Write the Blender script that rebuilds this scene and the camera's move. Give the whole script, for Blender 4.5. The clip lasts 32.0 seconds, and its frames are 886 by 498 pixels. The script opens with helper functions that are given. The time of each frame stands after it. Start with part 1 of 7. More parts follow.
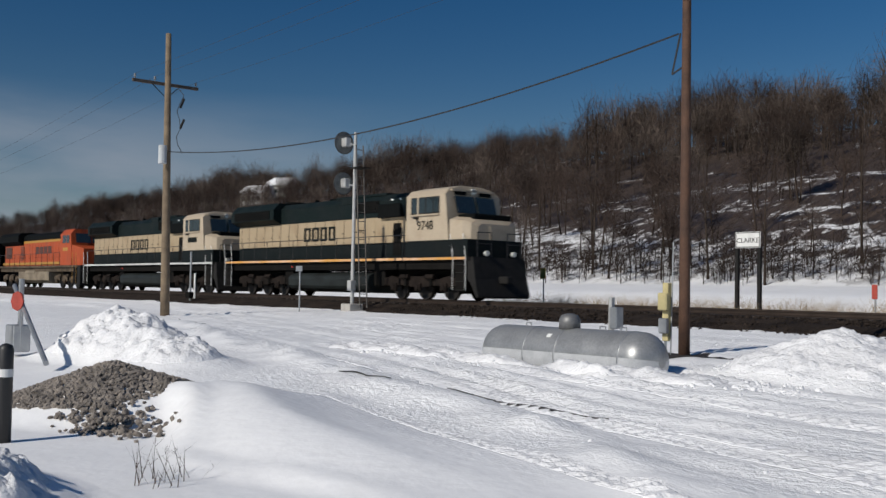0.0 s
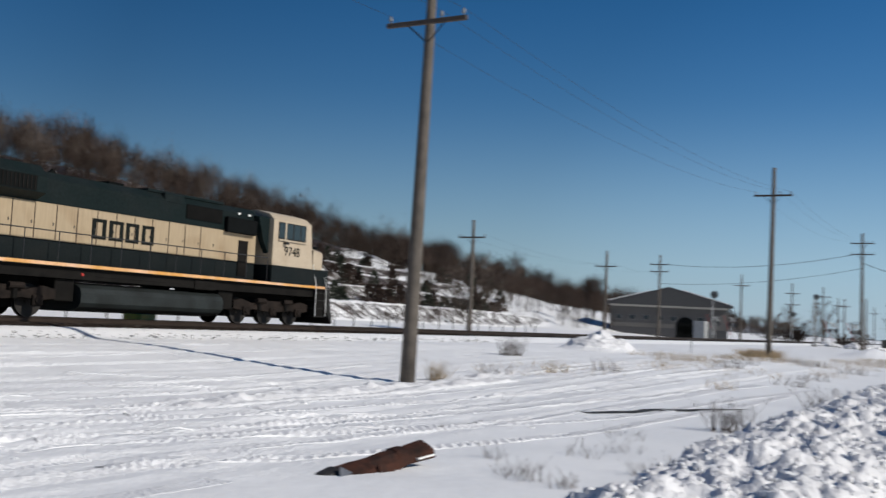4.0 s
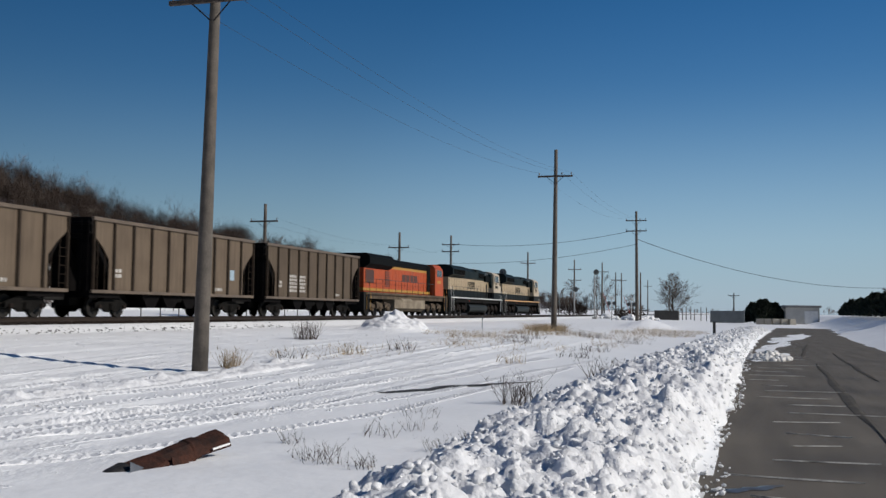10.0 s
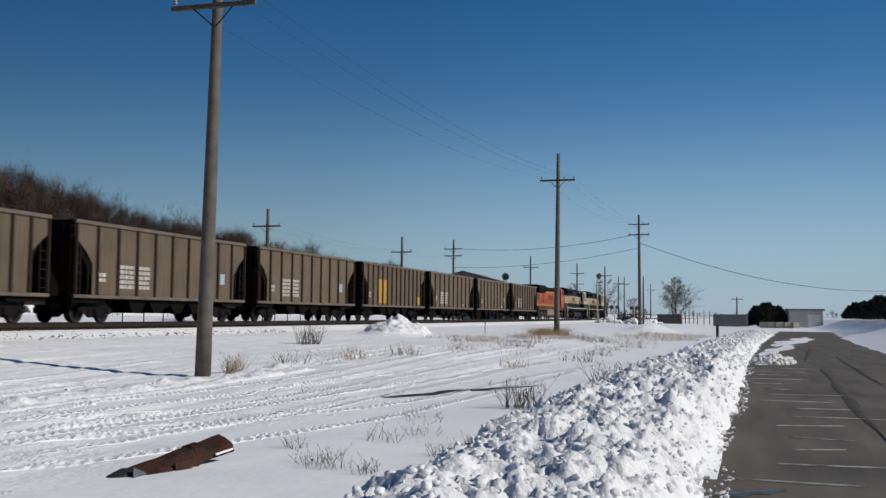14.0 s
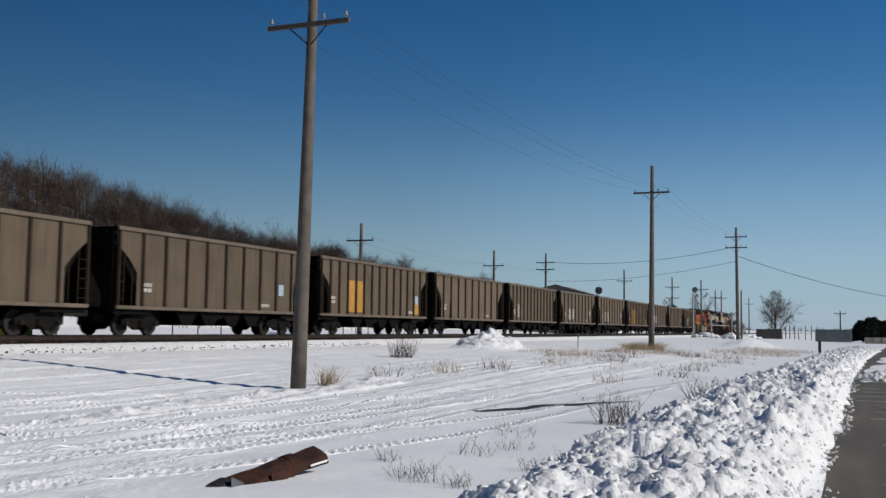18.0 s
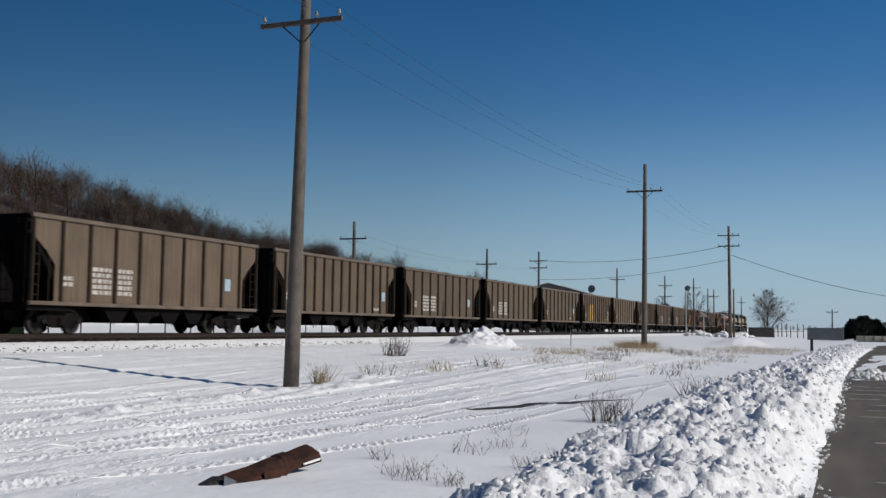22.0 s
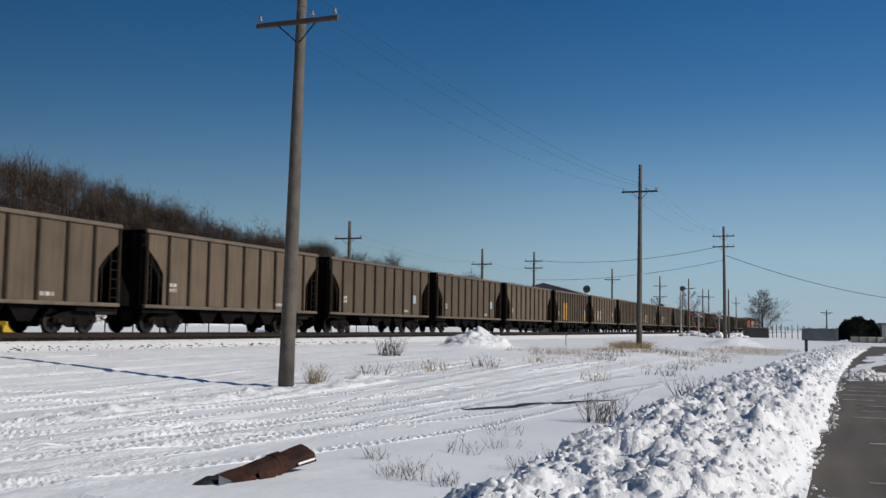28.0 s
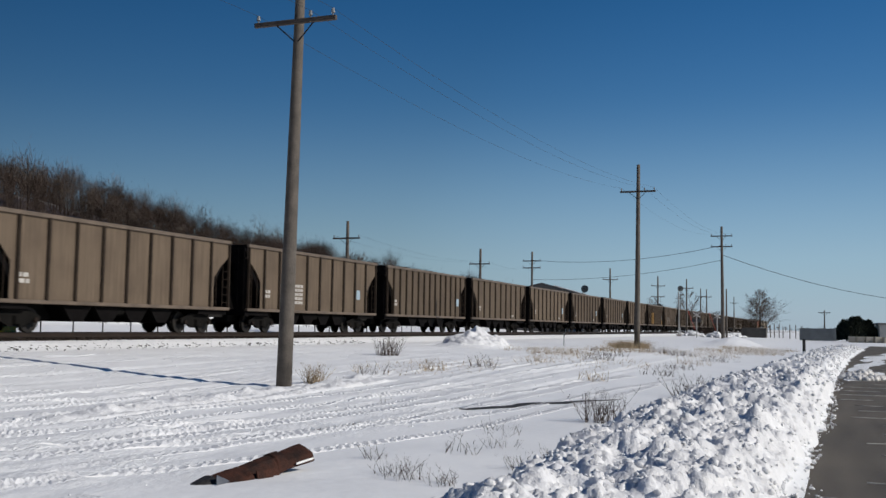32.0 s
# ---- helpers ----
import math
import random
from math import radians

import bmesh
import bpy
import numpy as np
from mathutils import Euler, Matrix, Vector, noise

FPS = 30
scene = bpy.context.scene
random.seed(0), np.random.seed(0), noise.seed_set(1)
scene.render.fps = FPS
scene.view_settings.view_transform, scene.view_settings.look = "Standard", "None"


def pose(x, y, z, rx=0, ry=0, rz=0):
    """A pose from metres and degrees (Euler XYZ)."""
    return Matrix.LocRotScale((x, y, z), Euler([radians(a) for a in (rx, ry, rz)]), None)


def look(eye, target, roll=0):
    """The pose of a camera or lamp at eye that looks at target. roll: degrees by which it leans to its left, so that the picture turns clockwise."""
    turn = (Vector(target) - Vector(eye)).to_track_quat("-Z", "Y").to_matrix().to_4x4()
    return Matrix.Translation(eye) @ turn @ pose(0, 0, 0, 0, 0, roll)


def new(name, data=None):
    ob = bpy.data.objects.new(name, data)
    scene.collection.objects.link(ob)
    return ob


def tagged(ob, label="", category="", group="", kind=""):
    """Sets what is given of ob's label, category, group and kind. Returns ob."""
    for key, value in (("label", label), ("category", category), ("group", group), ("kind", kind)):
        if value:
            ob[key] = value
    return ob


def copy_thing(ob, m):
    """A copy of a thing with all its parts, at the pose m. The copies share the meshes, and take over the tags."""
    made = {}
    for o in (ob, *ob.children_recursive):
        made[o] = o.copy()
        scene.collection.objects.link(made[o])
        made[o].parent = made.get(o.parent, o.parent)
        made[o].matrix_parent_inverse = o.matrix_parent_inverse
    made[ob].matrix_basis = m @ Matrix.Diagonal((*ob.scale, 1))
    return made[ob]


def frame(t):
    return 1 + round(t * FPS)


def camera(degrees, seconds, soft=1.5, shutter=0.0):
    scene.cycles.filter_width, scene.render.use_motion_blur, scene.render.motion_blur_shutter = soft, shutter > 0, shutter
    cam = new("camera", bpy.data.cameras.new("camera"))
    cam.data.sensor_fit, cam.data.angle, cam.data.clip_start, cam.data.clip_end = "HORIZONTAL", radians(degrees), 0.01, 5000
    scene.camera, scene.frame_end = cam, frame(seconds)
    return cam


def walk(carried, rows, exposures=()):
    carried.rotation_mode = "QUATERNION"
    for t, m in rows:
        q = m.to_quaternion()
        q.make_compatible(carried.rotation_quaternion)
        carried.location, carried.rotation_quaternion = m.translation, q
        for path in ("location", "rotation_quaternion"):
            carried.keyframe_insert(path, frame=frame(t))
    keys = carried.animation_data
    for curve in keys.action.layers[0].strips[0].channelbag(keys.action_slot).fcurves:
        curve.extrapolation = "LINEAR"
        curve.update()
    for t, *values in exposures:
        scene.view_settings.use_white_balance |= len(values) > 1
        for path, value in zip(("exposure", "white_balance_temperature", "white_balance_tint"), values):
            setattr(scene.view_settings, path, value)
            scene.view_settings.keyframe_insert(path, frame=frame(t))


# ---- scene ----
# yaw (degrees to the left of north), pitch and roll of a camera held in the hand at one spot
CAM_ROWS = [(0, 50.63, 2.29, 1.03), (0.7, 50.63, 2.29, 1.03), (0.8, 48.49, 2.44, 1.54), (0.9, 43.36, 2.35, 1.28),
            (1, 37.09, 2.43, 1.50), (1.1, 31.24, 2.14, 1.40), (1.2, 24.64, 2.99, 1.95), (1.3, 20.77, 3.31, 2.32),
            (1.5, 13.37, 3.36, 2.35), (1.7, 6.36, 3.75, 2.62), (2, -2.61, 3.93, 2.67), (2.4, -14.29, 3.97, 2.61),
            (2.8, -27.73, 3.92, 2.95), (3, -34.86, 3.94, 3.03), (3.2, -41.71, 4.04, 3.15), (3.4, -47.40, 4.09, 3.09),
            (3.7, -53.84, 4.05, 3.18), (4, -61.45, 4.17, 2.75), (4.4, -70.89, 4.16, 2.69), (4.5, -72.61, 4.17, 2.61),
            (6.5, -74.49, 3.01, 0.81), (7, -74.22, 3.16, 0.75), (7.5, -74.03, 3.27, 0.66), (8, -73.91, 3.34, 0.58),
            (8.5, -73.84, 3.40, 0.57), (9, -73.68, 3.43, 0.62), (9.5, -73.47, 3.48, 0.67), (10, -73.35, 3.53, 0.71),
            (10.5, -73.30, 3.57, 0.69), (11, -73.27, 3.61, 0.74), (11.5, -73.26, 3.62, 0.69), (12, -73.26, 3.64, 0.64),
            (12.5, -73.27, 3.67, 0.67), (13, -73.26, 3.67, 0.72), (13.5, -73.28, 3.67, 0.70), (14, -73.20, 3.78, 0.54),
            (14.3, -69.50, 4.12, -0.01), (14.5, -68.56, 4.42, 0.15), (15, -67.46, 4.68, 0.50), (15.5, -67.47, 4.70, 0.62),
            (17.5, -67.81, 4.54, 0.71), (18, -67.89, 4.51, 0.76), (18.5, -67.95, 4.49, 0.81), (19, -68.01, 4.46, 0.79),
            (19.5, -68.07, 4.45, 0.81), (20, -68.11, 4.45, 0.82), (20.5, -68.15, 4.43, 0.85), (21, -68.20, 4.42, 0.82),
            (21.5, -68.25, 4.42, 0.76), (22, -68.29, 4.42, 0.76), (22.5, -68.30, 4.42, 0.76), (23, -68.35, 4.42, 0.74),
            (23.5, -68.36, 4.42, 0.75), (24, -68.39, 4.42, 0.73), (24.5, -68.42, 4.42, 0.77), (25, -68.44, 4.42, 0.77),
            (25.5, -68.45, 4.41, 0.78), (27.5, -68.54, 4.42, 0.85), (28, -68.56, 4.42, 0.87), (28.5, -68.56, 4.42, 0.89),
            (29, -68.59, 4.41, 0.92), (29.5, -68.59, 4.40, 0.91), (30, -68.61, 4.40, 0.82), (30.5, -68.64, 4.41, 0.87),
            (31, -68.66, 4.42, 0.88), (31.5, -68.68, 4.42, 0.86), (32, -68.67, 4.41, 0.89)]
EYE = (0.0, 0.0, 1.65)


def aim(yaw, pitch, roll):
    return Matrix.Translation(EYE) @ pose(0, 0, 0, 0, 0, yaw) @ pose(0, 0, 0, 90 + pitch) @ pose(0, 0, 0, 0, 0, roll)


cam = camera(48.0, 32.0, soft=1.45, shutter=0.25)
walk(cam, [(t, aim(yaw, pitch, roll)) for t, yaw, pitch, roll in CAM_ROWS], ((0, 0.0), (1.3, 0.03), (2.6, 0.14), (4.4, 0.14), (6.5, 0.0), (32, 0.0)))

# ---- light ----
SUN_EL, SUN_AZ = 33.0, 178.0
world = bpy.data.worlds.new("winter_sky")
scene.world = world
world.use_nodes = True
wn = world.node_tree.nodes
wn.clear()
sky = wn.new("ShaderNodeTexSky")
sky.sky_type, sky.sun_disc = "NISHITA", False
sky.sun_elevation, sky.sun_rotation = radians(SUN_EL), radians(SUN_AZ)
sky.air_density, sky.dust_density, sky.ozone_density, sky.altitude = 1.0, 0.1, 2.0, 0
sky_bg, sky_out = wn.new("ShaderNodeBackground"), wn.new("ShaderNodeOutputWorld")
sky_bg.inputs["Strength"].default_value = 0.058
sky_hue = wn.new("ShaderNodeHueSaturation")
sky_hue.inputs["Saturation"].default_value, sky_hue.inputs["Hue"].default_value = 1.46, 0.507
world.node_tree.links.new(sky.outputs[0], sky_hue.inputs["Color"])
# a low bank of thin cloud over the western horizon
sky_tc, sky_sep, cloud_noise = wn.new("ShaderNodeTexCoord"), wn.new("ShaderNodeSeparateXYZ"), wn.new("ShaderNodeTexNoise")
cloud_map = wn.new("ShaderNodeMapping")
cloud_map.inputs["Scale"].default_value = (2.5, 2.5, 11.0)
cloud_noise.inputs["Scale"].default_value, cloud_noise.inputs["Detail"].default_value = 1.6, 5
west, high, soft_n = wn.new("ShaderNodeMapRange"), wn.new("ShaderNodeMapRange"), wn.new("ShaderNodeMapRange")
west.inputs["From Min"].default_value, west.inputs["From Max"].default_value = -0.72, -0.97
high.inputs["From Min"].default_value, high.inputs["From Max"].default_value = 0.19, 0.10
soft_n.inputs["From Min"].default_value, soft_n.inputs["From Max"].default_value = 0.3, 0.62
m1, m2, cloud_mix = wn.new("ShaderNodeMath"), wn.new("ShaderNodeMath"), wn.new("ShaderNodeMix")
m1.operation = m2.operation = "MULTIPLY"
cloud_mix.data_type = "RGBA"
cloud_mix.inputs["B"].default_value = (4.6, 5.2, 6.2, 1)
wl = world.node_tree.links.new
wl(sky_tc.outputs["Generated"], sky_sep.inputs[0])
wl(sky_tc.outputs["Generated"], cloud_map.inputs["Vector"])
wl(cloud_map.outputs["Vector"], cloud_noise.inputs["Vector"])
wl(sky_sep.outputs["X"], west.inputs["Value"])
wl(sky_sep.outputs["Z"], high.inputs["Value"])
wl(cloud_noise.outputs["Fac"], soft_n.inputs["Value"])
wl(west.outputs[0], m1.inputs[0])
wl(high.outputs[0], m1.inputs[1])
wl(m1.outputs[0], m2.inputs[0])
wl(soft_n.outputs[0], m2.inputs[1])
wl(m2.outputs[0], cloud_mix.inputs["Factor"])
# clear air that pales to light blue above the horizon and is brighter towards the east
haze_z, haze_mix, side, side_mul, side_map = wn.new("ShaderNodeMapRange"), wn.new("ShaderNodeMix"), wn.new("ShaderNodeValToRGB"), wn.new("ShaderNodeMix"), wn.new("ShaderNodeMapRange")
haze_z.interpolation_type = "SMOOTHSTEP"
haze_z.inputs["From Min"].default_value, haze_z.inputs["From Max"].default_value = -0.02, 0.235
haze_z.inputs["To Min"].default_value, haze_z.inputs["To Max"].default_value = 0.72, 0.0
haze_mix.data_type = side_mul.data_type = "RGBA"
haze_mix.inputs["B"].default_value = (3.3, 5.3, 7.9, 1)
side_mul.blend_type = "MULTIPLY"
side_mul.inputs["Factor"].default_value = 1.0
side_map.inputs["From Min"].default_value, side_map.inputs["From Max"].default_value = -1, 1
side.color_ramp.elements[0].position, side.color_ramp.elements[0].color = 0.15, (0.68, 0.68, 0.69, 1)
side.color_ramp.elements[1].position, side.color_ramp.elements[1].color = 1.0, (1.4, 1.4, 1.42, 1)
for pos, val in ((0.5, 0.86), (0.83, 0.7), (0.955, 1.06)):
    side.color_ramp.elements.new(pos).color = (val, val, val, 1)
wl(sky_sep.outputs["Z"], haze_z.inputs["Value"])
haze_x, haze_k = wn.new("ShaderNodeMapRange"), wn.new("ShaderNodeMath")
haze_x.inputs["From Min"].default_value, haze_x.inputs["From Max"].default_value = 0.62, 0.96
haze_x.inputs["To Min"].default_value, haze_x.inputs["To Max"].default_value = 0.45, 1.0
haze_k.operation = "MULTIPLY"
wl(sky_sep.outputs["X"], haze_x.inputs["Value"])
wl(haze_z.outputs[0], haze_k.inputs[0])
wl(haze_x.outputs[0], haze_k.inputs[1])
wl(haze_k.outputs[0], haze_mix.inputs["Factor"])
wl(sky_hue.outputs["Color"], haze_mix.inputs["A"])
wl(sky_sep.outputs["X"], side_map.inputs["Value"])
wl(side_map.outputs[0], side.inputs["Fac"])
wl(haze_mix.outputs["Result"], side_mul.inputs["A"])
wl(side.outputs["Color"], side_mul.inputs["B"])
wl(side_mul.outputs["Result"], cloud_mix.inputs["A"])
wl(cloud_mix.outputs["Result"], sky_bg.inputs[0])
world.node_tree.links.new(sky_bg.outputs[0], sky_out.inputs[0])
sun = new("sun", bpy.data.lights.new("sun", "SUN"))
sun.data.energy, sun.data.angle, sun.data.color = 3.6, radians(0.53), (1.0, 0.95, 0.87)
az = radians(SUN_AZ)
sun_way = Vector((math.sin(az) * math.cos(radians(SUN_EL)), math.cos(az) * math.cos(radians(SUN_EL)), math.sin(radians(SUN_EL))))
sun.matrix_world = look(sun_way * 200, (0, 0, 0))


# ---- materials ----
def mat(name, col, rough=0.7, metal=0.0, var=0.15, scale=3.0, bump=0.0, bscale=40.0, col2=None, patch=0.5, rand=0.0, coat=0.0, spec=0.5, streak=None):
    """A node material: two scales of noise in colour, roughness wear and fine relief."""
    m = bpy.data.materials.new(name)
    m.use_nodes = True
    nt = m.node_tree
    n, link = nt.nodes, nt.links.new
    bsdf = n["Principled BSDF"]
    bsdf.inputs["Metallic"].default_value = metal
    bsdf.inputs["Coat Weight"].default_value = coat
    bsdf.inputs["Specular IOR Level"].default_value = spec
    tc = n.new("ShaderNodeTexCoord")
    big, small = n.new("ShaderNodeTexNoise"), n.new("ShaderNodeTexNoise")
    big.inputs["Scale"].default_value, big.inputs["Detail"].default_value = scale, 5
    small.inputs["Scale"].default_value, small.inputs["Detail"].default_value = scale * 11, 4
    ramp = n.new("ShaderNodeValToRGB")
    c2 = col2 or tuple(c * (1 - 1.6 * var) for c in col)
    ramp.color_ramp.elements[0].color, ramp.color_ramp.elements[0].position = (*c2, 1), max(0.0, patch - 0.17)
    ramp.color_ramp.elements[1].color, ramp.color_ramp.elements[1].position = (*col, 1), min(1.0, patch + 0.13)
    mul = n.new("ShaderNodeMix")
    mul.data_type, mul.blend_type = "RGBA", "MULTIPLY"
    mul.inputs["Factor"].default_value = 1.0
    fine = n.new("ShaderNodeMapRange")
    fine.inputs["From Min"].default_value, fine.inputs["From Max"].default_value = 0.25, 0.75
    fine.inputs["To Min"].default_value, fine.inputs["To Max"].default_value = 1 - var, 1 + 0.5 * var
    for t in (big, small):
        link(tc.outputs["Object"], t.inputs["Vector"])
    if streak:
        run = n.new("ShaderNodeMapping")
        run.inputs["Scale"].default_value = streak
        link(tc.outputs["Object"], run.inputs["Vector"])
        link(run.outputs["Vector"], small.inputs["Vector"])
    link(big.outputs["Fac"], ramp.inputs["Fac"])
    link(small.outputs["Fac"], fine.inputs["Value"])
    link(ramp.outputs["Color"], mul.inputs["A"])
    link(fine.outputs["Result"], mul.inputs["B"])
    out = mul.outputs["Result"]
    if rand:
        info, rng, m2 = n.new("ShaderNodeObjectInfo"), n.new("ShaderNodeMapRange"), n.new("ShaderNodeMix")
        m2.data_type, m2.blend_type = "RGBA", "MULTIPLY"
        m2.inputs["Factor"].default_value = 1.0
        rng.inputs["To Min"].default_value, rng.inputs["To Max"].default_value = 1 - rand, 1 + rand * 0.5
        link(info.outputs["Random"], rng.inputs["Value"])
        link(out, m2.inputs["A"])
        link(rng.outputs["Result"], m2.inputs["B"])
        out = m2.outputs["Result"]
    link(out, bsdf.inputs["Base Color"])
    rr = n.new("ShaderNodeMapRange")
    rr.inputs["To Min"].default_value, rr.inputs["To Max"].default_value = max(0.02, rough - 0.12), min(1.0, rough + 0.12)
    link(big.outputs["Fac"], rr.inputs["Value"])
    link(rr.outputs["Result"], bsdf.inputs["Roughness"])
    if bump:
        bn, bp = n.new("ShaderNodeTexNoise"), n.new("ShaderNodeBump")
        bn.inputs["Scale"].default_value, bn.inputs["Detail"].default_value = bscale, 6
        bp.inputs["Strength"].default_value, bp.inputs["Distance"].default_value = min(1.0, bump), 0.03
        link(tc.outputs["Object"], bn.inputs["Vector"])
        link(bn.outputs["Fac"], bp.inputs["Height"])
        link(bp.outputs["Normal"], bsdf.inputs["Normal"])
    return m


SNOW = mat("snow", (0.88, 0.88, 0.885), 0.55, var=0.035, scale=0.6, bump=0.6, bscale=6.0)


def litter_snow():
    """Snow that lies broken on the wooded bluff, with brown leaf litter and brush stubble showing through in drawn-out patches."""
    m = mat("ground_snow", (0.91, 0.91, 0.91), 0.55, var=0.035, scale=0.6, bump=0.35, bscale=5.0)
    n, link = m.node_tree.nodes, m.node_tree.links.new
    bsdf = n["Principled BSDF"]
    src = bsdf.inputs["Base Color"].links[0].from_socket
    tc, sep, mp, noi = n.new("ShaderNodeTexCoord"), n.new("ShaderNodeSeparateXYZ"), n.new("ShaderNodeMapping"), n.new("ShaderNodeTexNoise")
    mp.inputs["Scale"].default_value = (1.1, 0.6, 0.6)
    noi.inputs["Scale"].default_value, noi.inputs["Detail"].default_value, noi.inputs["Roughness"].default_value = 1.0, 9, 0.72
    rng, thr, mul, mix = n.new("ShaderNodeMapRange"), n.new("ShaderNodeMapRange"), n.new("ShaderNodeMath"), n.new("ShaderNodeMix")
    rng.inputs["From Min"].default_value, rng.inputs["From Max"].default_value = 55, 61
    thr.inputs["From Min"].default_value, thr.inputs["From Max"].default_value = 0.40, 0.50
    mul.operation, mix.data_type = "MULTIPLY", "RGBA"
    # brush and leaf litter: upright strands, dark and pale
    strand_map, strand, strand_ramp = n.new("ShaderNodeMapping"), n.new("ShaderNodeTexNoise"), n.new("ShaderNodeValToRGB")
    strand_map.inputs["Scale"].default_value = (3.2, 0.4, 0.4)
    strand.inputs["Scale"].default_value, strand.inputs["Detail"].default_value, strand.inputs["Roughness"].default_value = 1.0, 6, 0.75
    strand_ramp.color_ramp.elements[0].position, strand_ramp.color_ramp.elements[0].color = 0.38, (0.016, 0.011, 0.009, 1)
    strand_ramp.color_ramp.elements[1].position, strand_ramp.color_ramp.elements[1].color = 0.64, (0.085, 0.06, 0.044, 1)
    link(tc.outputs["Object"], strand_map.inputs["Vector"])
    link(strand_map.outputs["Vector"], strand.inputs["Vector"])
    link(strand.outputs["Fac"], strand_ramp.inputs["Fac"])
    link(strand_ramp.outputs["Color"], mix.inputs["B"])
    link(tc.outputs["Object"], sep.inputs[0])
    link(tc.outputs["Object"], mp.inputs["Vector"])
    link(mp.outputs["Vector"], noi.inputs["Vector"])
    link(sep.outputs["Y"], rng.inputs["Value"])
    up, add = n.new("ShaderNodeMapRange"), n.new("ShaderNodeMath")
    up.inputs["From Min"].default_value, up.inputs["From Max"].default_value = 60, 118
    up.inputs["To Min"].default_value, up.inputs["To Max"].default_value = -0.09, 0.09
    link(sep.outputs["Y"], up.inputs["Value"])
    # the terraced bank to the east is cleared and keeps its snow
    tx, ty, tm, tsub = n.new("ShaderNodeMapRange"), n.new("ShaderNodeMapRange"), n.new("ShaderNodeMath"), n.new("ShaderNodeMath")
    tx.inputs["From Min"].default_value, tx.inputs["From Max"].default_value = 60, 74
    ty.inputs["From Min"].default_value, ty.inputs["From Max"].default_value = 112, 102
    tm.operation, tsub.operation = "MULTIPLY", "MULTIPLY_ADD"
    tsub.inputs[1].default_value = -0.2
    link(sep.outputs["X"], tx.inputs["Value"])
    link(sep.outputs["Y"], ty.inputs["Value"])
    link(tx.outputs[0], tm.inputs[0])
    link(ty.outputs[0], tm.inputs[1])
    link(tm.outputs[0], tsub.inputs[0])
    link(up.outputs[0], tsub.inputs[2])
    # litter shows on the steep risers
    geo, gsep, steep, gadd = n.new("ShaderNodeNewGeometry"), n.new("ShaderNodeSeparateXYZ"), n.new("ShaderNodeMapRange"), n.new("ShaderNodeMath")
    steep.inputs["From Min"].default_value, steep.inputs["From Max"].default_value = 0.985, 0.90
    steep.inputs["To Min"].default_value, steep.inputs["To Max"].default_value = -0.06, 0.24
    link(geo.outputs["Normal"], gsep.inputs[0])
    link(gsep.outputs["Z"], steep.inputs["Value"])
    link(steep.outputs[0], gadd.inputs[0])
    link(tsub.outputs[0], gadd.inputs[1])
    link(gadd.outputs[0], add.inputs[0])
    link(noi.outputs["Fac"], add.inputs[1])
    link(add.outputs[0], thr.inputs["Value"])
    link(rng.outputs[0], mul.inputs[0])
    link(thr.outputs[0], mul.inputs[1])
    link(mul.outputs[0], mix.inputs["Factor"])
    link(src, mix.inputs["A"])
    link(mix.outputs["Result"], bsdf.inputs["Base Color"])
    # trodden and driven-over crust in the field
    old = bsdf.inputs["Normal"].links[0].from_node
    mp2, crust, where, low, high_y, k1, k2, bp = (n.new("ShaderNode" + s) for s in ("Mapping", "TexNoise", "TexNoise", "MapRange", "MapRange", "Math", "Math", "Bump"))
    mp2.inputs["Scale"].default_value = (8.0, 12.0, 8.0)
    crust.inputs["Scale"].default_value, crust.inputs["Detail"].default_value, crust.inputs["Roughness"].default_value = 1.0, 4, 0.65
    where.inputs["Scale"].default_value, where.inputs["Detail"].default_value = 0.35, 3
    low.inputs["From Min"].default_value, low.inputs["From Max"].default_value = 5.6, 7.4
    high_y.inputs["From Min"].default_value, high_y.inputs["From Max"].default_value = 0.3, 0.55
    k1.operation = k2.operation = "MULTIPLY"
    bp.inputs["Strength"].default_value, bp.inputs["Distance"].default_value = 0.8, 0.06
    link(tc.outputs["Object"], mp2.inputs["Vector"])
    link(mp2.outputs["Vector"], crust.inputs["Vector"])
    link(tc.outputs["Object"], where.inputs["Vector"])
    link(sep.outputs["Y"], low.inputs["Value"])
    link(where.outputs["Fac"], high_y.inputs["Value"])
    link(low.outputs[0], k1.inputs[0])
    link(high_y.outputs[0], k1.inputs[1])
    link(k1.outputs[0], k2.inputs[0])
    link(crust.outputs["Fac"], k2.inputs[1])
    link(k2.outputs[0], bp.inputs["Height"])
    link(old.outputs["Normal"], bp.inputs["Normal"])
    link(bp.outputs["Normal"], bsdf.inputs["Normal"])
    return m


GROUND = litter_snow()
SNOW_CLOD = mat("snow_clods", (0.82, 0.82, 0.83), 0.65, var=0.07, scale=2.0, bump=0.7, bscale=22.0)
ASPHALT = mat("wet_asphalt", (0.14, 0.121, 0.096), 0.7, var=0.3, scale=0.4, bump=0.3, bscale=90, col2=(0.09, 0.076, 0.06), patch=0.44, spec=0.25, streak=(0.06, 0.5, 0.3))
BALLAST = mat("track_ballast", (0.04, 0.03, 0.024), 0.95, var=0.5, scale=1.2, bump=1.0, bscale=16, col2=(0.02, 0.0155, 0.013), spec=0.1)
GRAVEL = mat("gravel", (0.42, 0.365, 0.315), 0.85, var=0.3, scale=6, bump=0.6, bscale=30, rand=0.4)
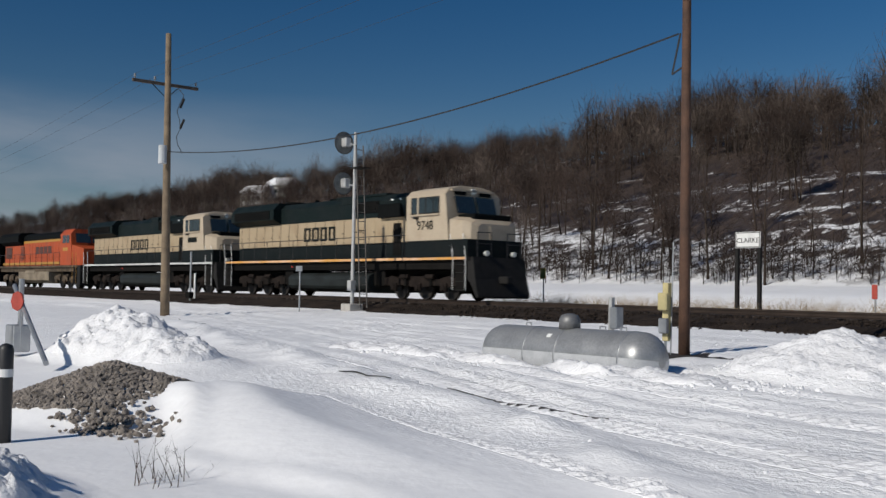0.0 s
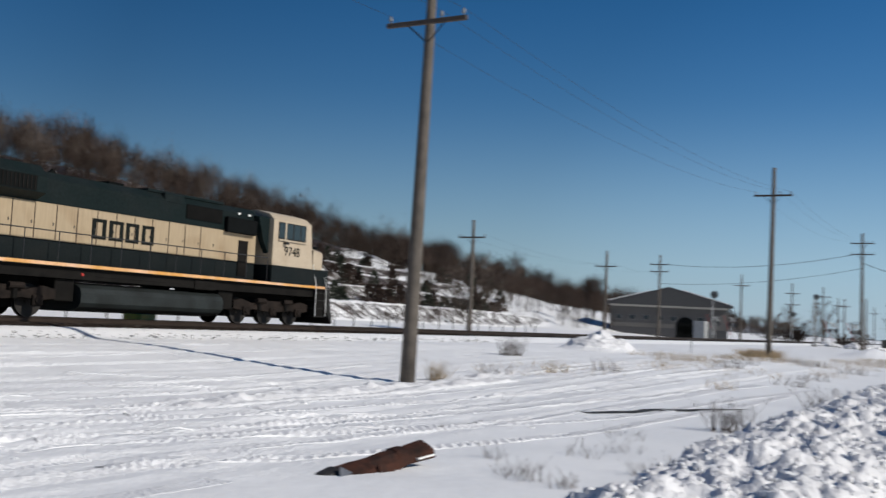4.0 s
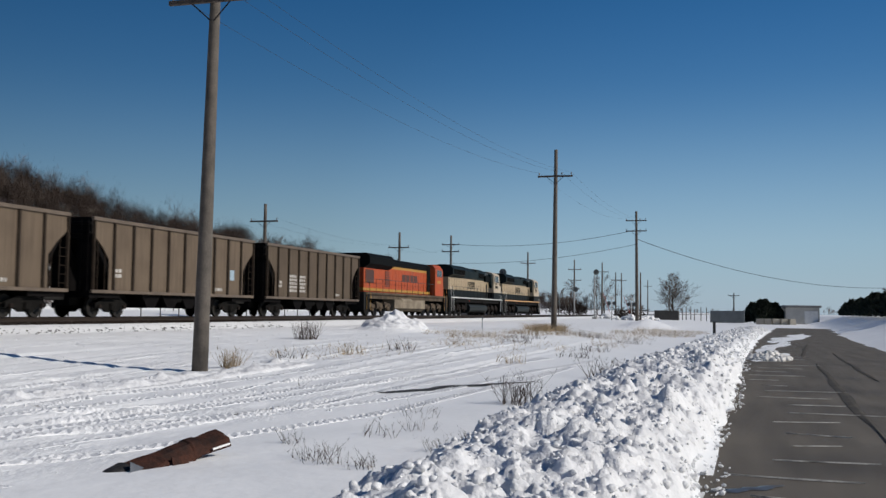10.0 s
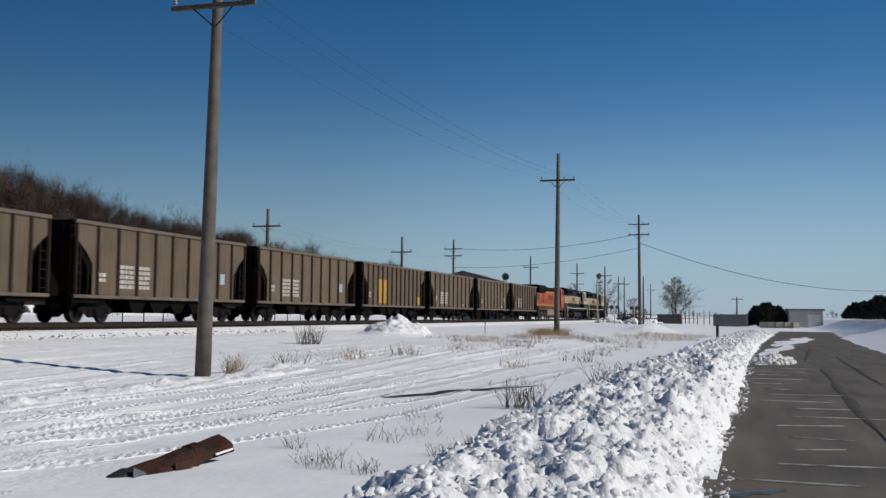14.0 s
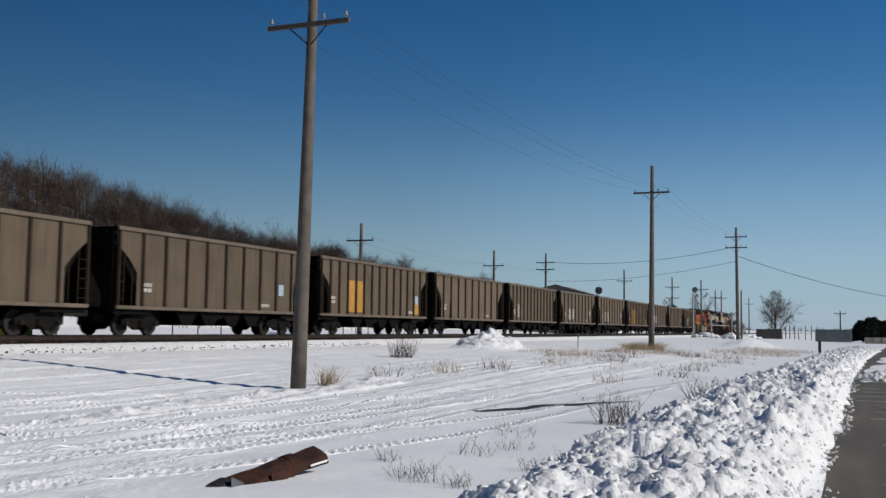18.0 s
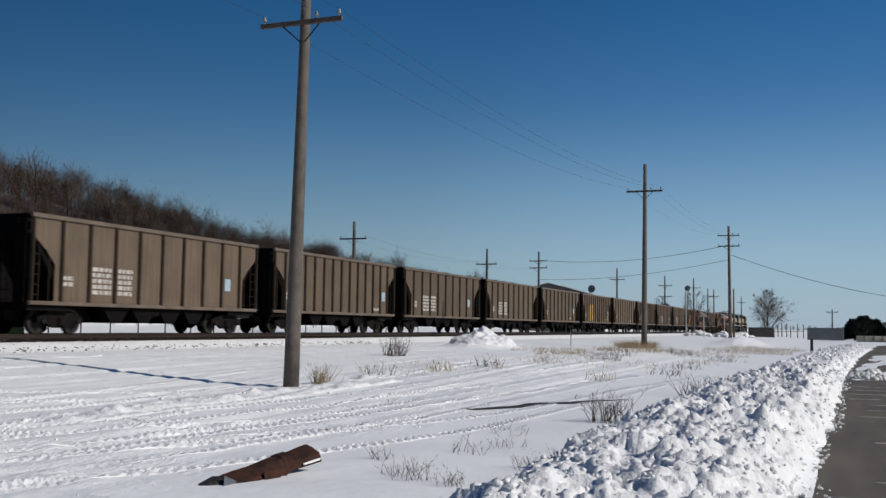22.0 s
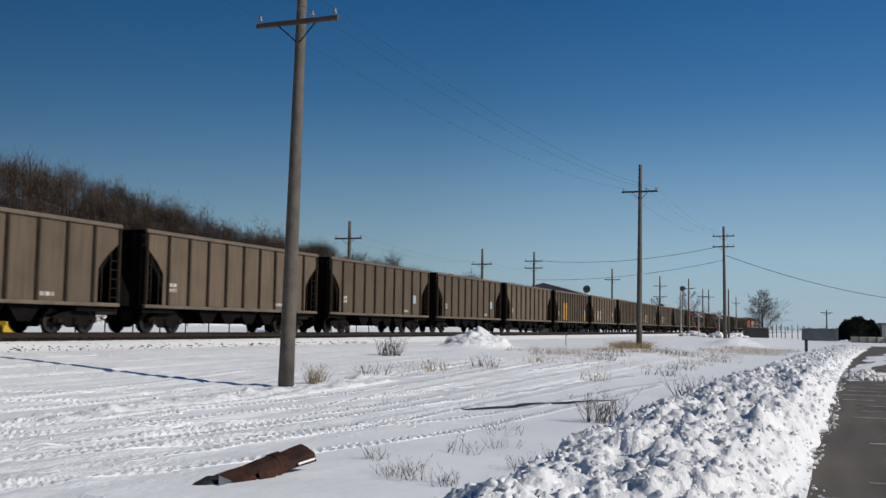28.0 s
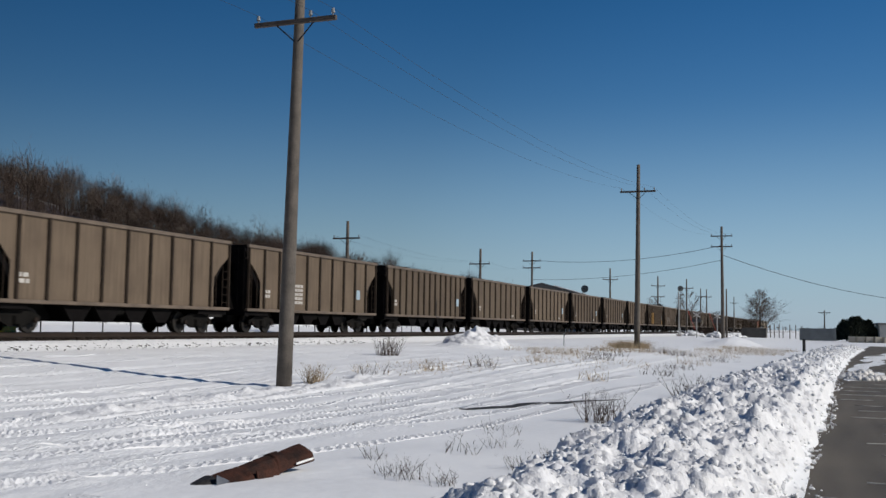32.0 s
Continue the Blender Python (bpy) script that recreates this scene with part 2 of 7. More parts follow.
RAIL = mat("rail_steel", (0.065, 0.046, 0.036), 0.55, 0.6, var=0.2, scale=2)
TIE = mat("creosoted_tie", (0.05, 0.04, 0.034), 0.85, var=0.3, scale=5, bump=0.5, bscale=30, rand=0.3)
POLEWOOD = mat("weathered_pole_wood", (0.125, 0.106, 0.088), 0.85, var=0.25, scale=2.5, bump=0.5, bscale=25)
BROWNPOLE = mat("brown_pole_wood", (0.10, 0.05, 0.03), 0.8, var=0.25, scale=2.5, bump=0.5, bscale=25)
WIRE = mat("wire", (0.02, 0.022, 0.025), 0.6, var=0.05)
IRON = mat("galvanised_steel", (0.42, 0.43, 0.44), 0.45, 0.7, var=0.12, scale=4)
DARKIRON = mat("dark_iron", (0.022, 0.021, 0.02), 0.7, 0.0, var=0.2, scale=4, spec=0.15)
TANPOLE = mat("tan_pole_wood", (0.23, 0.17, 0.11), 0.85, var=0.25, scale=2.5, bump=0.5, bscale=25)
BARK = mat("bark", (0.062, 0.047, 0.038), 0.9, var=0.3, scale=0.5, col2=(0.034, 0.027, 0.022), spec=0.05)
TWIG = mat("brown_twigs", (0.078, 0.056, 0.046), 0.9, var=0.25, scale=0.05, col2=(0.045, 0.033, 0.028), spec=0.05)
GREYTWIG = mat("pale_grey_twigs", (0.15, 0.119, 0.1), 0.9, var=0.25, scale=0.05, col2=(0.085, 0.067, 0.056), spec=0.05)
DARKTWIG = mat("dark_twigs", (0.047, 0.035, 0.03), 0.9, var=0.25, scale=0.05, col2=(0.029, 0.023, 0.02), spec=0.05)


# ---- mesh helpers ----
def obj(name, bm, material, parent=None, smooth=False):
    me = bpy.data.meshes.new(name)
    bm.normal_update()
    bm.to_mesh(me)
    bm.free()
    if smooth:
        me.polygons.foreach_set("use_smooth", [True] * len(me.polygons))
    for mm in material if isinstance(material, (list, tuple)) else [material]:
        me.materials.append(mm)
    ob = new(name, me)
    if parent is not None:
        ob.parent = parent
    return ob


def part(name, bm, material, parent, label="", smooth=False):
    ob = obj(name, bm, material, parent, smooth)
    if label:
        ob["label"] = label
    return ob


def empty(name, m=Matrix()):
    e = new(name)
    e.empty_display_size = 0.3
    e.matrix_basis = m
    return e


def box(bm, x0, x1, y0, y1, z0, z1, bev=0.0, m=None):
    r = bmesh.ops.create_cube(bm, size=1.0)
    for v in r["verts"]:
        v.co = Vector(((x0 + x1) / 2 + v.co.x * (x1 - x0), (y0 + y1) / 2 + v.co.y * (y1 - y0), (z0 + z1) / 2 + v.co.z * (z1 - z0)))
        if m is not None:
            v.co = m @ v.co
    if bev:
        edges = list({e for v in r["verts"] for e in v.link_edges})
        bmesh.ops.bevel(bm, geom=edges, offset=bev, segments=1, affect="EDGES", profile=0.7)
    return bm


def B(x0, x1, y0, y1, z0, z1, bev=0.0, m=None):
    return box(bmesh.new(), x0, x1, y0, y1, z0, z1, bev, m)


def cyl(bm, p0, p1, r0, r1=None, n=10, cap=True):
    """A tapered round bar from p0 to p1."""
    p0, p1 = Vector(p0), Vector(p1)
    r1 = r0 if r1 is None else r1
    q = (p1 - p0).to_track_quat("Z", "Y").to_matrix()
    rings = []
    for p, r in ((p0, r0), (p1, r1)):
        rings.append([bm.verts.new(p + q @ Vector((r * math.cos(2 * math.pi * k / n), r * math.sin(2 * math.pi * k / n), 0))) for k in range(n)])
    for k in range(n):
        bm.faces.new((rings[0][k], rings[0][(k + 1) % n], rings[1][(k + 1) % n], rings[1][k]))
    if cap:
        bm.faces.new(rings[0][::-1])
        bm.faces.new(rings[1])
    return bm


def C(p0, p1, r0, r1=None, n=10):
    return cyl(bmesh.new(), p0, p1, r0, r1, n)


def loft(bm, rings, close=True, cap=True):
    """Skin over rings of points."""
    vs = [[bm.verts.new(p) for p in ring] for ring in rings]
    n = len(vs[0])
    for a, b in zip(vs, vs[1:]):
        for k in range(n if close else n - 1):
            bm.faces.new((a[k], a[(k + 1) % n], b[(k + 1) % n], b[k]))
    if cap and close:
        bm.faces.new(vs[0][::-1])
        bm.faces.new(vs[-1])
    return bm


def lathe_x(bm, prof, c, n=20):
    """A body of revolution about the x axis through c; prof: rows of (x, radius)."""
    return loft(bm, [[(c[0] + x, c[1] + r * math.cos(2 * math.pi * k / n), c[2] + r * math.sin(2 * math.pi * k / n)) for k in range(n)] for x, r in prof])


def prism_y(bm, outline, y0, y1):
    """An outline in x and z, pulled from y0 to y1."""
    return loft(bm, [[(x, y0, z) for x, z in outline], [(x, y1, z) for x, z in outline]])


def mesh_np(name, verts, faces, material, smooth=True, parent=None):
    """A mesh from arrays; faces is an array of triangles or of quads."""
    me = bpy.data.meshes.new(name)
    k = faces.shape[1]
    me.vertices.add(len(verts))
    me.vertices.foreach_set("co", np.ascontiguousarray(verts, np.float32).ravel())
    me.loops.add(faces.size)
    me.loops.foreach_set("vertex_index", np.ascontiguousarray(faces, np.int32).ravel())
    me.polygons.add(len(faces))
    me.polygons.foreach_set("loop_start", np.arange(0, faces.size, k, dtype=np.int32))
    me.polygons.foreach_set("use_smooth", np.full(len(faces), smooth))
    me.update(calc_edges=True)
    for mm in material if isinstance(material, (list, tuple)) else [material]:
        me.materials.append(mm)
    ob = new(name, me)
    if parent is not None:
        ob.parent = parent
    return ob


def vnoise(x, y, seed=0):
    """Smooth value noise on arrays, about -1 to 1."""
    xi, yi = np.floor(x).astype(np.int64), np.floor(y).astype(np.int64)
    fx, fy = x - xi, y - yi
    fx, fy = fx * fx * (3 - 2 * fx), fy * fy * (3 - 2 * fy)

    def h(a, b):
        v = np.sin(a * 127.1 + b * 311.7 + seed * 74.7) * 43758.5453
        return 2 * (v - np.floor(v)) - 1

    return (h(xi, yi) * (1 - fx) + h(xi + 1, yi) * fx) * (1 - fy) + (h(xi, yi + 1) * (1 - fx) + h(xi + 1, yi + 1) * fx) * fy


def fbm(x, y, octaves=4, seed=0):
    out, amp = 0.0, 1.0
    for k in range(octaves):
        out, amp = out + amp * vnoise(x * 2**k, y * 2**k, seed + k), amp * 0.5
    return out


def sstep(a, b, x):
    u = np.clip((x - a) / (b - a), 0, 1)
    return u * u * (3 - 2 * u)


def ico(level):
    bm = bmesh.new()
    bmesh.ops.create_icosphere(bm, subdivisions=level, radius=1.0)
    v = np.array([p.co[:] for p in bm.verts])
    f = np.array([[q.index for q in t.verts] for t in bm.faces])
    bm.free()
    return v, f


def lumps(name, places, sizes, material, level, seed, flat=0.8, smooth=True, parent=None, jag=0.2):
    """Many broken lumps in one mesh."""
    rng = np.random.default_rng(seed)
    v, f = ico(level)
    n, k = len(places), len(v)
    jit = 1 + jag * rng.standard_normal((n, k, 1)).clip(-1.6, 1.6) * 0.85
    sc = sizes[:, None, None] * (0.7 + 0.6 * rng.random((n, 1, 3))) * np.array([1, 1, flat])
    ang = rng.random(n) * 6.28
    p = v[None] * jit * sc
    c, s = np.cos(ang)[:, None], np.sin(ang)[:, None]
    p = np.stack([p[..., 0] * c - p[..., 1] * s, p[..., 0] * s + p[..., 1] * c, p[..., 2]], -1) + places[:, None, :]
    faces = (f[None] + (np.arange(n) * k)[:, None, None]).reshape(-1, 3)
    return mesh_np(name, p.reshape(-1, 3), faces, material, smooth, parent)


# ---- ground ----
TRACK_Y, RAIL_Z = 27.8, 1.17


def ridge(x):
    """Height of the bluff's crest."""
    return (25.0 + 1.5 * vnoise(x / 45.0, x * 0 + 3.3, 5)) * (1 - 0.62 * sstep(95, 310, x)) * (1 - 0.7 * sstep(300, 440, x))


def hill(x, y):
    u = np.clip((y - 57) / 83.0, 0, 1)
    rise = 0.9 * u + 0.1 * sstep(0, 1, u)
    terrace = sstep(62, 75, x) * (1 - sstep(140, 165, x)) * (1 - sstep(108, 118, y))
    stepped = (np.floor(u * 9) + sstep(0.55, 1.0, u * 9 - np.floor(u * 9))) / 9
    rise = rise * (1 - terrace) + (0.9 * stepped) * terrace
    back = 1 - 0.5 * sstep(150, 420, y)
    z = ridge(x) * rise * back + 0.7 * fbm(x / 9, y / 9, 3, 8) * sstep(58, 75, y) * (1 - 0.8 * terrace)
    far = 30 * sstep(480, 760, x) * sstep(170, 420, y) * (1 - sstep(1500, 2200, x))
    return z + far + 3 * far / 30 * vnoise(x / 90, y / 90, 2)


def base_z(x, y):
    low = np.exp(-(((x - 16) / 15.0) ** 2))
    y13 = 0.40 - 0.38 * low
    ys = np.clip(y, -1e4, 1e4)
    z = np.where(ys < 3, 0.0, np.where(ys < 13, y13 * sstep(3, 13, ys), y13 + (0.62 - y13) * sstep(13, 24, ys)))
    return z + (0.10 + 0.2 * sstep(-9, 6, x)) * sstep(23.6, 25.2, ys) * (1 - sstep(30.4, 32, ys)) + 0.12 * sstep(30, 38, ys) + 0.5 * sstep(46, 58, ys) + (1.0 - 0.25 * sstep(-18, -13, x)) * sstep(40, 45.5, ys) * (1 - sstep(28, 37, x))


RUTS = [(7.0, 0.03, 0.03), (8.5, -0.01, 0.04), (10.1, 0.02, 0.04), (11.5, 0.0, 0.04), (13.2, -0.02, 0.035), (15.1, 0.01, 0.03), (17.4, 0.0, 0.03), (7.7, 0.0, 0.04), (9.3, -0.02, 0.06), (10.8, 0.01, 0.06), (12.3, 0.03, 0.05), (14.0, 0.0, 0.04), (16.2, 0.02, 0.03), (18.6, 0.0, 0.04), (20.2, 0.01, 0.05), (22.0, 0.0, 0.03)]


def bumps(cx, cy, rx, ry, h, x, y, p=1.0):
    d = np.sqrt(((x - cx) / rx) ** 2 + ((y - cy) / ry) ** 2)
    return h * np.clip(1 - d, 0, 1) ** p


def lane_low(x):
    """South edge of the packed lane."""
    return 6.3 + 0.28 * np.clip(-4 - x, 0, 40)


def edge_y(x):
    """How far the road's edge has drifted south at x."""
    return -0.018 * np.clip(x - 9, 0, 400) - 0.0003 * np.clip(x - 30, 0, 90) ** 2


def bank_h(x, y):
    """The ploughed bank along the road, broken where a lane crosses it."""
    y = y - edge_y(x)
    mid, half = 1.8, 1.15 + 0.45 * sstep(9, 14, x)
    prof = np.clip(1 - ((y - mid) / half) ** 2, 0, 1) ** 0.6
    prof = np.where((y < mid), np.clip((y - 0.4 - 0.12 * vnoise(x * 1.3, x * 0 + 1, 4)) / 0.5, 0, 1) ** 0.7, prof)
    prof = prof * (y < mid + half)
    return 0.42 * prof * sstep(3.2, 5.0, x) * (1 - sstep(95, 110, x)) * (1 - 0.85 * np.exp(-(((x - 36) / 1.6) ** 2)))


def ground_z(x, y):
    x, y = np.asarray(x, float), np.asarray(y, float)
    z = base_z(x, y) + hill(x, y) * (y > 57)
    field = sstep(4.2, 5.5, y) * (1 - sstep(23.5, 25, y)) * (1 - sstep(60, 90, np.abs(x)))
    z = z + field * (0.008 * fbm(x / 3.0, y / 1.6, 2, 1) + 0.007 * fbm(x * 2.3, y * 2.6, 2, 41))
    packed = sstep(0, 0.8, y - lane_low(x)) * field
    for yc, bend, depth in RUTS:
        yy = yc + bend * x + 0.5 * np.sin(x / 17.0 + yc) + 0.28 * np.clip(-8 - x, 0, 40) * (yc < 15)
        for side in (-0.9, 0.9):
            d = (y - yy - side) / 0.13
            z = z + packed * 0.6 * (-depth * np.exp(-d * d) + 0.55 * depth * np.exp(-((np.abs(d) - 1.9) ** 2) * 2.2) * (0.6 + 0.8 * vnoise(x * 2.6, y * 2.6, 11)))
    z = z + packed * 0.010 * vnoise(x * 1.7, y * 3.4, 21) * (0.5 + 0.5 * vnoise(x / 4, y / 2, 6))
    # berm along the south edge of the lane, drift, ploughed heaps
    e = y - lane_low(x) - 0.3 * vnoise(x / 2, x * 0, 9)
    z = z + 0.13 * np.exp(-((e / 0.45) ** 2)) * (0.6 + 0.6 * vnoise(x * 2.2, y * 2.2, 3)) * (x < 3) * field
    z = z + 0.10 * np.exp(-(((y - 12.0) / 0.35) ** 2)) * sstep(-20, -16, x) * (1 - sstep(-9.5, -7, x)) * (0.7 + 0.5 * vnoise(x * 3, y * 3, 3))
    z = z - bumps(-12.16, 12.85, 2.9, 0.95, 0.5, x, y, 0.8)
    z = z + 0.11 * np.exp(-(((y - 11.9 - 0.25 * np.sin(x * 0.8)) / 0.4) ** 2)) * sstep(12, 15, x) * (1 - sstep(24, 27, x)) * (0.6 + 0.7 * vnoise(x * 2.4, y * 2.8, 3))
    rough = 0.12 * fbm(x * 1.6, y * 1.6, 3, 14)
    z = z + bumps(-8.0, 14.5, 2.2, 2.2, 0.74, x, y, 1.15) * (1 + rough)
    z = z + (bumps(-20.0, 7.9, 2.6, 1.7, 0.95, x, y, 1.2) + bumps(-17.4, 7.7, 2.2, 1.3, 0.45, x, y)) * (1 + 2 * rough)
    # stone heap and the wind-cut drift that has blown over its east side
    z = z + bumps(-12.6, 4.9, 2.0, 1.6, 0.55, x, y, 0.9)
    crest = 5.75 - 0.13 * (x + 10.5) + 0.25 * np.sin(x * 0.9)
    dn = y - crest
    face = np.where(dn > 0, np.clip(1 - dn / 1.7, 0, 1) ** 1.3, np.clip(1 - (np.abs(dn) / 1.05) ** 1.7, 0, 1) ** 0.8)
    lip = 0.07 * np.exp(-(((dn + 0.95 + 0.2 * np.sin(x * 1.3)) / 0.16) ** 2))
    z = z + (0.40 * face + 1.5 * lip) * sstep(-12.4, -10.8, x) * (1 - sstep(-10.3, -4.6, x))
    z = z + bumps(-8.3, 1.7, 2.0, 1.15, 0.42, x, y, 0.7) * (1 + 2 * rough)
    z = z + bumps(53, 18.6, 3.2, 2.2, 0.95, x, y, 1.1) * (1 + 2 * rough) + bumps(98, 8.6, 9.0, 3.0, 0.9, x, y, 1.0) * (1 + rough)
    bk = bank_h(x, y)
    z = z + bk * (1 + 0.22 * fbm(x * 1.1, y * 1.3, 3, 31) + 0.22 * fbm(x * 3.1, y * 3.3, 2, 37))
    # strip under the road and the snowy slope beyond it
    z = z + 1.3 * sstep(-6.2, -12.0, y - edge_y(x)) * sstep(12, 30, x) + 0.25 * sstep(-5.6, -6.4, y - edge_y(x)) * sstep(12, 30, x)
    yr = y - edge_y(x)
    road = (yr < 0.35) & (yr > -5.5) & (x > -48) & (x < 128)
    z = np.where(road, np.minimum(z, 0) - 0.05, z)
    return z


def axis(lo, hi, fine_lo, fine_hi, step, grow=1.12):
    mid = list(np.arange(fine_lo, fine_hi + step / 2, step))
    up, s = [], step
    while (up[-1] if up else mid[-1]) < hi:
        s *= grow
        up.append((up[-1] if up else mid[-1]) + s)
    down, s = [], step
    while (down[-1] if down else mid[0]) > lo:
        s *= grow
        down.append((down[-1] if down else mid[0]) - s)
    return np.array(down[::-1] + mid + up)


def build_ground():
    xs = axis(-1800, 3600, -24, 40, 0.165, 1.075)
    ys = axis(-1500, 2600, -0.2, 24.2, 0.13, 1.09)
    ys = np.concatenate([ys[ys < 55.5], np.arange(56, 110, 1.1), ys[ys > 110.5]])
    gx, gy = np.meshgrid(xs, ys)
    v = np.stack([gx, gy, ground_z(gx, gy)], -1).reshape(-1, 3)
    nx, ny = len(xs), len(ys)
    i = np.arange(nx * ny).reshape(ny, nx)
    f = np.stack([i[:-1, :-1], i[:-1, 1:], i[1:, 1:], i[1:, :-1]], -1).reshape(-1, 4)
    g = mesh_np("ground", v, f, GROUND)
    return tagged(g, "snow-covered ground with tyre tracks, drifts and ploughed heaps", "snow ground", kind="structure")


build_ground()


# ---- road ----
def road_z(x, y):
    return 0.012 * fbm(x / 5, y / 3, 2, 5) - 0.01 * ((y - edge_y(x) + 3) / 4) ** 2


def build_road():
    xs, ys = np.arange(-48, 129, 0.5), np.linspace(-5.6, 0.6, 24)
    gx, gy = np.meshgrid(xs, ys)
    gy = gy + edge_y(gx)
    z = road_z(gx, gy)
    v = np.stack([gx, gy, z], -1).reshape(-1, 3)
    i = np.arange(gx.size).reshape(gx.shape)
    f = np.stack([i[:-1, :-1], i[:-1, 1:], i[1:, 1:], i[1:, :-1]], -1).reshape(-1, 4)
    return tagged(mesh_np("road", v, f, ASPHALT), "wet grey-brown asphalt road ploughed clear of snow", "road", kind="structure")


build_road()


# ---- track ----
def build_track():
    xs = np.concatenate([np.arange(-420, -60, 3.0), np.arange(-60, 110, 0.3), np.arange(110, 900, 4.0)])
    prof = [(-4.1, 0.5), (-3.5, 0.64), (-2.9, 0.76), (-2.45, 0.83), (-1.9, 0.88), (-1.5, 0.89), (0, 0.88), (1.5, 0.89), (1.9, 0.87), (2.7, 0.78), (3.6, 0.5)]
    t = np.linspace(0, len(prof) - 1, 40)
    py, pz = np.interp(t, range(len(prof)), [p[0] for p in prof]), np.interp(t, range(len(prof)), [p[1] for p in prof])
    gx, gy = np.meshgrid(xs, py)
    gz = 0.07 + np.repeat(pz[:, None], len(xs), 1) + 0.025 * fbm(gx * 3, gy * 3, 3, 7) + 0.06 * vnoise(gx / 1.3, gy * 1.6, 2) * (np.abs(gy) > 2.4) * (1 - sstep(-6, 3, gx))
    v = np.stack([gx, gy + TRACK_Y, gz], -1).reshape(-1, 3)
    i = np.arange(gx.size).reshape(gx.shape)
    f = np.stack([i[:-1, :-1], i[:-1, 1:], i[1:, 1:], i[1:, :-1]], -1).reshape(-1, 4)
    bed = tagged(mesh_np("ballast_bed", v, f, BALLAST), "dark brown stone ballast bed of the railway, dusted with snow", "railway track", kind="structure")
    for side in (-0.755, 0.755):
        bm = bmesh.new()
        o = [(-0.07, 0), (0.07, 0), (0.07, 0.015), (0.012, 0.04), (0.012, 0.12), (0.037, 0.13), (0.037, 0.165), (-0.037, 0.165), (-0.037, 0.13), (-0.012, 0.12), (-0.012, 0.04), (-0.07, 0.015)]
        loft(bm, [[(x, TRACK_Y + side + a, RAIL_Z - 0.165 + b) for a, b in o] for x in (-420, 0, 900)])
        part("rail", bm, RAIL, bed, "brown weathered steel rail")
    tie = bpy.data.meshes.new("tie")
    bm = B(-0.115, 0.115, -1.3, 1.3, -0.18, 0.0, 0.012)
    bm.to_mesh(tie)
    bm.free()
    tie.materials.append(TIE)
    rng = random.Random(4)
    for k in range(290):
        o = new("tie", tie)
        o.parent = bed
        o.matrix_basis = pose(-58 + 0.52 * k, TRACK_Y + rng.uniform(-0.05, 0.05), RAIL_Z - 0.168 + rng.uniform(-0.015, 0.01), 0, 0, rng.uniform(-1.2, 1.2))
    bm = bmesh.new()
    for k in range(420):
        x = 93 + 0.7 * k if k > 90 else -58 - 0.55 * (k + 1)
        box(bm, x - 0.115, x + 0.115, TRACK_Y - 1.3, TRACK_Y + 1.3, RAIL_Z - 0.33, RAIL_Z - 0.168)
    tagged(part("ties", bm, TIE, bed), kind="stuff")
    g = np.random.default_rng(61)
    n = 7000
    x, off = -34 + 84 * g.random(n), -1.45 - 2.7 * g.random(n) ** 1.4
    z = 0.08 + np.interp(-off, [-p[0] for p in prof[:7]][::-1], [p[1] for p in prof[:7]][::-1])
    st = lumps("ballast_stones", np.stack([x, off + TRACK_Y, z], 1), 0.025 + 0.04 * g.random(n), BALLAST, 1, 62, 0.8, False, bed, 0.25)
    tagged(st, "loose dark ballast stones on the shoulder", kind="stuff")


build_track()

# ---- train ----
CREAM = mat("cream_paint", (0.36, 0.28, 0.18), 0.55, var=0.14, scale=0.9, streak=(1.4, 1.4, 0.12), col2=(0.27, 0.19, 0.11), patch=0.36, spec=0.3)
RUSTSEAM = mat("rusty_seam", (0.07, 0.042, 0.026), 0.8, var=0.3, scale=4)
CABCREAM = mat("pale_cream_paint", (0.43, 0.355, 0.262), 0.5, var=0.1, scale=1.3, col2=(0.35, 0.275, 0.19), patch=0.36, spec=0.3)
GREEN = mat("dark_green_paint", (0.0085, 0.0145, 0.0145), 0.5, var=0.3, scale=0.9, col2=(0.014, 0.018, 0.018), patch=0.45, spec=0.06)
GREENSIDE = mat("faded_green_paint", (0.010, 0.0135, 0.014), 0.55, var=0.25, scale=1.2, col2=(0.015, 0.0165, 0.016), patch=0.4, spec=0.06)
ORANGE = mat("orange_paint", (0.38, 0.066, 0.018), 0.55, var=0.3, scale=1.2, streak=(0.8, 0.8, 0.08), col2=(0.26, 0.055, 0.022), patch=0.36, spec=0.3)
YELLOW = mat("yellow_paint", (0.40, 0.21, 0.03), 0.5, var=0.2, scale=2.0, col2=(0.33, 0.18, 0.05), patch=0.4)
STRIPE = mat("orange_yellow_stripe", (0.62, 0.30, 0.06), 0.5, var=0.2, scale=0.8, col2=(0.75, 0.5, 0.35), patch=0.45)
SILVER = mat("silver_stripe", (0.66, 0.66, 0.64), 0.45, 0.1, var=0.15, scale=1.0)
TANKGREEN = mat("grimy_tank_green", (0.022, 0.027, 0.027), 0.6, var=0.25, scale=1.5, col2=(0.013, 0.015, 0.014), spec=0.2)
UNDER = mat("grimy_underframe", (0.013, 0.012, 0.011), 0.8, var=0.3, scale=1.6, col2=(0.008, 0.0075, 0.007), spec=0.05)
TRUCKBROWN = mat("rusty_truck_frame", (0.026, 0.02, 0.017), 0.8, var=0.3, scale=2.2, col2=(0.013, 0.011, 0.01), spec=0.05)
TRUCKGREY = mat("dusty_grey_underparts", (0.12, 0.092, 0.066), 0.85, var=0.3, scale=1.6, col2=(0.05, 0.039, 0.03), spec=0.1)
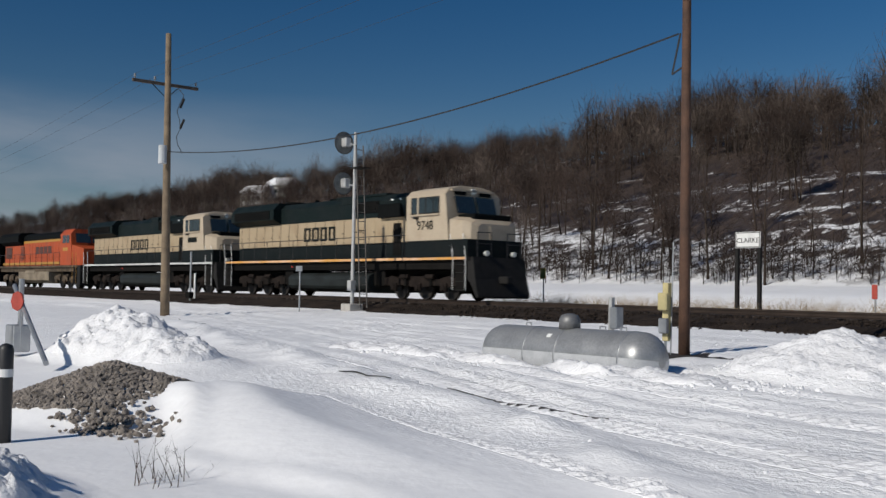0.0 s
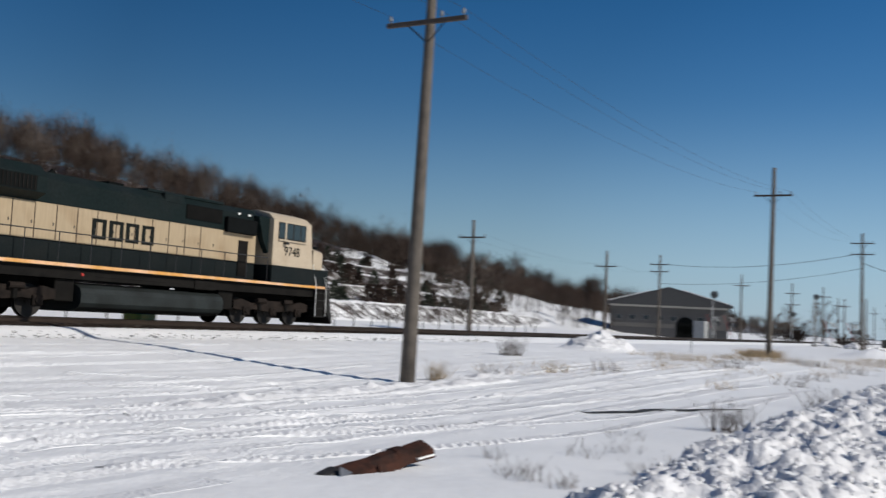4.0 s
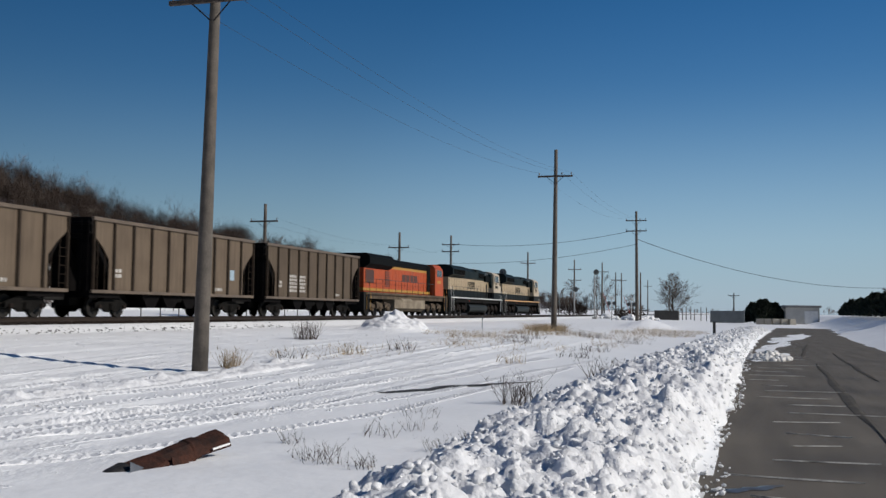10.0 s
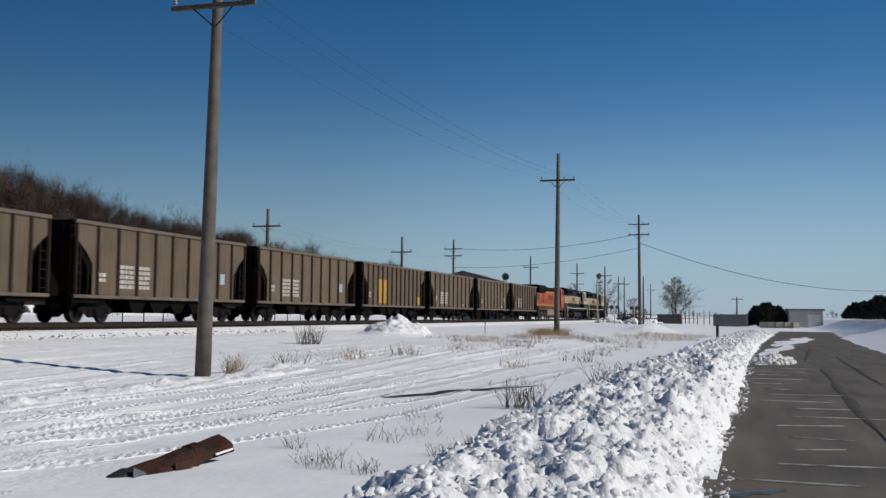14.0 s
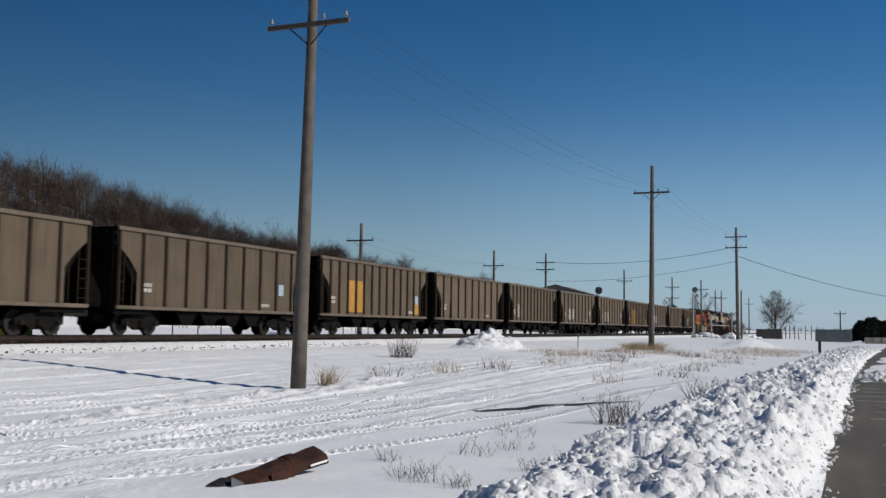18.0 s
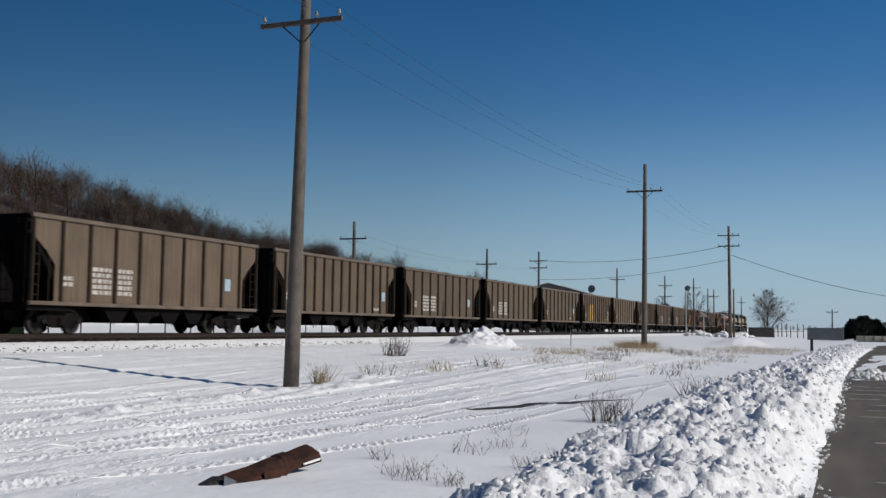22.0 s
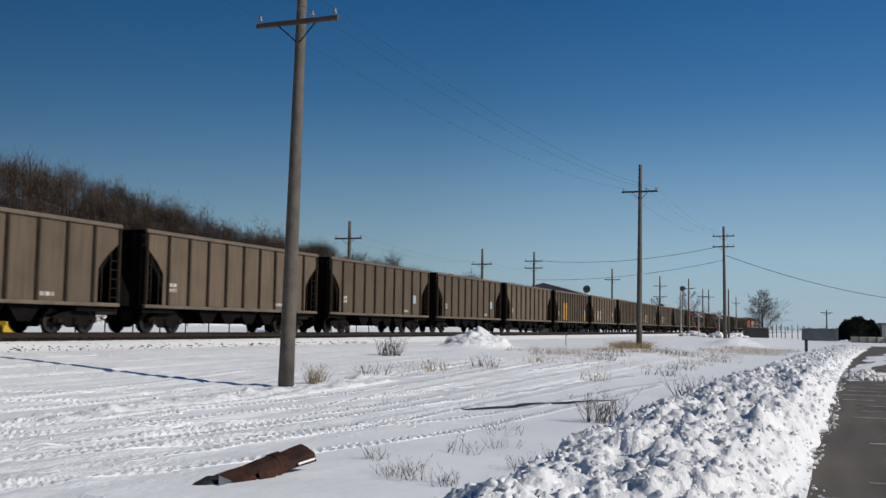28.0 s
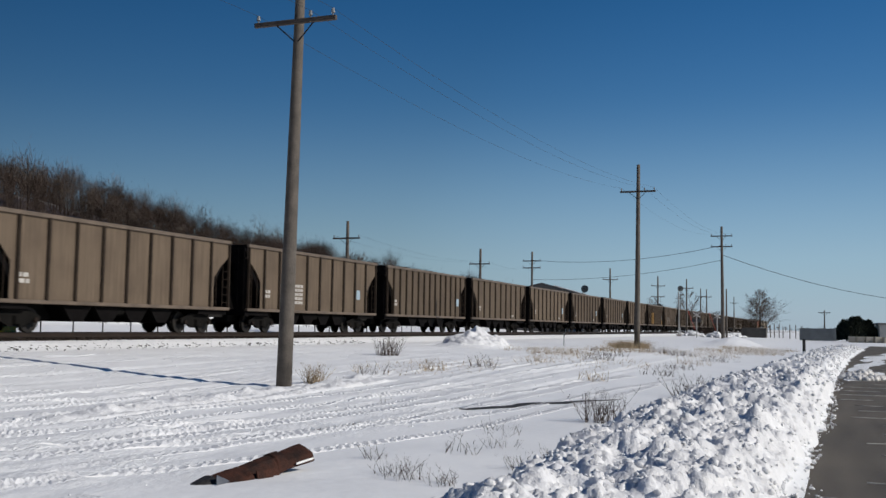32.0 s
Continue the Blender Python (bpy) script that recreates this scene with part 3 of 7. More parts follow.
WHEEL = mat("wheel_steel", (0.022, 0.018, 0.015), 0.65, 0.2, var=0.25, scale=3)
GLASS = mat("dark_window_glass", (0.02, 0.03, 0.035), 0.08, 0.0, var=0.1, scale=1, coat=0.5)
BLACK = mat("black_grille", (0.006, 0.007, 0.007), 0.7, var=0.2, scale=3, spec=0.05)
HANDRAIL = mat("black_handrail", (0.02, 0.02, 0.021), 0.5, 0.2, var=0.1)
WHITE = mat("white_paint", (0.78, 0.78, 0.76), 0.5, var=0.08, scale=2)
LETTER = mat("lettering_green", (0.012, 0.014, 0.013), 0.7, var=0.15, scale=4, spec=0.05)
LAMP = mat("headlamp_lens", (0.8, 0.8, 0.75), 0.15, 0.2, var=0.05)


def wheelset(thing, x, r, label=""):
    """One axle with two flanged wheels."""
    bm = bmesh.new()
    cyl(bm, (x, -0.75, r), (x, 0.75, r), 0.085, n=8)
    ax = part("axle", bm, UNDER, thing)
    for s in (-1, 1):
        bm = bmesh.new()
        cyl(bm, (x, s * 0.70, r), (x, s * 0.835, r), r, n=24)
        cyl(bm, (x, s * 0.70, r), (x, s * 0.73, r), r + 0.028, n=24)
        cyl(bm, (x, s * 0.835, r), (x, s * 0.87, r), 0.14, n=10)
        part("wheel", bm, WHEEL, ax, label)


def loco_truck(thing, xc, frame_mat):
    """A three-axle truck with side frames, springs and brake gear."""
    tr = part("truck", B(xc - 2.35, xc + 2.35, -0.62, 0.62, 0.28, 1.31, 0.04), UNDER, thing, "three-axle locomotive truck")
    for s in (-1, 1):
        y0, y1 = (s * 1.02, s * 1.22) if s > 0 else (s * 1.22, s * 1.02)
        bm = bmesh.new()
        o = [(-2.5, 0.62), (-2.5, 0.92), (-2.0, 1.02), (-1.3, 0.86), (-0.6, 1.0), (0.6, 1.0), (1.3, 0.86), (2.0, 1.02), (2.5, 0.92), (2.5, 0.62), (1.9, 0.55), (1.2, 0.62), (0.5, 0.55), (-0.5, 0.55), (-1.2, 0.62), (-1.9, 0.55)]
        prism_y(bm, [(xc + a, b) for a, b in o], y0, y1)
        part("side_frame", bm, frame_mat, tr)
        for a in (-1.75, 0.0, 1.75):
            bm = bmesh.new()
            box(bm, xc + a - 0.2, xc + a + 0.2, min(s * 1.18, s * 1.32), max(s * 1.18, s * 1.32), 0.36, 0.72, 0.03)
            cyl(bm, (xc + a, s * 1.3, 0.54), (xc + a, s * 1.36, 0.54), 0.13, n=10)
            part("axle_box", bm, frame_mat, tr)
        for a in (-0.88, 0.88):
            part("brake_cylinder", C((xc + a - 0.28, s * 1.3, 0.98), (xc + a + 0.28, s * 1.3, 0.98), 0.11, n=10), frame_mat, tr)
            part("spring", C((xc + a, s * 1.24, 0.58), (xc + a, s * 1.24, 0.9), 0.1, n=8), UNDER, tr)
    for a in (-1.75, 0.0, 1.75):
        wheelset(thing, xc + a, 0.53)


def railing(thing, x0, x1, y, z0, h, step, material, name="handrail"):
    bm = bmesh.new()
    cyl(bm, (x0, y, z0 + h), (x1, y, z0 + h), 0.022, n=6)
    rail = part(name, bm, material, thing)
    n = max(1, int(round(abs(x1 - x0) / step)))
    for k in range(n + 1):
        x = x0 + (x1 - x0) * k / n
        part("stanchion", C((x, y, z0), (x, y, z0 + h), 0.018, n=5), material, rail)


def text_part(name, words, size, m, material, parent, label=""):
    cu = bpy.data.curves.new(name, "FONT")
    cu.body, cu.size, cu.extrude, cu.align_x, cu.resolution_u = words, size, 0.004, "CENTER", 3
    tmp = bpy.data.objects.new(name, cu)
    me = bpy.data.meshes.new_from_object(tmp)
    bpy.data.objects.remove(tmp)
    me.materials.append(material)
    ob = new(name, me)
    ob.parent = parent
    ob.matrix_basis = m
    if label:
        ob["label"] = label
    return ob


SOUTH = Matrix(((1, 0, 0), (0, 0, -1), (0, 1, 0))).to_4x4()


def steps(thing, x, s, material):
    """Boarding steps between two side plates with pale grab irons."""
    y0, y1 = (0.95, 1.5) if s > 0 else (-1.5, -0.95)
    st = part("step_well", B(x - 0.32, x + 0.32, y0 * 0.98, y1 * 0.93, 0.4, 1.6, 0.01), UNDER, thing)
    for z in (0.42, 0.78, 1.14, 1.48):
        part("step", B(x - 0.36, x + 0.36, y0, y1 * 1.02, z, z + 0.035), DARKIRON, st)
    for a in (-0.4, 0.4):
        bm = bmesh.new()
        cyl(bm, (x + a, s * 1.55, 0.45), (x + a, s * 1.55, 1.75), 0.014, n=6)
        cyl(bm, (x + a, s * 1.55, 1.75), (x + a * 1.0 - 0.25, s * 1.5, 2.75), 0.014, n=6)
        part("grab_iron", bm, material, st, "white grab iron")


def build_mac(number):
    """A six-axle road locomotive, nose towards +x, front coupler at x = 0, in dark green and cream."""
    t = empty("locomotive")
    frame_bm = bmesh.new()
    box(frame_bm, -21.9, -0.75, -1.35, 1.35, 1.3, 1.66)
    box(frame_bm, -21.9, -0.75, -1.5, 1.5, 1.66, 1.80)
    part("underframe", frame_bm, UNDER, t)
    for s in (-1, 1):
        part("sill_stripe", B(-21.85, -1.0, min(s * 1.5, s * 1.512), max(s * 1.5, s * 1.512), 1.69, 1.80), STRIPE if number else SILVER, t, "worn orange and yellow sill stripe" if number else "silver sill stripe")
    # long hood: lower green skirt, cream band, dark green roof with chamfered edges
    part("hood_skirt", B(-21.2, -5.5, -1.0, 1.0, 1.8, 2.52, 0.01), GREENSIDE, t, "dark green lower hood")
    part("hood_band", B(-21.2, -5.5, -1.02, 1.02, 2.52, 3.72, 0.01), CREAM, t, "rust-streaked cream hood side")
    roof = bmesh.new()
    o = [(-1.03, 3.72), (-1.03, 4.5), (-0.78, 4.76), (0.78, 4.76), (1.03, 4.5), (1.03, 3.72)]
    loft(roof, [[(x, a, b) for a, b in o] for x in (-21.2, -5.5)])
    rf = part("hood_roof", roof, GREEN, t, "dark green hood roof")
    rad = bmesh.new()
    o2 = [(-1.5, 3.96), (-1.5, 4.5), (-1.15, 4.86), (1.15, 4.86), (1.5, 4.5), (1.5, 3.96), (1.02, 3.74), (-1.02, 3.74)]
    loft(rad, [[(x, a, b) for a, b in o2] for x in (-21.3, -16.6)])
    rd = part("radiator_housing", rad, GREEN, t, "flared dark green radiator housing")
    for s in (-1, 1):
        g = part("radiator_grille", B(-20.9, -17.0, min(s * 1.5, s * 1.53), max(s * 1.5, s * 1.53), 4.0, 4.46), BLACK, rd, "black radiator intake grille")
        for k in range(26):
            part("louvre", B(-20.85 + k * 0.15, -20.80 + k * 0.15, min(s * 1.53, s * 1.545), max(s * 1.53, s * 1.545), 4.02, 4.44), UNDER, g)
        g = part("blower_grille", B(-9.75, -7.7, min(s * 1.03, s * 1.06), max(s * 1.03, s * 1.06), 3.95, 4.5), BLACK, rf, "black ribbed air intake grille")
        for k in range(16):
            part("louvre", B(-9.7 + k * 0.125, -9.65 + k * 0.125, min(s * 1.06, s * 1.075), max(s * 1.06, s * 1.075), 3.97, 4.48), UNDER, g)
        part("filter_box", B(-7.55, -5.7, min(s * 1.03, s * 1.25), max(s * 1.03, s * 1.25), 3.66, 4.28, 0.03), BLACK, t, "black inertial air filter box")
        # hood doors with thin seams and latches
        for k in range(15):
            x0 = -20.9 + k * 0.86
            d = part("hood_door", B(x0 + 0.02, x0 + 0.83, min(s * 1.02, s * 1.032), max(s * 1.02, s * 1.032), 2.56, 3.68), CREAM, t)
            part("door_seam", B(x0 - 0.014, x0 + 0.014, min(s * 1.02, s * 1.036), max(s * 1.02, s * 1.036), 2.54, 3.7), RUSTSEAM, d)
            part("latch", B(x0 + 0.72, x0 + 0.76, min(s * 1.032, s * 1.045), max(s * 1.032, s * 1.045), 3.0, 3.1), HANDRAIL, d)
        part("hood_door", B(-6.6, -6.0, min(s * 1.02, s * 1.034), max(s * 1.02, s * 1.034), 1.95, 3.4), UNDER, t, "dark equipment door")
        # four block marks in place of the road's name
        for k, (w, h) in enumerate(((0.7, 0.7), (0.72, 0.7), (0.68, 0.7), (0.66, 0.7))):
            x0 = -14.25 + k * 0.77
            y0, y1 = min(s * 1.033, s * 1.042), max(s * 1.033, s * 1.042)
            bm = bmesh.new()
            for a, b, c, d in ((0, 0.18, 2.74, 3.44), (w - 0.24, w - 0.06, 2.74, 3.44), (0.18, w - 0.24, 2.74, 2.86), (0.18, w - 0.24, 3.32, 3.44)):
                box(bm, x0 + a, x0 + b, y0, y1, c, d)
            part("block_mark", bm, LETTER, t, "dark green block marking")
        railing(t, -21.3, -5.2, s * 1.46, 1.8, 1.0, 1.35, HANDRAIL)
        steps(t, -1.35, s, WHITE)
        steps(t, -21.45, s, WHITE)
    for x in (-19.6, -18.2, -16.9):
        bm = C((x, 0, 4.84), (x, 0, 4.96), 0.55, n=20)
        part("radiator_fan", bm, BLACK, t, "round roof fan")
    part("exhaust_outlet", B(-13.0, -12.3, -0.35, 0.35, 4.74, 4.92, 0.02), BLACK, t)
    part("roof_hatch", B(-11.6, -7.4, -0.85, 0.85, 4.74, 4.86, 0.02), GREEN, t)
    part("roof_step", B(-10.9, -9.85, -1.045, 1.045, 4.42, 4.8, 0.04), GREEN, t, "raised dark green roof section")
    for sd in (-1, 1):
        bm = bmesh.new()
        prism_y(bm, [(-5.72, 4.5), (-5.0, 4.5), (-5.0, 3.0), (-5.35, 3.5)], min(sd * 1.03, sd * 1.3), max(sd * 1.03, sd * 1.3))
        part("cab_fairing", bm, GREEN, t, "slanting dark green fairing behind the cab")
    part("horn", C((-15.3, 0.2, 4.74), (-15.0, 0.2, 4.96), 0.08, 0.12, 8), BLACK, t)
    for s in (-1, 1):
        part("classification_lamp", B(-6.75, -6.6, min(s * 1.03, s * 1.06), max(s * 1.03, s * 1.06), 4.44, 4.52), WHITE, t)
        part("classification_lamp", B(-6.1, -5.95, min(s * 1.03, s * 1.06), max(s * 1.03, s * 1.06), 4.44, 4.52), WHITE, t)
    # wide cab
    cab = bmesh.new()
    sec = [(-1.52, 1.8), (-1.52, 4.46), (-1.25, 4.7), (-0.6, 4.86), (0.6, 4.86), (1.25, 4.7), (1.52, 4.46), (1.52, 1.8)]
    low = [(-1.52, 1.8), (-1.52, 2.5), (1.52, 2.5), (1.52, 1.8)]
    loft(cab, [[(-4.98, a, b) for a, b in sec], [(-2.0, a, b) for a, b in sec]])
    for v in cab.verts:
        if v.co.x > -2.5 and v.co.z > 3.4:
            v.co.x -= 0.4 * (v.co.z - 3.4) / 1.3
    cb = part("cab", cab, CABCREAM, t, "cream wide cab")
    part("cab_skirt", B(-4.99, -0.86, -1.535, 1.535, 1.8, 2.52), GREENSIDE, t, "dark green cab skirt")
    part("cab_visor", B(-2.55, -2.25, -1.2, 1.2, 4.6, 4.68), CABCREAM, cb)
    nose = bmesh.new()
    loft(nose, [[(-2.05, a, b) for a, b in ((-1.5, 2.5), (-1.5, 3.36), (-1.15, 3.5), (1.15, 3.5), (1.5, 3.36), (1.5, 2.5))],
                [(-1.3, a, b) for a, b in ((-1.45, 2.5), (-1.45, 3.3), (-1.1, 3.44), (1.1, 3.44), (1.45, 3.3), (1.45, 2.5))],
                [(-0.98, a, b) for a, b in ((-1.25, 2.5), (-1.25, 3.2), (-0.95, 3.34), (0.95, 3.34), (1.25, 3.2), (1.25, 2.5))],
                [(-0.87, a, b) for a, b in ((-0.95, 2.5), (-0.95, 3.05), (-0.75, 3.18), (0.75, 3.18), (0.95, 3.05), (0.95, 2.5))]])
    ns = part("nose", nose, CABCREAM, t, "pale cream nose")
    part("anti_glare_panel", B(-2.1, -1.02, -1.05, 1.05, 3.34, 3.6, 0.05), BLACK, ns, "black anti-glare nose top")
    for s in (-1, 1):
        y0, y1 = min(s * 1.52, s * 1.532), max(s * 1.52, s * 1.532)
        wf = part("cab_window_frame", B(-4.65, -2.7, y0, y1, 3.66, 4.38), DARKIRON, cb)
        for a, b in ((-4.6, -4.22), (-4.1, -3.66), (-3.58, -3.14), (-3.08, -2.75)):
            part("window_pane", B(a, b, min(s * 1.53, s * 1.542), max(s * 1.53, s * 1.542), 3.7, 4.34), GLASS, wf)
        part("window_post", B(-4.21, -4.11, min(s * 1.53, s * 1.55), max(s * 1.53, s * 1.55), 3.64, 4.38), CABCREAM, wf)
        part("arm_rest", B(-4.65, -2.7, min(s * 1.52, s * 1.6), max(s * 1.52, s * 1.6), 3.58, 3.64), CABCREAM, cb)
        part("mirror", B(-4.3, -4.1, min(s * 1.55, s * 1.7), max(s * 1.55, s * 1.7), 3.44, 3.54), HANDRAIL, cb)
        if number and s < 0:
            text_part("road_number", number, 0.56, Matrix.Translation((-3.65, -1.54, 2.98)) @ SOUTH, LETTER, cb, "dark green road number")
        elif not number:
            part("number_bars", B(-4.25, -3.05, min(s * 1.52, s * 1.54), max(s * 1.52, s * 1.54), 3.0, 3.3), LETTER, cb)
        part("windscreen", B(-0.02, 0.02, min(s * 0.08, s * 1.1), max(s * 0.08, s * 1.1), -0.38, 0.38, 0.0, pose(-2.13, 0, 4.02, 0, -17, 0)), GLASS, cb, "dark windscreen pane")
    part("headlight", C((-2.45, 0, 4.62), (-2.25, 0, 4.62), 0.13, n=12), LAMP, cb)
    part("number_board", B(-2.45, -2.3, 0.4, 1.0, 4.45, 4.6), BLACK, cb)
    part("number_board", B(-2.45, -2.3, -1.0, -0.4, 4.45, 4.6), BLACK, cb)
    part("nose_door", B(-0.88, -0.85, -0.32, 0.32, 2.54, 3.1), CABCREAM, ns)
    pil = bmesh.new()
    prism_y(pil, [(-0.95, 1.8), (-0.6, 1.8), (-0.45, 0.9), (-0.25, 0.2), (-0.35, 0.12), (-0.75, 0.75), (-0.95, 0.9)], -1.45, 1.45)
    part("pilot_plough", pil, DARKIRON, t, "black snow plough pilot")
    part("coupler", B(-0.75, 0.05, -0.14, 0.14, 0.72, 1.02, 0.03), DARKIRON, t)
    for s in (-1, 1):
        part("ditch_light", C((-0.62, s * 0.75, 1.95), (-0.5, s * 0.75, 1.95), 0.11, n=10), LAMP, t)
    bm = bmesh.new()
    for s in (-1, 1):
        cyl(bm, (-0.62, s * 1.2, 1.8), (-0.62, s * 1.2, 2.8), 0.022, n=6)
        cyl(bm, (-0.62, s * 0.45, 1.8), (-0.62, s * 0.45, 2.8), 0.022, n=6)
        cyl(bm, (-0.62, s * 1.2, 2.8), (-0.62, s * 0.45, 2.8), 0.022, n=6)
        cyl(bm, (-0.62, s * 1.2, 2.35), (-0.62, s * 0.45, 2.35), 0.02, n=6)
    part("front_handrail", bm, HANDRAIL, t)
    part("rear_pilot", B(-22.15, -21.8, -1.45, 1.45, 0.4, 1.8, 0.03), DARKIRON, t)
    part("coupler", B(-22.6, -22.1, -0.14, 0.14, 0.72, 1.02, 0.03), DARKIRON, t)
    # tank and air reservoirs between the trucks
    bm = bmesh.new()
    o = [(1.5 * math.copysign(abs(math.cos(a)) ** 0.6, math.cos(a)), 0.72 + 0.5 * math.copysign(abs(math.sin(a)) ** 0.6, math.sin(a))) for a in [0.2 + k * math.pi / 10 for k in range(20)]]
    loft(bm, [[(x, a, b) for a, b in o] for x in (-14.9, -14.8, -8.0, -7.85)])
    part("fuel_tank", bm, TANKGREEN, t, "grimy grey-green fuel tank")
    for s in (-1, 1):
        part("air_reservoir", C((-14.2, s * 1.2, 1.44), (-10.2, s * 1.2, 1.44), 0.16, n=12), UNDER, t)
        part("battery_box", B(-9.4, -8.2, min(s * 1.0, s * 1.4), max(s * 1.0, s * 1.4), 1.26, 1.62, 0.02), UNDER, t)
        part("red_valve", B(-14.85, -14.75, min(s * 1.2, s * 1.4), max(s * 1.2, s * 1.4), 1.42, 1.52, 0.02), mat("red_paint", (0.45, 0.03, 0.02), 0.5), t)
    part("air_drier_box", B(-7.8, -6.95, -1.2, 1.2, 0.55, 1.3, 0.03), UNDER, t)
    part("sand_trap_box", B(-15.75, -14.95, -1.2, 1.2, 0.55, 1.3, 0.03), UNDER, t)
    loco_truck(t, -4.4, TRUCKBROWN)
    loco_truck(t, -18.2, TRUCKBROWN)
    return t


TANKTAN = mat("dusty_tan_tank", (0.27, 0.225, 0.165), 0.8, var=0.25, scale=1.2, col2=(0.16, 0.13, 0.095), spec=0.2)
FADEDBLACK = mat("faded_black_paint", (0.07, 0.026, 0.016), 0.6, var=0.2)


def build_orange():
    """A six-axle locomotive in orange with black roof and yellow bands, dusty grey running gear."""
    t = empty("locomotive")
    bm = bmesh.new()
    box(bm, -21.7, -0.75, -1.35, 1.35, 1.3, 1.62)
    box(bm, -21.7, -0.75, -1.5, 1.5, 1.62, 1.78)
    part("underframe", bm, TRUCKGREY, t, "dusty grey underframe")
    part("hood_side", B(-21.0, -4.8, -1.0, 1.0, 1.78, 3.75, 0.01), ORANGE, t, "orange hood side")
    part("yellow_band", B(-21.0, -4.8, -1.012, 1.012, 3.75, 3.95), YELLOW, t, "yellow upper band")
    part("yellow_sill_band", B(-21.3, -4.8, -1.08, 1.08, 1.9, 2.1), YELLOW, t, "yellow lower band")
    bm = bmesh.new()
    o = [(-1.03, 3.95), (-1.03, 4.3), (-0.75, 4.55), (0.75, 4.55), (1.03, 4.3), (1.03, 3.95)]
    loft(bm, [[(x, a, b) for a, b in o] for x in (-21.0, -4.8)])
    part("hood_roof", bm, BLACK, t, "black hood roof")
    bm = bmesh.new()
    o = [(-1.5, 3.9), (-1.5, 4.45), (-1.2, 4.7), (1.2, 4.7), (1.5, 4.45), (1.5, 3.9), (1.0, 3.6), (-1.0, 3.6)]
    loft(bm, [[(x, a, b) for a, b in o] for x in (-21.1, -15.6)])
    part("radiator_housing", bm, BLACK, t, "black flared radiator housing")
    for s in (-1, 1):
        for k in range(13):
            x0 = -14.6 + k * 0.74
            part("hood_door", B(x0 + 0.02, x0 + 0.71, min(s * 1.0, s * 1.014), max(s * 1.0, s * 1.014), 2.2, 3.7), ORANGE, t)
        part("radiator_grille", B(-20.7, -18.9, min(s * 1.0, s * 1.03), max(s * 1.0, s * 1.03), 2.5, 3.5), FADEDBLACK, t, "faded dark engine grille")
        vent = part("side_vent", B(-16.4, -15.4, min(s * 1.0, s * 1.03), max(s * 1.0, s * 1.03), 2.3, 3.5), FADEDBLACK, t, "faded dark louvred vent")
        for k in range(8):
            part("louvre", B(-16.36, -15.44, min(s * 1.03, s * 1.045), max(s * 1.03, s * 1.045), 2.36 + 0.14 * k, 2.41 + 0.14 * k), ORANGE, vent)
        for k in range(4):
            part("block_mark", B(-12.3 + k * 1.05, -11.4 + k * 1.05, min(s * 1.014, s * 1.022), max(s * 1.014, s * 1.022), 2.8, 3.4), FADEDBLACK, t, "dark faded block marking")
        railing(t, -21.0, -4.9, s * 1.45, 1.78, 1.0, 1.5, HANDRAIL)
        steps(t, -1.3, s, YELLOW)
        steps(t, -21.3, s, YELLOW)
    bm = bmesh.new()
    sec = [(-1.52, 1.78), (-1.52, 4.2), (-1.2, 4.58), (1.2, 4.58), (1.52, 4.2), (1.52, 1.78)]
    loft(bm, [[(-4.6, a, b) for a, b in sec], [(-2.0, a, b) for a, b in sec]])
    for v in bm.verts:
        if v.co.x > -2.1 and v.co.z > 3.4:
            v.co.x -= 0.3
    cb = part("cab", bm, ORANGE, t, "orange cab")
    bm = bmesh.new()
    loft(bm, [[(-2.1, a, b) for a, b in ((-1.5, 1.78), (-1.5, 3.35), (1.5, 3.35), (1.5, 1.78))], [(-0.9, a, b) for a, b in ((-1.0, 1.78), (-1.0, 3.05), (1.0, 3.05), (1.0, 1.78))]])
    part("nose", bm, ORANGE, t, "orange nose")
    # black block put in as the shade of the recess behind the cab
    part("cab_rear_shade", B(-5.6, -4.62, -1.05, 1.05, 2.1, 4.4), BLACK, t, "black block standing in for the shade behind the cab")
    for s in (-1, 1):
        part("window_pane", B(-4.1, -3.35, min(s * 1.52, s * 1.54), max(s * 1.52, s * 1.54), 3.5, 4.1), GLASS, cb)
        part("window_pane", B(-3.25, -2.6, min(s * 1.52, s * 1.54), max(s * 1.52, s * 1.54), 3.5, 4.1), GLASS, cb)
        part("windscreen", B(-0.02, 0.02, min(s * 0.08, s * 1.2), max(s * 0.08, s * 1.2), -0.38, 0.38, 0.0, pose(-2.12, 0, 3.88, 0, -17, 0)), GLASS, cb)
        part("number_bars", B(-4.0, -2.9, min(s * 1.52, s * 1.535), max(s * 1.52, s * 1.535), 2.9, 3.15), YELLOW, cb)
        part("air_tank", C((-13.5, s * 1.25, 1.2), (-11.0, s * 1.25, 1.2), 0.24, n=14), TANKTAN, t, "dusty tan air tank")
    part("pilot_plough", B(-0.95, -0.35, -1.45, 1.45, 0.2, 1.78, 0.05), DARKIRON, t)
    part("coupler", B(-0.75, 0.05, -0.14, 0.14, 0.72, 1.02, 0.03), DARKIRON, t)
    part("coupler", B(-22.5, -21.9, -0.14, 0.14, 0.72, 1.02, 0.03), DARKIRON, t)
    part("rear_pilot", B(-22.0, -21.7, -1.45, 1.45, 0.4, 1.78, 0.03), DARKIRON, t)
    bm = bmesh.new()
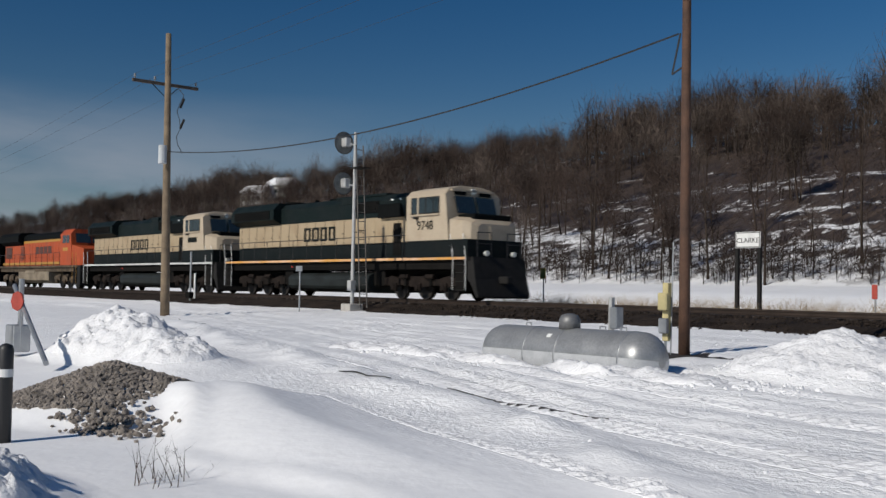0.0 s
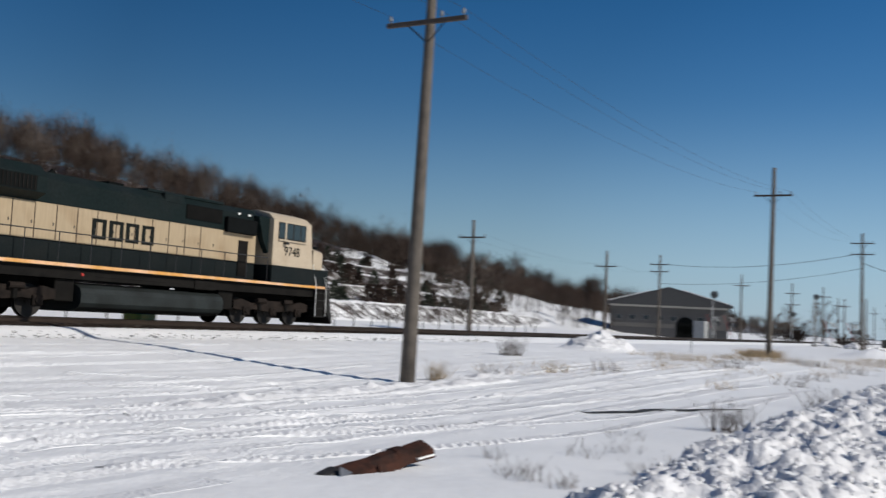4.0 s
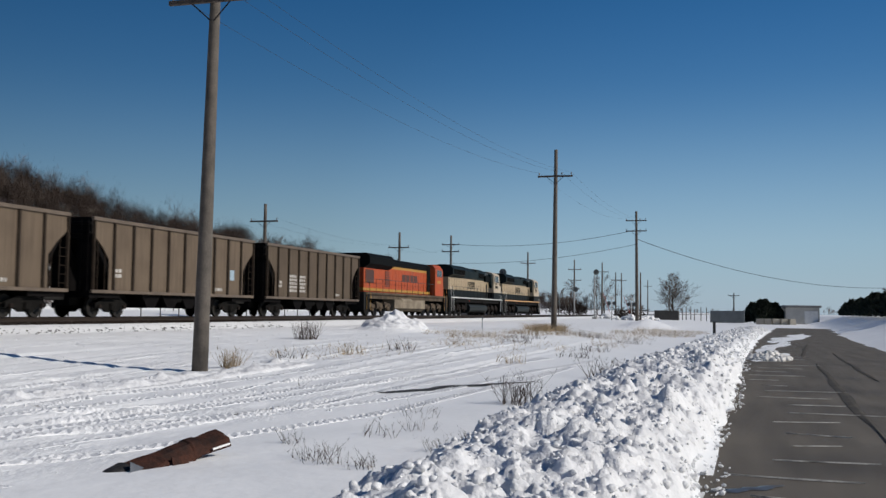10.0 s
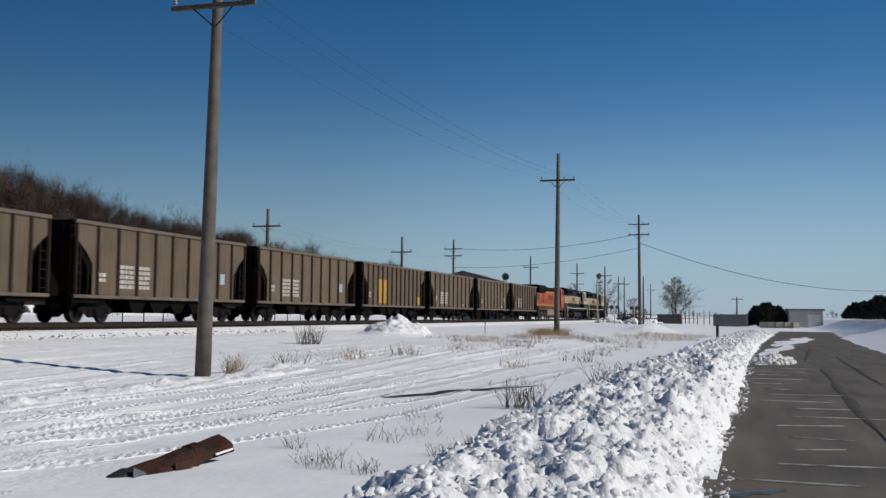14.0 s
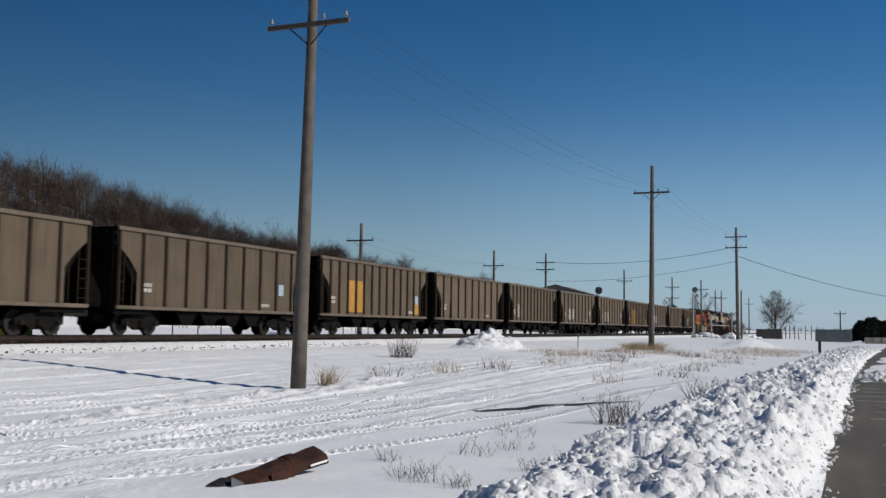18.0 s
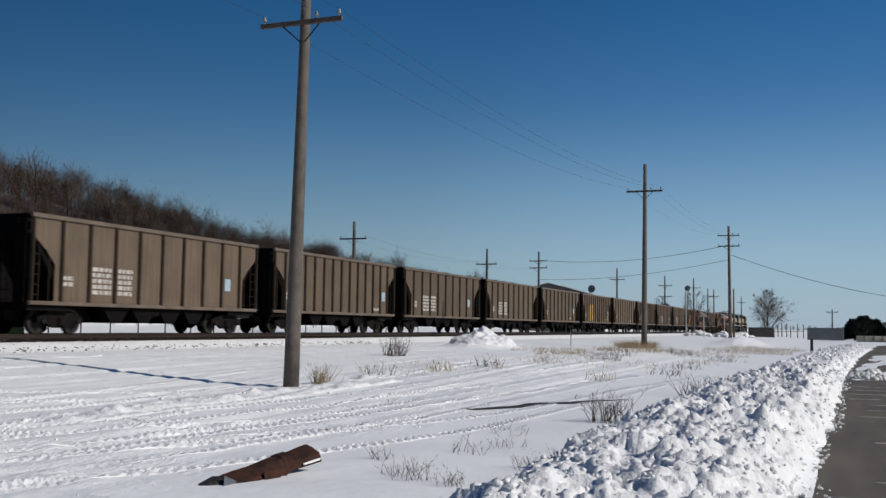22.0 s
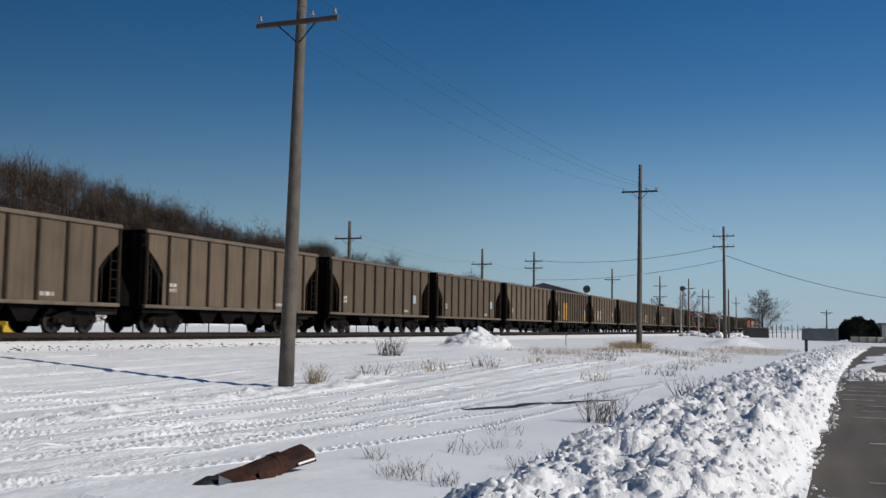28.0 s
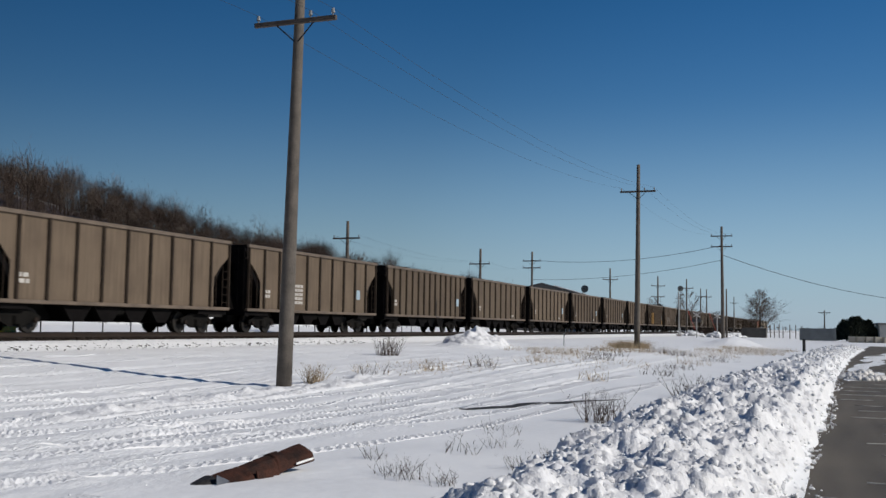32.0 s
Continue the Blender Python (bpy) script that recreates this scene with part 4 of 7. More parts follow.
    loft(bm, [[(x, a, b) for a, b in ((-1.45, 0.6), (-1.45, 1.3), (1.45, 1.3), (1.45, 0.6), (1.1, 0.35), (-1.1, 0.35))] for x in (-15.3, -7.4)])
    part("fuel_tank", bm, TANKTAN, t, "dusty tan fuel tank")
    loco_truck(t, -4.2, TRUCKGREY)
    loco_truck(t, -18.1, TRUCKGREY)
    return t


CAR_L = 16.18


CARSIDE = mat("dusty_aluminium_side", (0.118, 0.087, 0.06), 0.7, 0.0, var=0.28, scale=0.7, col2=(0.082, 0.059, 0.041), patch=0.4, rand=0.25, spec=0.25, streak=(1.2, 1.2, 0.06))
# side posts in a much darker brown than the side sheets
CARPOST = mat("dark_car_post", (0.036, 0.026, 0.019), 0.8, var=0.35, scale=1.5, col2=(0.024, 0.018, 0.014), spec=0.1)
CARTOP = mat("worn_top_chord", (0.16, 0.12, 0.088), 0.55, 0.2, var=0.2, scale=1.2)
# car ends: near-black, far darker than the sides
CAREND = mat("near_black_end", (0.008, 0.007, 0.007), 0.8, var=0.3, scale=2, spec=0.05)
COAL = mat("coal", (0.010, 0.010, 0.011), 0.6, var=0.3, scale=3, bump=1.0, bscale=12, spec=0.1)
PATCHBLUE = mat("pale_blue_panel", (0.32, 0.42, 0.5), 0.5, var=0.1, scale=3)
STENCIL = mat("white_stencil", (0.52, 0.49, 0.45), 0.6, var=0.25, scale=5)
YPANEL = mat("amber_panel", (0.44, 0.225, 0.03), 0.5, var=0.15, scale=3)


def build_car(n=11):
    """A high-sided coal hopper car, front coupler at x = 0, with n posts a side and slope sheets showing in its open ends."""
    t = empty("coal_car")
    xa, xb = -CAR_L + 0.8, -0.8
    p = (xb - xa - 0.12) / (n - 1)
    bay = 1.2
    bm = bmesh.new()
    o = [(xa + bay, 1.16), (xb - bay, 1.16), (xb - bay, 2.5), (xb - 0.75, 3.0), (xb - 0.1, 3.5), (xb, 3.6), (xb, 4.15), (xa, 4.15), (xa, 3.6), (xa + 0.1, 3.5), (xa + 0.75, 3.0), (xa + bay, 2.5)]
    for s in (-1, 1):
        prism_y(bm, o, min(s * 1.42, s * 1.47), max(s * 1.42, s * 1.47))
    body = part("side_sheet", bm, CARSIDE, t, "grey-brown dusty aluminium side")
    for s in (-1, 1):
        part("top_chord", B(xa - 0.03, xb + 0.03, min(s * 1.41, s * 1.56), max(s * 1.41, s * 1.56), 4.13, 4.29, 0.02), CARTOP, t, "pale worn top chord")
        part("side_sill", B(xa - 0.03, xb + 0.03, min(s * 1.40, s * 1.55), max(s * 1.40, s * 1.55), 1.03, 1.18, 0.02), CARTOP, t)
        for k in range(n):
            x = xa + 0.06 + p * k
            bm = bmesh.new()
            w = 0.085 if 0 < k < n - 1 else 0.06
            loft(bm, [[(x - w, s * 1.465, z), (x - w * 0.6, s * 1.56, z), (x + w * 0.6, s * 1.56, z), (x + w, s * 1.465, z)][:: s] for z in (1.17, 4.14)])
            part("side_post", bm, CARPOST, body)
    for x, sgn in ((xa, 1), (xb, -1)):
        bm = bmesh.new()
        prism_y(bm, [(x + sgn * 0.02, 3.7), (x + sgn * 0.12, 3.7), (x + sgn * (bay + 0.9), 1.2), (x + sgn * (bay + 0.5), 1.2)], -1.38, 1.38)
        part("slope_sheet", bm, CAREND, t, "near-black slope sheet")
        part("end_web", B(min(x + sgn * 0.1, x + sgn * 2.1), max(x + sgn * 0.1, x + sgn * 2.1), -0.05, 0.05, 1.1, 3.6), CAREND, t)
        # dark block added in place of the shade under the car's end
        part("end_shade_block", B(min(x, x + sgn * 2.2), max(x, x + sgn * 2.2), -1.38, 1.38, 0.84, 1.12), CAREND, t)
        for s in (-1, 1):
            bm = bmesh.new()
            cyl(bm, (x + sgn * 0.45, s * 1.43, 1.15), (x + sgn * 0.45, s * 1.43, 3.3), 0.02, n=5)
            cyl(bm, (x + sgn * 0.95, s * 1.43, 1.15), (x + sgn * 0.95, s * 1.43, 2.9), 0.02, n=5)
            for k in range(5):
                cyl(bm, (x + sgn * 0.06, s * 1.43, 1.4 + 0.36 * k), (x + sgn * 0.45, s * 1.43, 1.4 + 0.36 * k), 0.014, n=5)
            part("grab_iron", bm, CARPOST, t)
    for x, sgn in ((xa, 1), (xb, -1)):
        e = part("end_wall", B(min(x, x + sgn * 0.06), max(x, x + sgn * 0.06), -1.43, 1.43, 3.4, 4.27), CAREND, t, "near-black end wall")
        # near-black panels added to shut out daylight in the gap between cars
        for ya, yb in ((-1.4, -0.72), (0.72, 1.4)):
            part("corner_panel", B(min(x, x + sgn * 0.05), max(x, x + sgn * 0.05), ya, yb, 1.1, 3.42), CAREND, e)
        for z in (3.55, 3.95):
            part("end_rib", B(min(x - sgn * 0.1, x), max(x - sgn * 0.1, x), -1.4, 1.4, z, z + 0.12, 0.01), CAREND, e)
        bm = bmesh.new()
        for yy in (-1.36, -1.0):
            cyl(bm, (x - sgn * 0.14, yy, 1.1), (x - sgn * 0.14, yy, 4.15), 0.018, n=5)
        for k in range(8):
            z = 1.3 + k * 0.36
            cyl(bm, (x - sgn * 0.14, -1.36, z), (x - sgn * 0.14, -1.0, z), 0.014, n=5)
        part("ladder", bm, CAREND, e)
        part("coupler", B(min(x, x - sgn * 0.82), max(x, x - sgn * 0.82), -0.14, 0.14, 0.72, 1.0, 0.03), DARKIRON, t)
    gx, gy = np.meshgrid(np.linspace(xa + 0.1, xb - 0.1, 60), np.linspace(-1.40, 1.40, 14))
    edge = np.minimum(np.minimum(gx - xa, xb - gx) / 1.6, (1.42 - np.abs(gy)) / 0.9).clip(0, 1)
    gz = 4.02 + 0.42 * edge**0.7 + 0.05 * fbm(gx * 1.3, gy * 1.3, 3, 2)
    i = np.arange(gx.size).reshape(gx.shape)
    f = np.stack([i[:-1, :-1], i[:-1, 1:], i[1:, 1:], i[1:, :-1]], -1).reshape(-1, 4)
    ld = mesh_np("coal_load", np.stack([gx, gy, gz], -1).reshape(-1, 3), f, COAL, False, t)
    ld["label"] = "heaped black coal load"
    # sill set low so that the space under the car stays dark
    part("centre_sill", B(xa, xb, -0.4, 0.4, 0.5, 1.1), UNDER, t)
    bm = bmesh.new()
    for c in (-10.6, -8.9, -7.2, -5.5):
        prism_y(bm, [(c - 0.85, 1.1), (c + 0.85, 1.1), (c + 0.3, 0.42), (c - 0.3, 0.42)], -1.3, 1.3)
        part("hopper_chute", bm, CAREND, t, "black discharge chute")
        bm = bmesh.new()
    bm.free()
    part("brake_reservoir", C((-8.9, -1.1, 0.86), (-7.9, -1.1, 0.86), 0.2, n=10), UNDER, t)
    for xc in (-2.75, -CAR_L + 2.75):
        tr = part("truck", B(xc - 0.25, xc + 0.25, -1.1, 1.1, 0.5, 0.8, 0.03), UNDER, t, "two-axle freight truck")
        for s in (-1, 1):
            bm = bmesh.new()
            prism_y(bm, [(xc + a, b) for a, b in ((-1.15, 0.4), (-1.15, 0.6), (-0.5, 0.85), (0.5, 0.85), (1.15, 0.6), (1.15, 0.4), (0.75, 0.42), (0.35, 0.22), (-0.35, 0.22), (-0.75, 0.42))], min(s * 1.0, s * 1.13), max(s * 1.0, s * 1.13))
            part("side_frame", bm, UNDER, tr)
            part("spring_nest", C((xc, s * 1.12, 0.32), (xc, s * 1.12, 0.6), 0.2, n=8), UNDER, tr)
            for a in (-0.89, 0.89):
                part("bearing_cap", C((xc + a, s * 1.12, 0.46), (xc + a, s * 1.22, 0.46), 0.1, n=10), TRUCKBROWN, tr)
        for a in (-0.89, 0.89):
            wheelset(t, xc + a, 0.457)
    return t


def mark(thing, x0, x1, z0, z1, material, label, name="panel"):
    """A painted panel between the posts of the south side."""
    part(name, B(x0, x1, -1.486, -1.474, z0, z1), material, thing, label)


def stencil(thing, x0, w, z0, rows, rng):
    """Unreadable reporting marks as pale bars."""
    bm = bmesh.new()
    for r in range(rows):
        x = x0
        while x < x0 + w:
            l = rng.uniform(0.12, 0.32)
            box(bm, x, min(x + l, x0 + w), -1.486, -1.474, z0 + 0.22 * r, z0 + 0.22 * r + 0.15)
            x += l + 0.07
    tagged(part("reporting_marks", bm, STENCIL, thing, "worn white stencilled bars"), kind="stuff")


LOCO_1, LOCO_2, LOCO_3 = build_mac("9748"), build_mac(""), build_orange()
tagged(LOCO_1, "dark green and cream diesel locomotive leading the train", "locomotive", "train")
tagged(LOCO_2, "dark green and cream locomotive with silver sill stripe", "locomotive", "train")
tagged(LOCO_3, "orange and black diesel locomotive with dusty running gear", "locomotive", "train")
YELLOW_CARS = {4, 9, 15}
N_CARS = 30
CARS = []
proto = {n: build_car(n) for n in (11, 15)}
used = set()
for k in range(N_CARS):
    n = 15 if k + 1 in YELLOW_CARS or k in (6, 12, 20, 25) else 11
    CARS.append(copy_thing(proto[n], Matrix()) if n in used else proto[n])
    used.add(n)
    tagged(CARS[-1], "grey-brown coal hopper car heaped with black coal", "coal car", "train")
crng = random.Random(11)
# the bays of a car that carry paint, before any is marked: copies above stay plain
for k, c in enumerate(CARS):
    n = 15 if k + 1 in YELLOW_CARS or k in (6, 12, 20, 25) else 11
    p = (CAR_L - 1.72) / (n - 1)
    post = lambda j: -CAR_L + 0.86 + p * j
    if k + 1 in YELLOW_CARS:
        for j in (3, 4):
            mark(c, post(j) + 0.14, post(j + 1) - 0.14, 1.3, 3.1, YPANEL, "amber painted panel")
        mark(c, post(12) + 0.25, post(13) - 0.2, 1.3, 1.95, YPANEL, "small amber panel")
        c["label"] = "grey-brown coal hopper car with two amber panels, heaped with coal"
    elif crng.random() < 0.55:
        stencil(c, post(2) + 0.2, p - 0.4, 1.5, 5, crng)
        if n == 11:
            stencil(c, post(3) + 0.2, p - 0.6, 1.5, 5, crng)
    if crng.random() < 0.6:
        mark(c, post(n - 3) + 0.3, post(n - 3) + 0.75, 1.95, 2.5, PATCHBLUE, "pale blue panel")
    stencil(c, post(1) + 0.1, 0.5, 1.75, 2, crng)
    if crng.random() < 0.6:
        stencil(c, post(n - 4) + 0.2, 0.7, 1.35, 1, crng)


# ---- poles and wires ----
def gz(x, y):
    return float(ground_z(np.array([x]), np.array([y]))[0])


def spot(bearing, dist):
    """A place by its bearing from the camera, degrees east of north, and its distance."""
    return dist * math.sin(radians(bearing)), dist * math.cos(radians(bearing))


PORCELAIN = mat("grey_porcelain", (0.2, 0.21, 0.22), 0.25, var=0.1)
ARMWOOD = mat("dark_crossarm_wood", (0.1, 0.08, 0.066), 0.85, var=0.25, scale=5, bump=0.4, bscale=30)


def utility_pole(x, y, arm_z, top_z, r0, label, wood=POLEWOOD, arms=(0.0,), lean=(0, 0), arm_len=2.4, turn=0.0, gear=True, z=None):
    """A tapered wooden pole with crossarms, braces and insulators. Returns the places of its insulators."""
    z0 = gz(x, y) - 0.1 if z is None else z
    p = empty("utility_pole", pose(x, y, z0))
    h = top_z - z0
    rings = []
    for k in range(9):
        u = k / 8
        r = r0 * (1 - 0.42 * u)
        rings.append([(lean[0] * u + r * math.cos(a), lean[1] * u + r * math.sin(a), h * u) for a in [2 * math.pi * j / 12 for j in range(12)]])
    part("shaft", loft(bmesh.new(), rings), wood, p, "", True)
    places = []
    for d in arms:
        u = (arm_z - d - z0) / h
        cx, cy, cz = lean[0] * u, lean[1] * u, arm_z - d - z0
        m = pose(cx, cy, cz, 0, 0, turn)
        off = -(r0 * 0.75 + 0.06)
        arm = part("crossarm", B(off - 0.05, off + 0.05, -arm_len / 2, arm_len / 2, -0.06, 0.06, 0.008, m), ARMWOOD, p, "dark weathered wooden crossarm")
        for s in (-1, 1):
            part("brace", cyl(bmesh.new(), m @ Vector((off, s * 0.55, -0.05)), m @ Vector((off * 0.6, s * 0.05, -0.5)), 0.018, n=5), DARKIRON, arm)
        for yy in (-arm_len / 2 + 0.1, -0.45, arm_len / 2 - 0.1) if gear else (-arm_len / 2 + 0.1, arm_len / 2 - 0.1):
            bm = bmesh.new()
            cyl(bm, m @ Vector((off, yy, 0.06)), m @ Vector((off, yy, 0.14)), 0.02, n=6)
            cyl(bm, m @ Vector((off, yy, 0.13)), m @ Vector((off, yy, 0.25)), 0.055, 0.035, 8)
            part("insulator", bm, PORCELAIN, arm)
            if d == arms[0]:
                q = m @ Vector((off, yy, 0.25))
                places.append((x + q.x, y + q.y, z0 + q.z))
    tagged(p, label, "utility pole", "utility poles")
    return p, places


def wire(a, b, sag, r=0.005, name="overhead_wire", label="thin black overhead wire strung between poles"):
    a, b = Vector(a), Vector(b)
    n = 24
    pts = [a.lerp(b, k / n) - Vector((0, 0, 4 * sag * (k / n) * (1 - k / n))) for k in range(n + 1)]
    bm = bmesh.new()
    loft(bm, [[(p.x, p.y + r * math.cos(t), p.z + r * math.sin(t)) for t in (0.5, 2.6, 4.7)] for p in pts])
    return tagged(obj(name, bm, WIRE), label, "wire", "overhead wires")


P1, i1 = utility_pole(22.05, 12.85, 9.45, 11.3, 0.20, "thick weathered grey wooden pole standing in packed snow", lean=(0.33, 0.0))
P5, i5 = utility_pole(66.3, 12.0, 10.84, 12.7, 0.20, "weathered wooden pole with one crossarm in dry grass", lean=(0.5, 0))
P6, i6 = utility_pole(117.5, 11.5, 12.3, 13.4, 0.22, "tall wooden pole with two crossarms and wires", arms=(0.0, 1.2), lean=(-1.0, 0))
PW, iw = utility_pole(-36.2, 16.0, 9.42, 11.4, 0.18, "weathered wooden pole with crossarm and small transformer", wood=TANPOLE, lean=(-0.4, 0.0), arm_len=2.7)
bm = C((0.05, -0.3, 5.9), (0.05, -0.3, 6.6), 0.16, n=12)
part("transformer", bm, mat("pale_grey_enamel", (0.55, 0.57, 0.58), 0.4), PW, "pale grey transformer can")
for z, s in ((7.3, 0.32), (8.1, 0.3)):
    part("cutout", C((0.2, s, z), (0.35, s + 0.08, z + 0.35), 0.045, n=6), DARKIRON, PW)
bm = bmesh.new()
prev = Vector((0.1, 0.2, 8.9))
for k in range(1, 9):
    q = Vector((0.18 + 0.12 * math.sin(k), 0.28 + 0.12 * math.sin(k * 1.7), 8.9 - 0.32 * k))
    cyl(bm, prev, q, 0.014, n=5)
    prev = q
part("jumper_wire", bm, WIRE, PW)

PR, ir = utility_pole(-12.15, 16.15, 11.2, 12.2, 0.115, "brown creosoted pole with meter boxes beside the gas tank", wood=BROWNPOLE, arm_len=0.5, gear=False, z=0.25)
for child in [c for c in PR.children if c.name.startswith("crossarm")]:
    for g in list(child.children):
        bpy.data.objects.remove(g)
    bpy.data.objects.remove(child)
BEIGE = mat("yellowed_beige_enamel", (0.55, 0.47, 0.24), 0.5, var=0.15, scale=4)
part("meter_board", B(-0.34, -0.2, -0.26, -0.12, 0.45, 1.6, 0.01), BEIGE, PR, "yellowish meter board")
part("meter_box", B(-0.37, -0.15, -0.38, -0.26, 1.05, 1.4, 0.02), BEIGE, PR, "beige meter box")
part("meter_box", B(-0.35, -0.16, -0.38, -0.26, 0.6, 0.9, 0.02), IRON, PR, "grey disconnect box")
part("conduit", C((-0.3, -0.2, 0.0), (-0.3, -0.2, 0.7), 0.03, n=6), IRON, PR)
part("conduit", C((-0.2, -0.17, 0.0), (-0.17, -0.14, 2.4), 0.016, n=6), IRON, PR)
part("service_loop", cyl(cyl(bmesh.new(), (-0.15, 0, 6.6), (-0.35, 0, 5.8), 0.02, n=5), (-0.35, 0, 5.8), (-0.12, 0, 5.9), 0.02, n=5), WIRE, PR)
wire((-36.3, 16.0, 6.75), (-12.35, 16.15, 6.85), 0.75, 0.022, "service_cable", "thick black service cable between two poles")
for a, b in zip(iw, i1):
    wire(a, b, 0.55)
for a, b in zip(i1, i5):
    wire(a, b, 0.75)
for a, b in zip(i5, i6):
    wire(a, b, 0.9)
for k, a in enumerate(iw):
    wire(a, (-110, 15.0 + 0.9 * k, 8.2), 1.2)
xq, yq = spot(97.5, 150)
utility_pole(xq, yq, 5.3, 5.75, 0.15, "distant street pole behind the junipers", gear=False, arm_len=1.6)
wire((116.9, 11.5, 10.2), (xq, yq, 5.5), 1.6, 0.035)
P2, i2 = utility_pole(71.15, 36.0, 8.5, 9.9, 0.2, "dark line-side pole beyond the track", gear=False)
P3, i3 = utility_pole(103.6, 36.0, 8.5, 10.2, 0.2, "dark line-side pole beyond the track", gear=False)
P4, i4 = utility_pole(124.0, 36.0, 9.28, 11.4, 0.2, "dark line-side pole with two crossarms beyond the track", gear=False, arms=(0.0, -0.9))
wire((124, 36, 10.3), (117.0, 11.5, 11.3), 0.9, 0.03)
wire((124, 36, 7.8), (116.8, 11.5, 9.6), 0.7, 0.025)
for a, b in list(zip(i2, i3)) + list(zip(i3, i4)):
    wire(a, b, 0.6)
for bearing, el, two in ((78.24, 2.76, 0), (80.89, 2.42, 1), (82.46, 2.3, 0), (83.22, 1.85, 0), (83.54, 1.82, 0), (85.0, 1.5, 0), (86.2, 1.3, 0)):
    d = 7.6 / math.tan(radians(el))
    x, y = spot(bearing, d)
    utility_pole(x, y, 9.25, 11.0, 0.19, "distant dark utility pole by the railway", gear=False, arms=(0.0, 1.9) if two else (0.0,), turn=20)
x, y = spot(84.6, 150)
utility_pole(x, y, 2.0, 7.6, 0.16, "bare dark pole by the railway", gear=False)[0]
x, y = spot(89.66, 190)
utility_pole(x, y, 5.0, 5.5, 0.16, "distant street pole by the road", gear=False, arm_len=2.0)


# ---- railway furniture ----
SIGNALGREY = mat("aluminium_paint", (0.48, 0.48, 0.47), 0.5, 0.3, var=0.12, scale=3)
HOOD = mat("signal_black", (0.06, 0.063, 0.066), 0.6, var=0.15)
REDPAINT = mat("faded_red_paint", (0.42, 0.06, 0.04), 0.6, var=0.2, scale=4)


LADDER = mat("ladder_steel", (0.13, 0.12, 0.11), 0.7, 0.2, var=0.3, scale=3)
TARGET = mat("weathered_target", (0.2, 0.21, 0.2), 0.7, var=0.3, scale=3)


def hoop(x, y, z, r, w):
    """A rolled rim in the plane across x."""
    bm = bmesh.new()
    ring = [(x, y + r * math.cos(k * math.tau / 28), z + r * math.sin(k * math.tau / 28)) for k in range(28)]
    for k in range(28):
        cyl(bm, ring[k - 1], ring[k], w, n=5)
    return bm


def signal(x, y, heads, top, label, ladder=True, face=1, disc=0.42, z=None):
    z0 = gz(x, y) - 0.05 if z is None else z
    s = empty("railway_signal", pose(x, y, z0))
    part("foundation", B(-0.35, 0.35, -0.35, 0.35, 0, 0.35, 0.03), mat("concrete", (0.4, 0.38, 0.35), 0.9, var=0.15, scale=4), s)
    part("mast", C((0, 0, 0.3), (0, 0, top - z0), 0.085, 0.07, 12), SIGNALGREY, s, "silver painted mast")
    part("junction_case", B(-0.14, 0.14, -0.2, 0.1, 0.9, 1.35, 0.03), SIGNALGREY, s)
    for hz in heads:
        h = hz - z0
        hd = part("target", C((-face * 0.42, -0.3, h), (-face * 0.46, -0.3, h), disc, n=32), TARGET, s, "round weathered grey signal target")
        part("rim", hoop(-face * 0.43, -0.3, h, disc, 0.022), HOOD, hd, "dark rolled rim")
        part("lamp_case", B(-0.45, -0.1, -0.44, -0.14, h - 0.2, h + 0.2, 0.04), SIGNALGREY, hd, "silver lamp case")
        part("hood", C((-face * 0.46, -0.3, h + 0.05), (-face * 0.78, -0.3, h - 0.0), 0.12, 0.13, 12), HOOD, hd)
        part("bracket", C((0, 0, h - 0.1), (-0.2, -0.3, h - 0.05), 0.04, n=6), SIGNALGREY, hd)
    if ladder:
        top_l = top - z0 - 0.6
        bm = bmesh.new()
        for yy in (-0.18, 0.18):
            cyl(bm, (0.85, yy, 0.2), (0.32, yy, top_l), 0.03, n=5)
        lad = part("ladder", bm, LADDER, s, "weathered steel ladder")
        for k in range(18):
            u = (k + 0.5) / 18
            xx = 0.85 + (0.32 - 0.85) * u
            part("rung", C((xx, -0.18, 0.2 + (top_l - 0.2) * u), (xx, 0.18, 0.2 + (top_l - 0.2) * u), 0.018, n=4), LADDER, lad)
        part("platform", B(0.05, 0.75, -0.35, 0.35, top_l - 1.0, top_l - 0.96), DARKIRON, s)
        for zz in (2.0, 3.4, top_l - 1.9):
            part("stay", C((0, 0, zz), (0.6, 0, zz), 0.02, n=5), DARKIRON, s)
    return tagged(s, label, "railway signal", "railway signals")


signal(-35.3, 24.0, (7.85, 6.1), 8.3, "silver two-headed railway signal mast with ladder beside the track", disc=0.47)
sx, sy = spot(76.73, 136)
signal(sx, sy, (6.9,), 7.0, "distant silver signal mast with a round target", disc=0.48)
sx, sy = spot(82.04, 160)
signal(sx, sy, (8.0,), 8.1, "distant silver signal mast with a round target", disc=0.42)
sx, sy = spot(80.89, 176)
signal(sx, sy, (5.6,), 5.8, "distant signal with paired lamps at a crossing", ladder=False, disc=0.42)


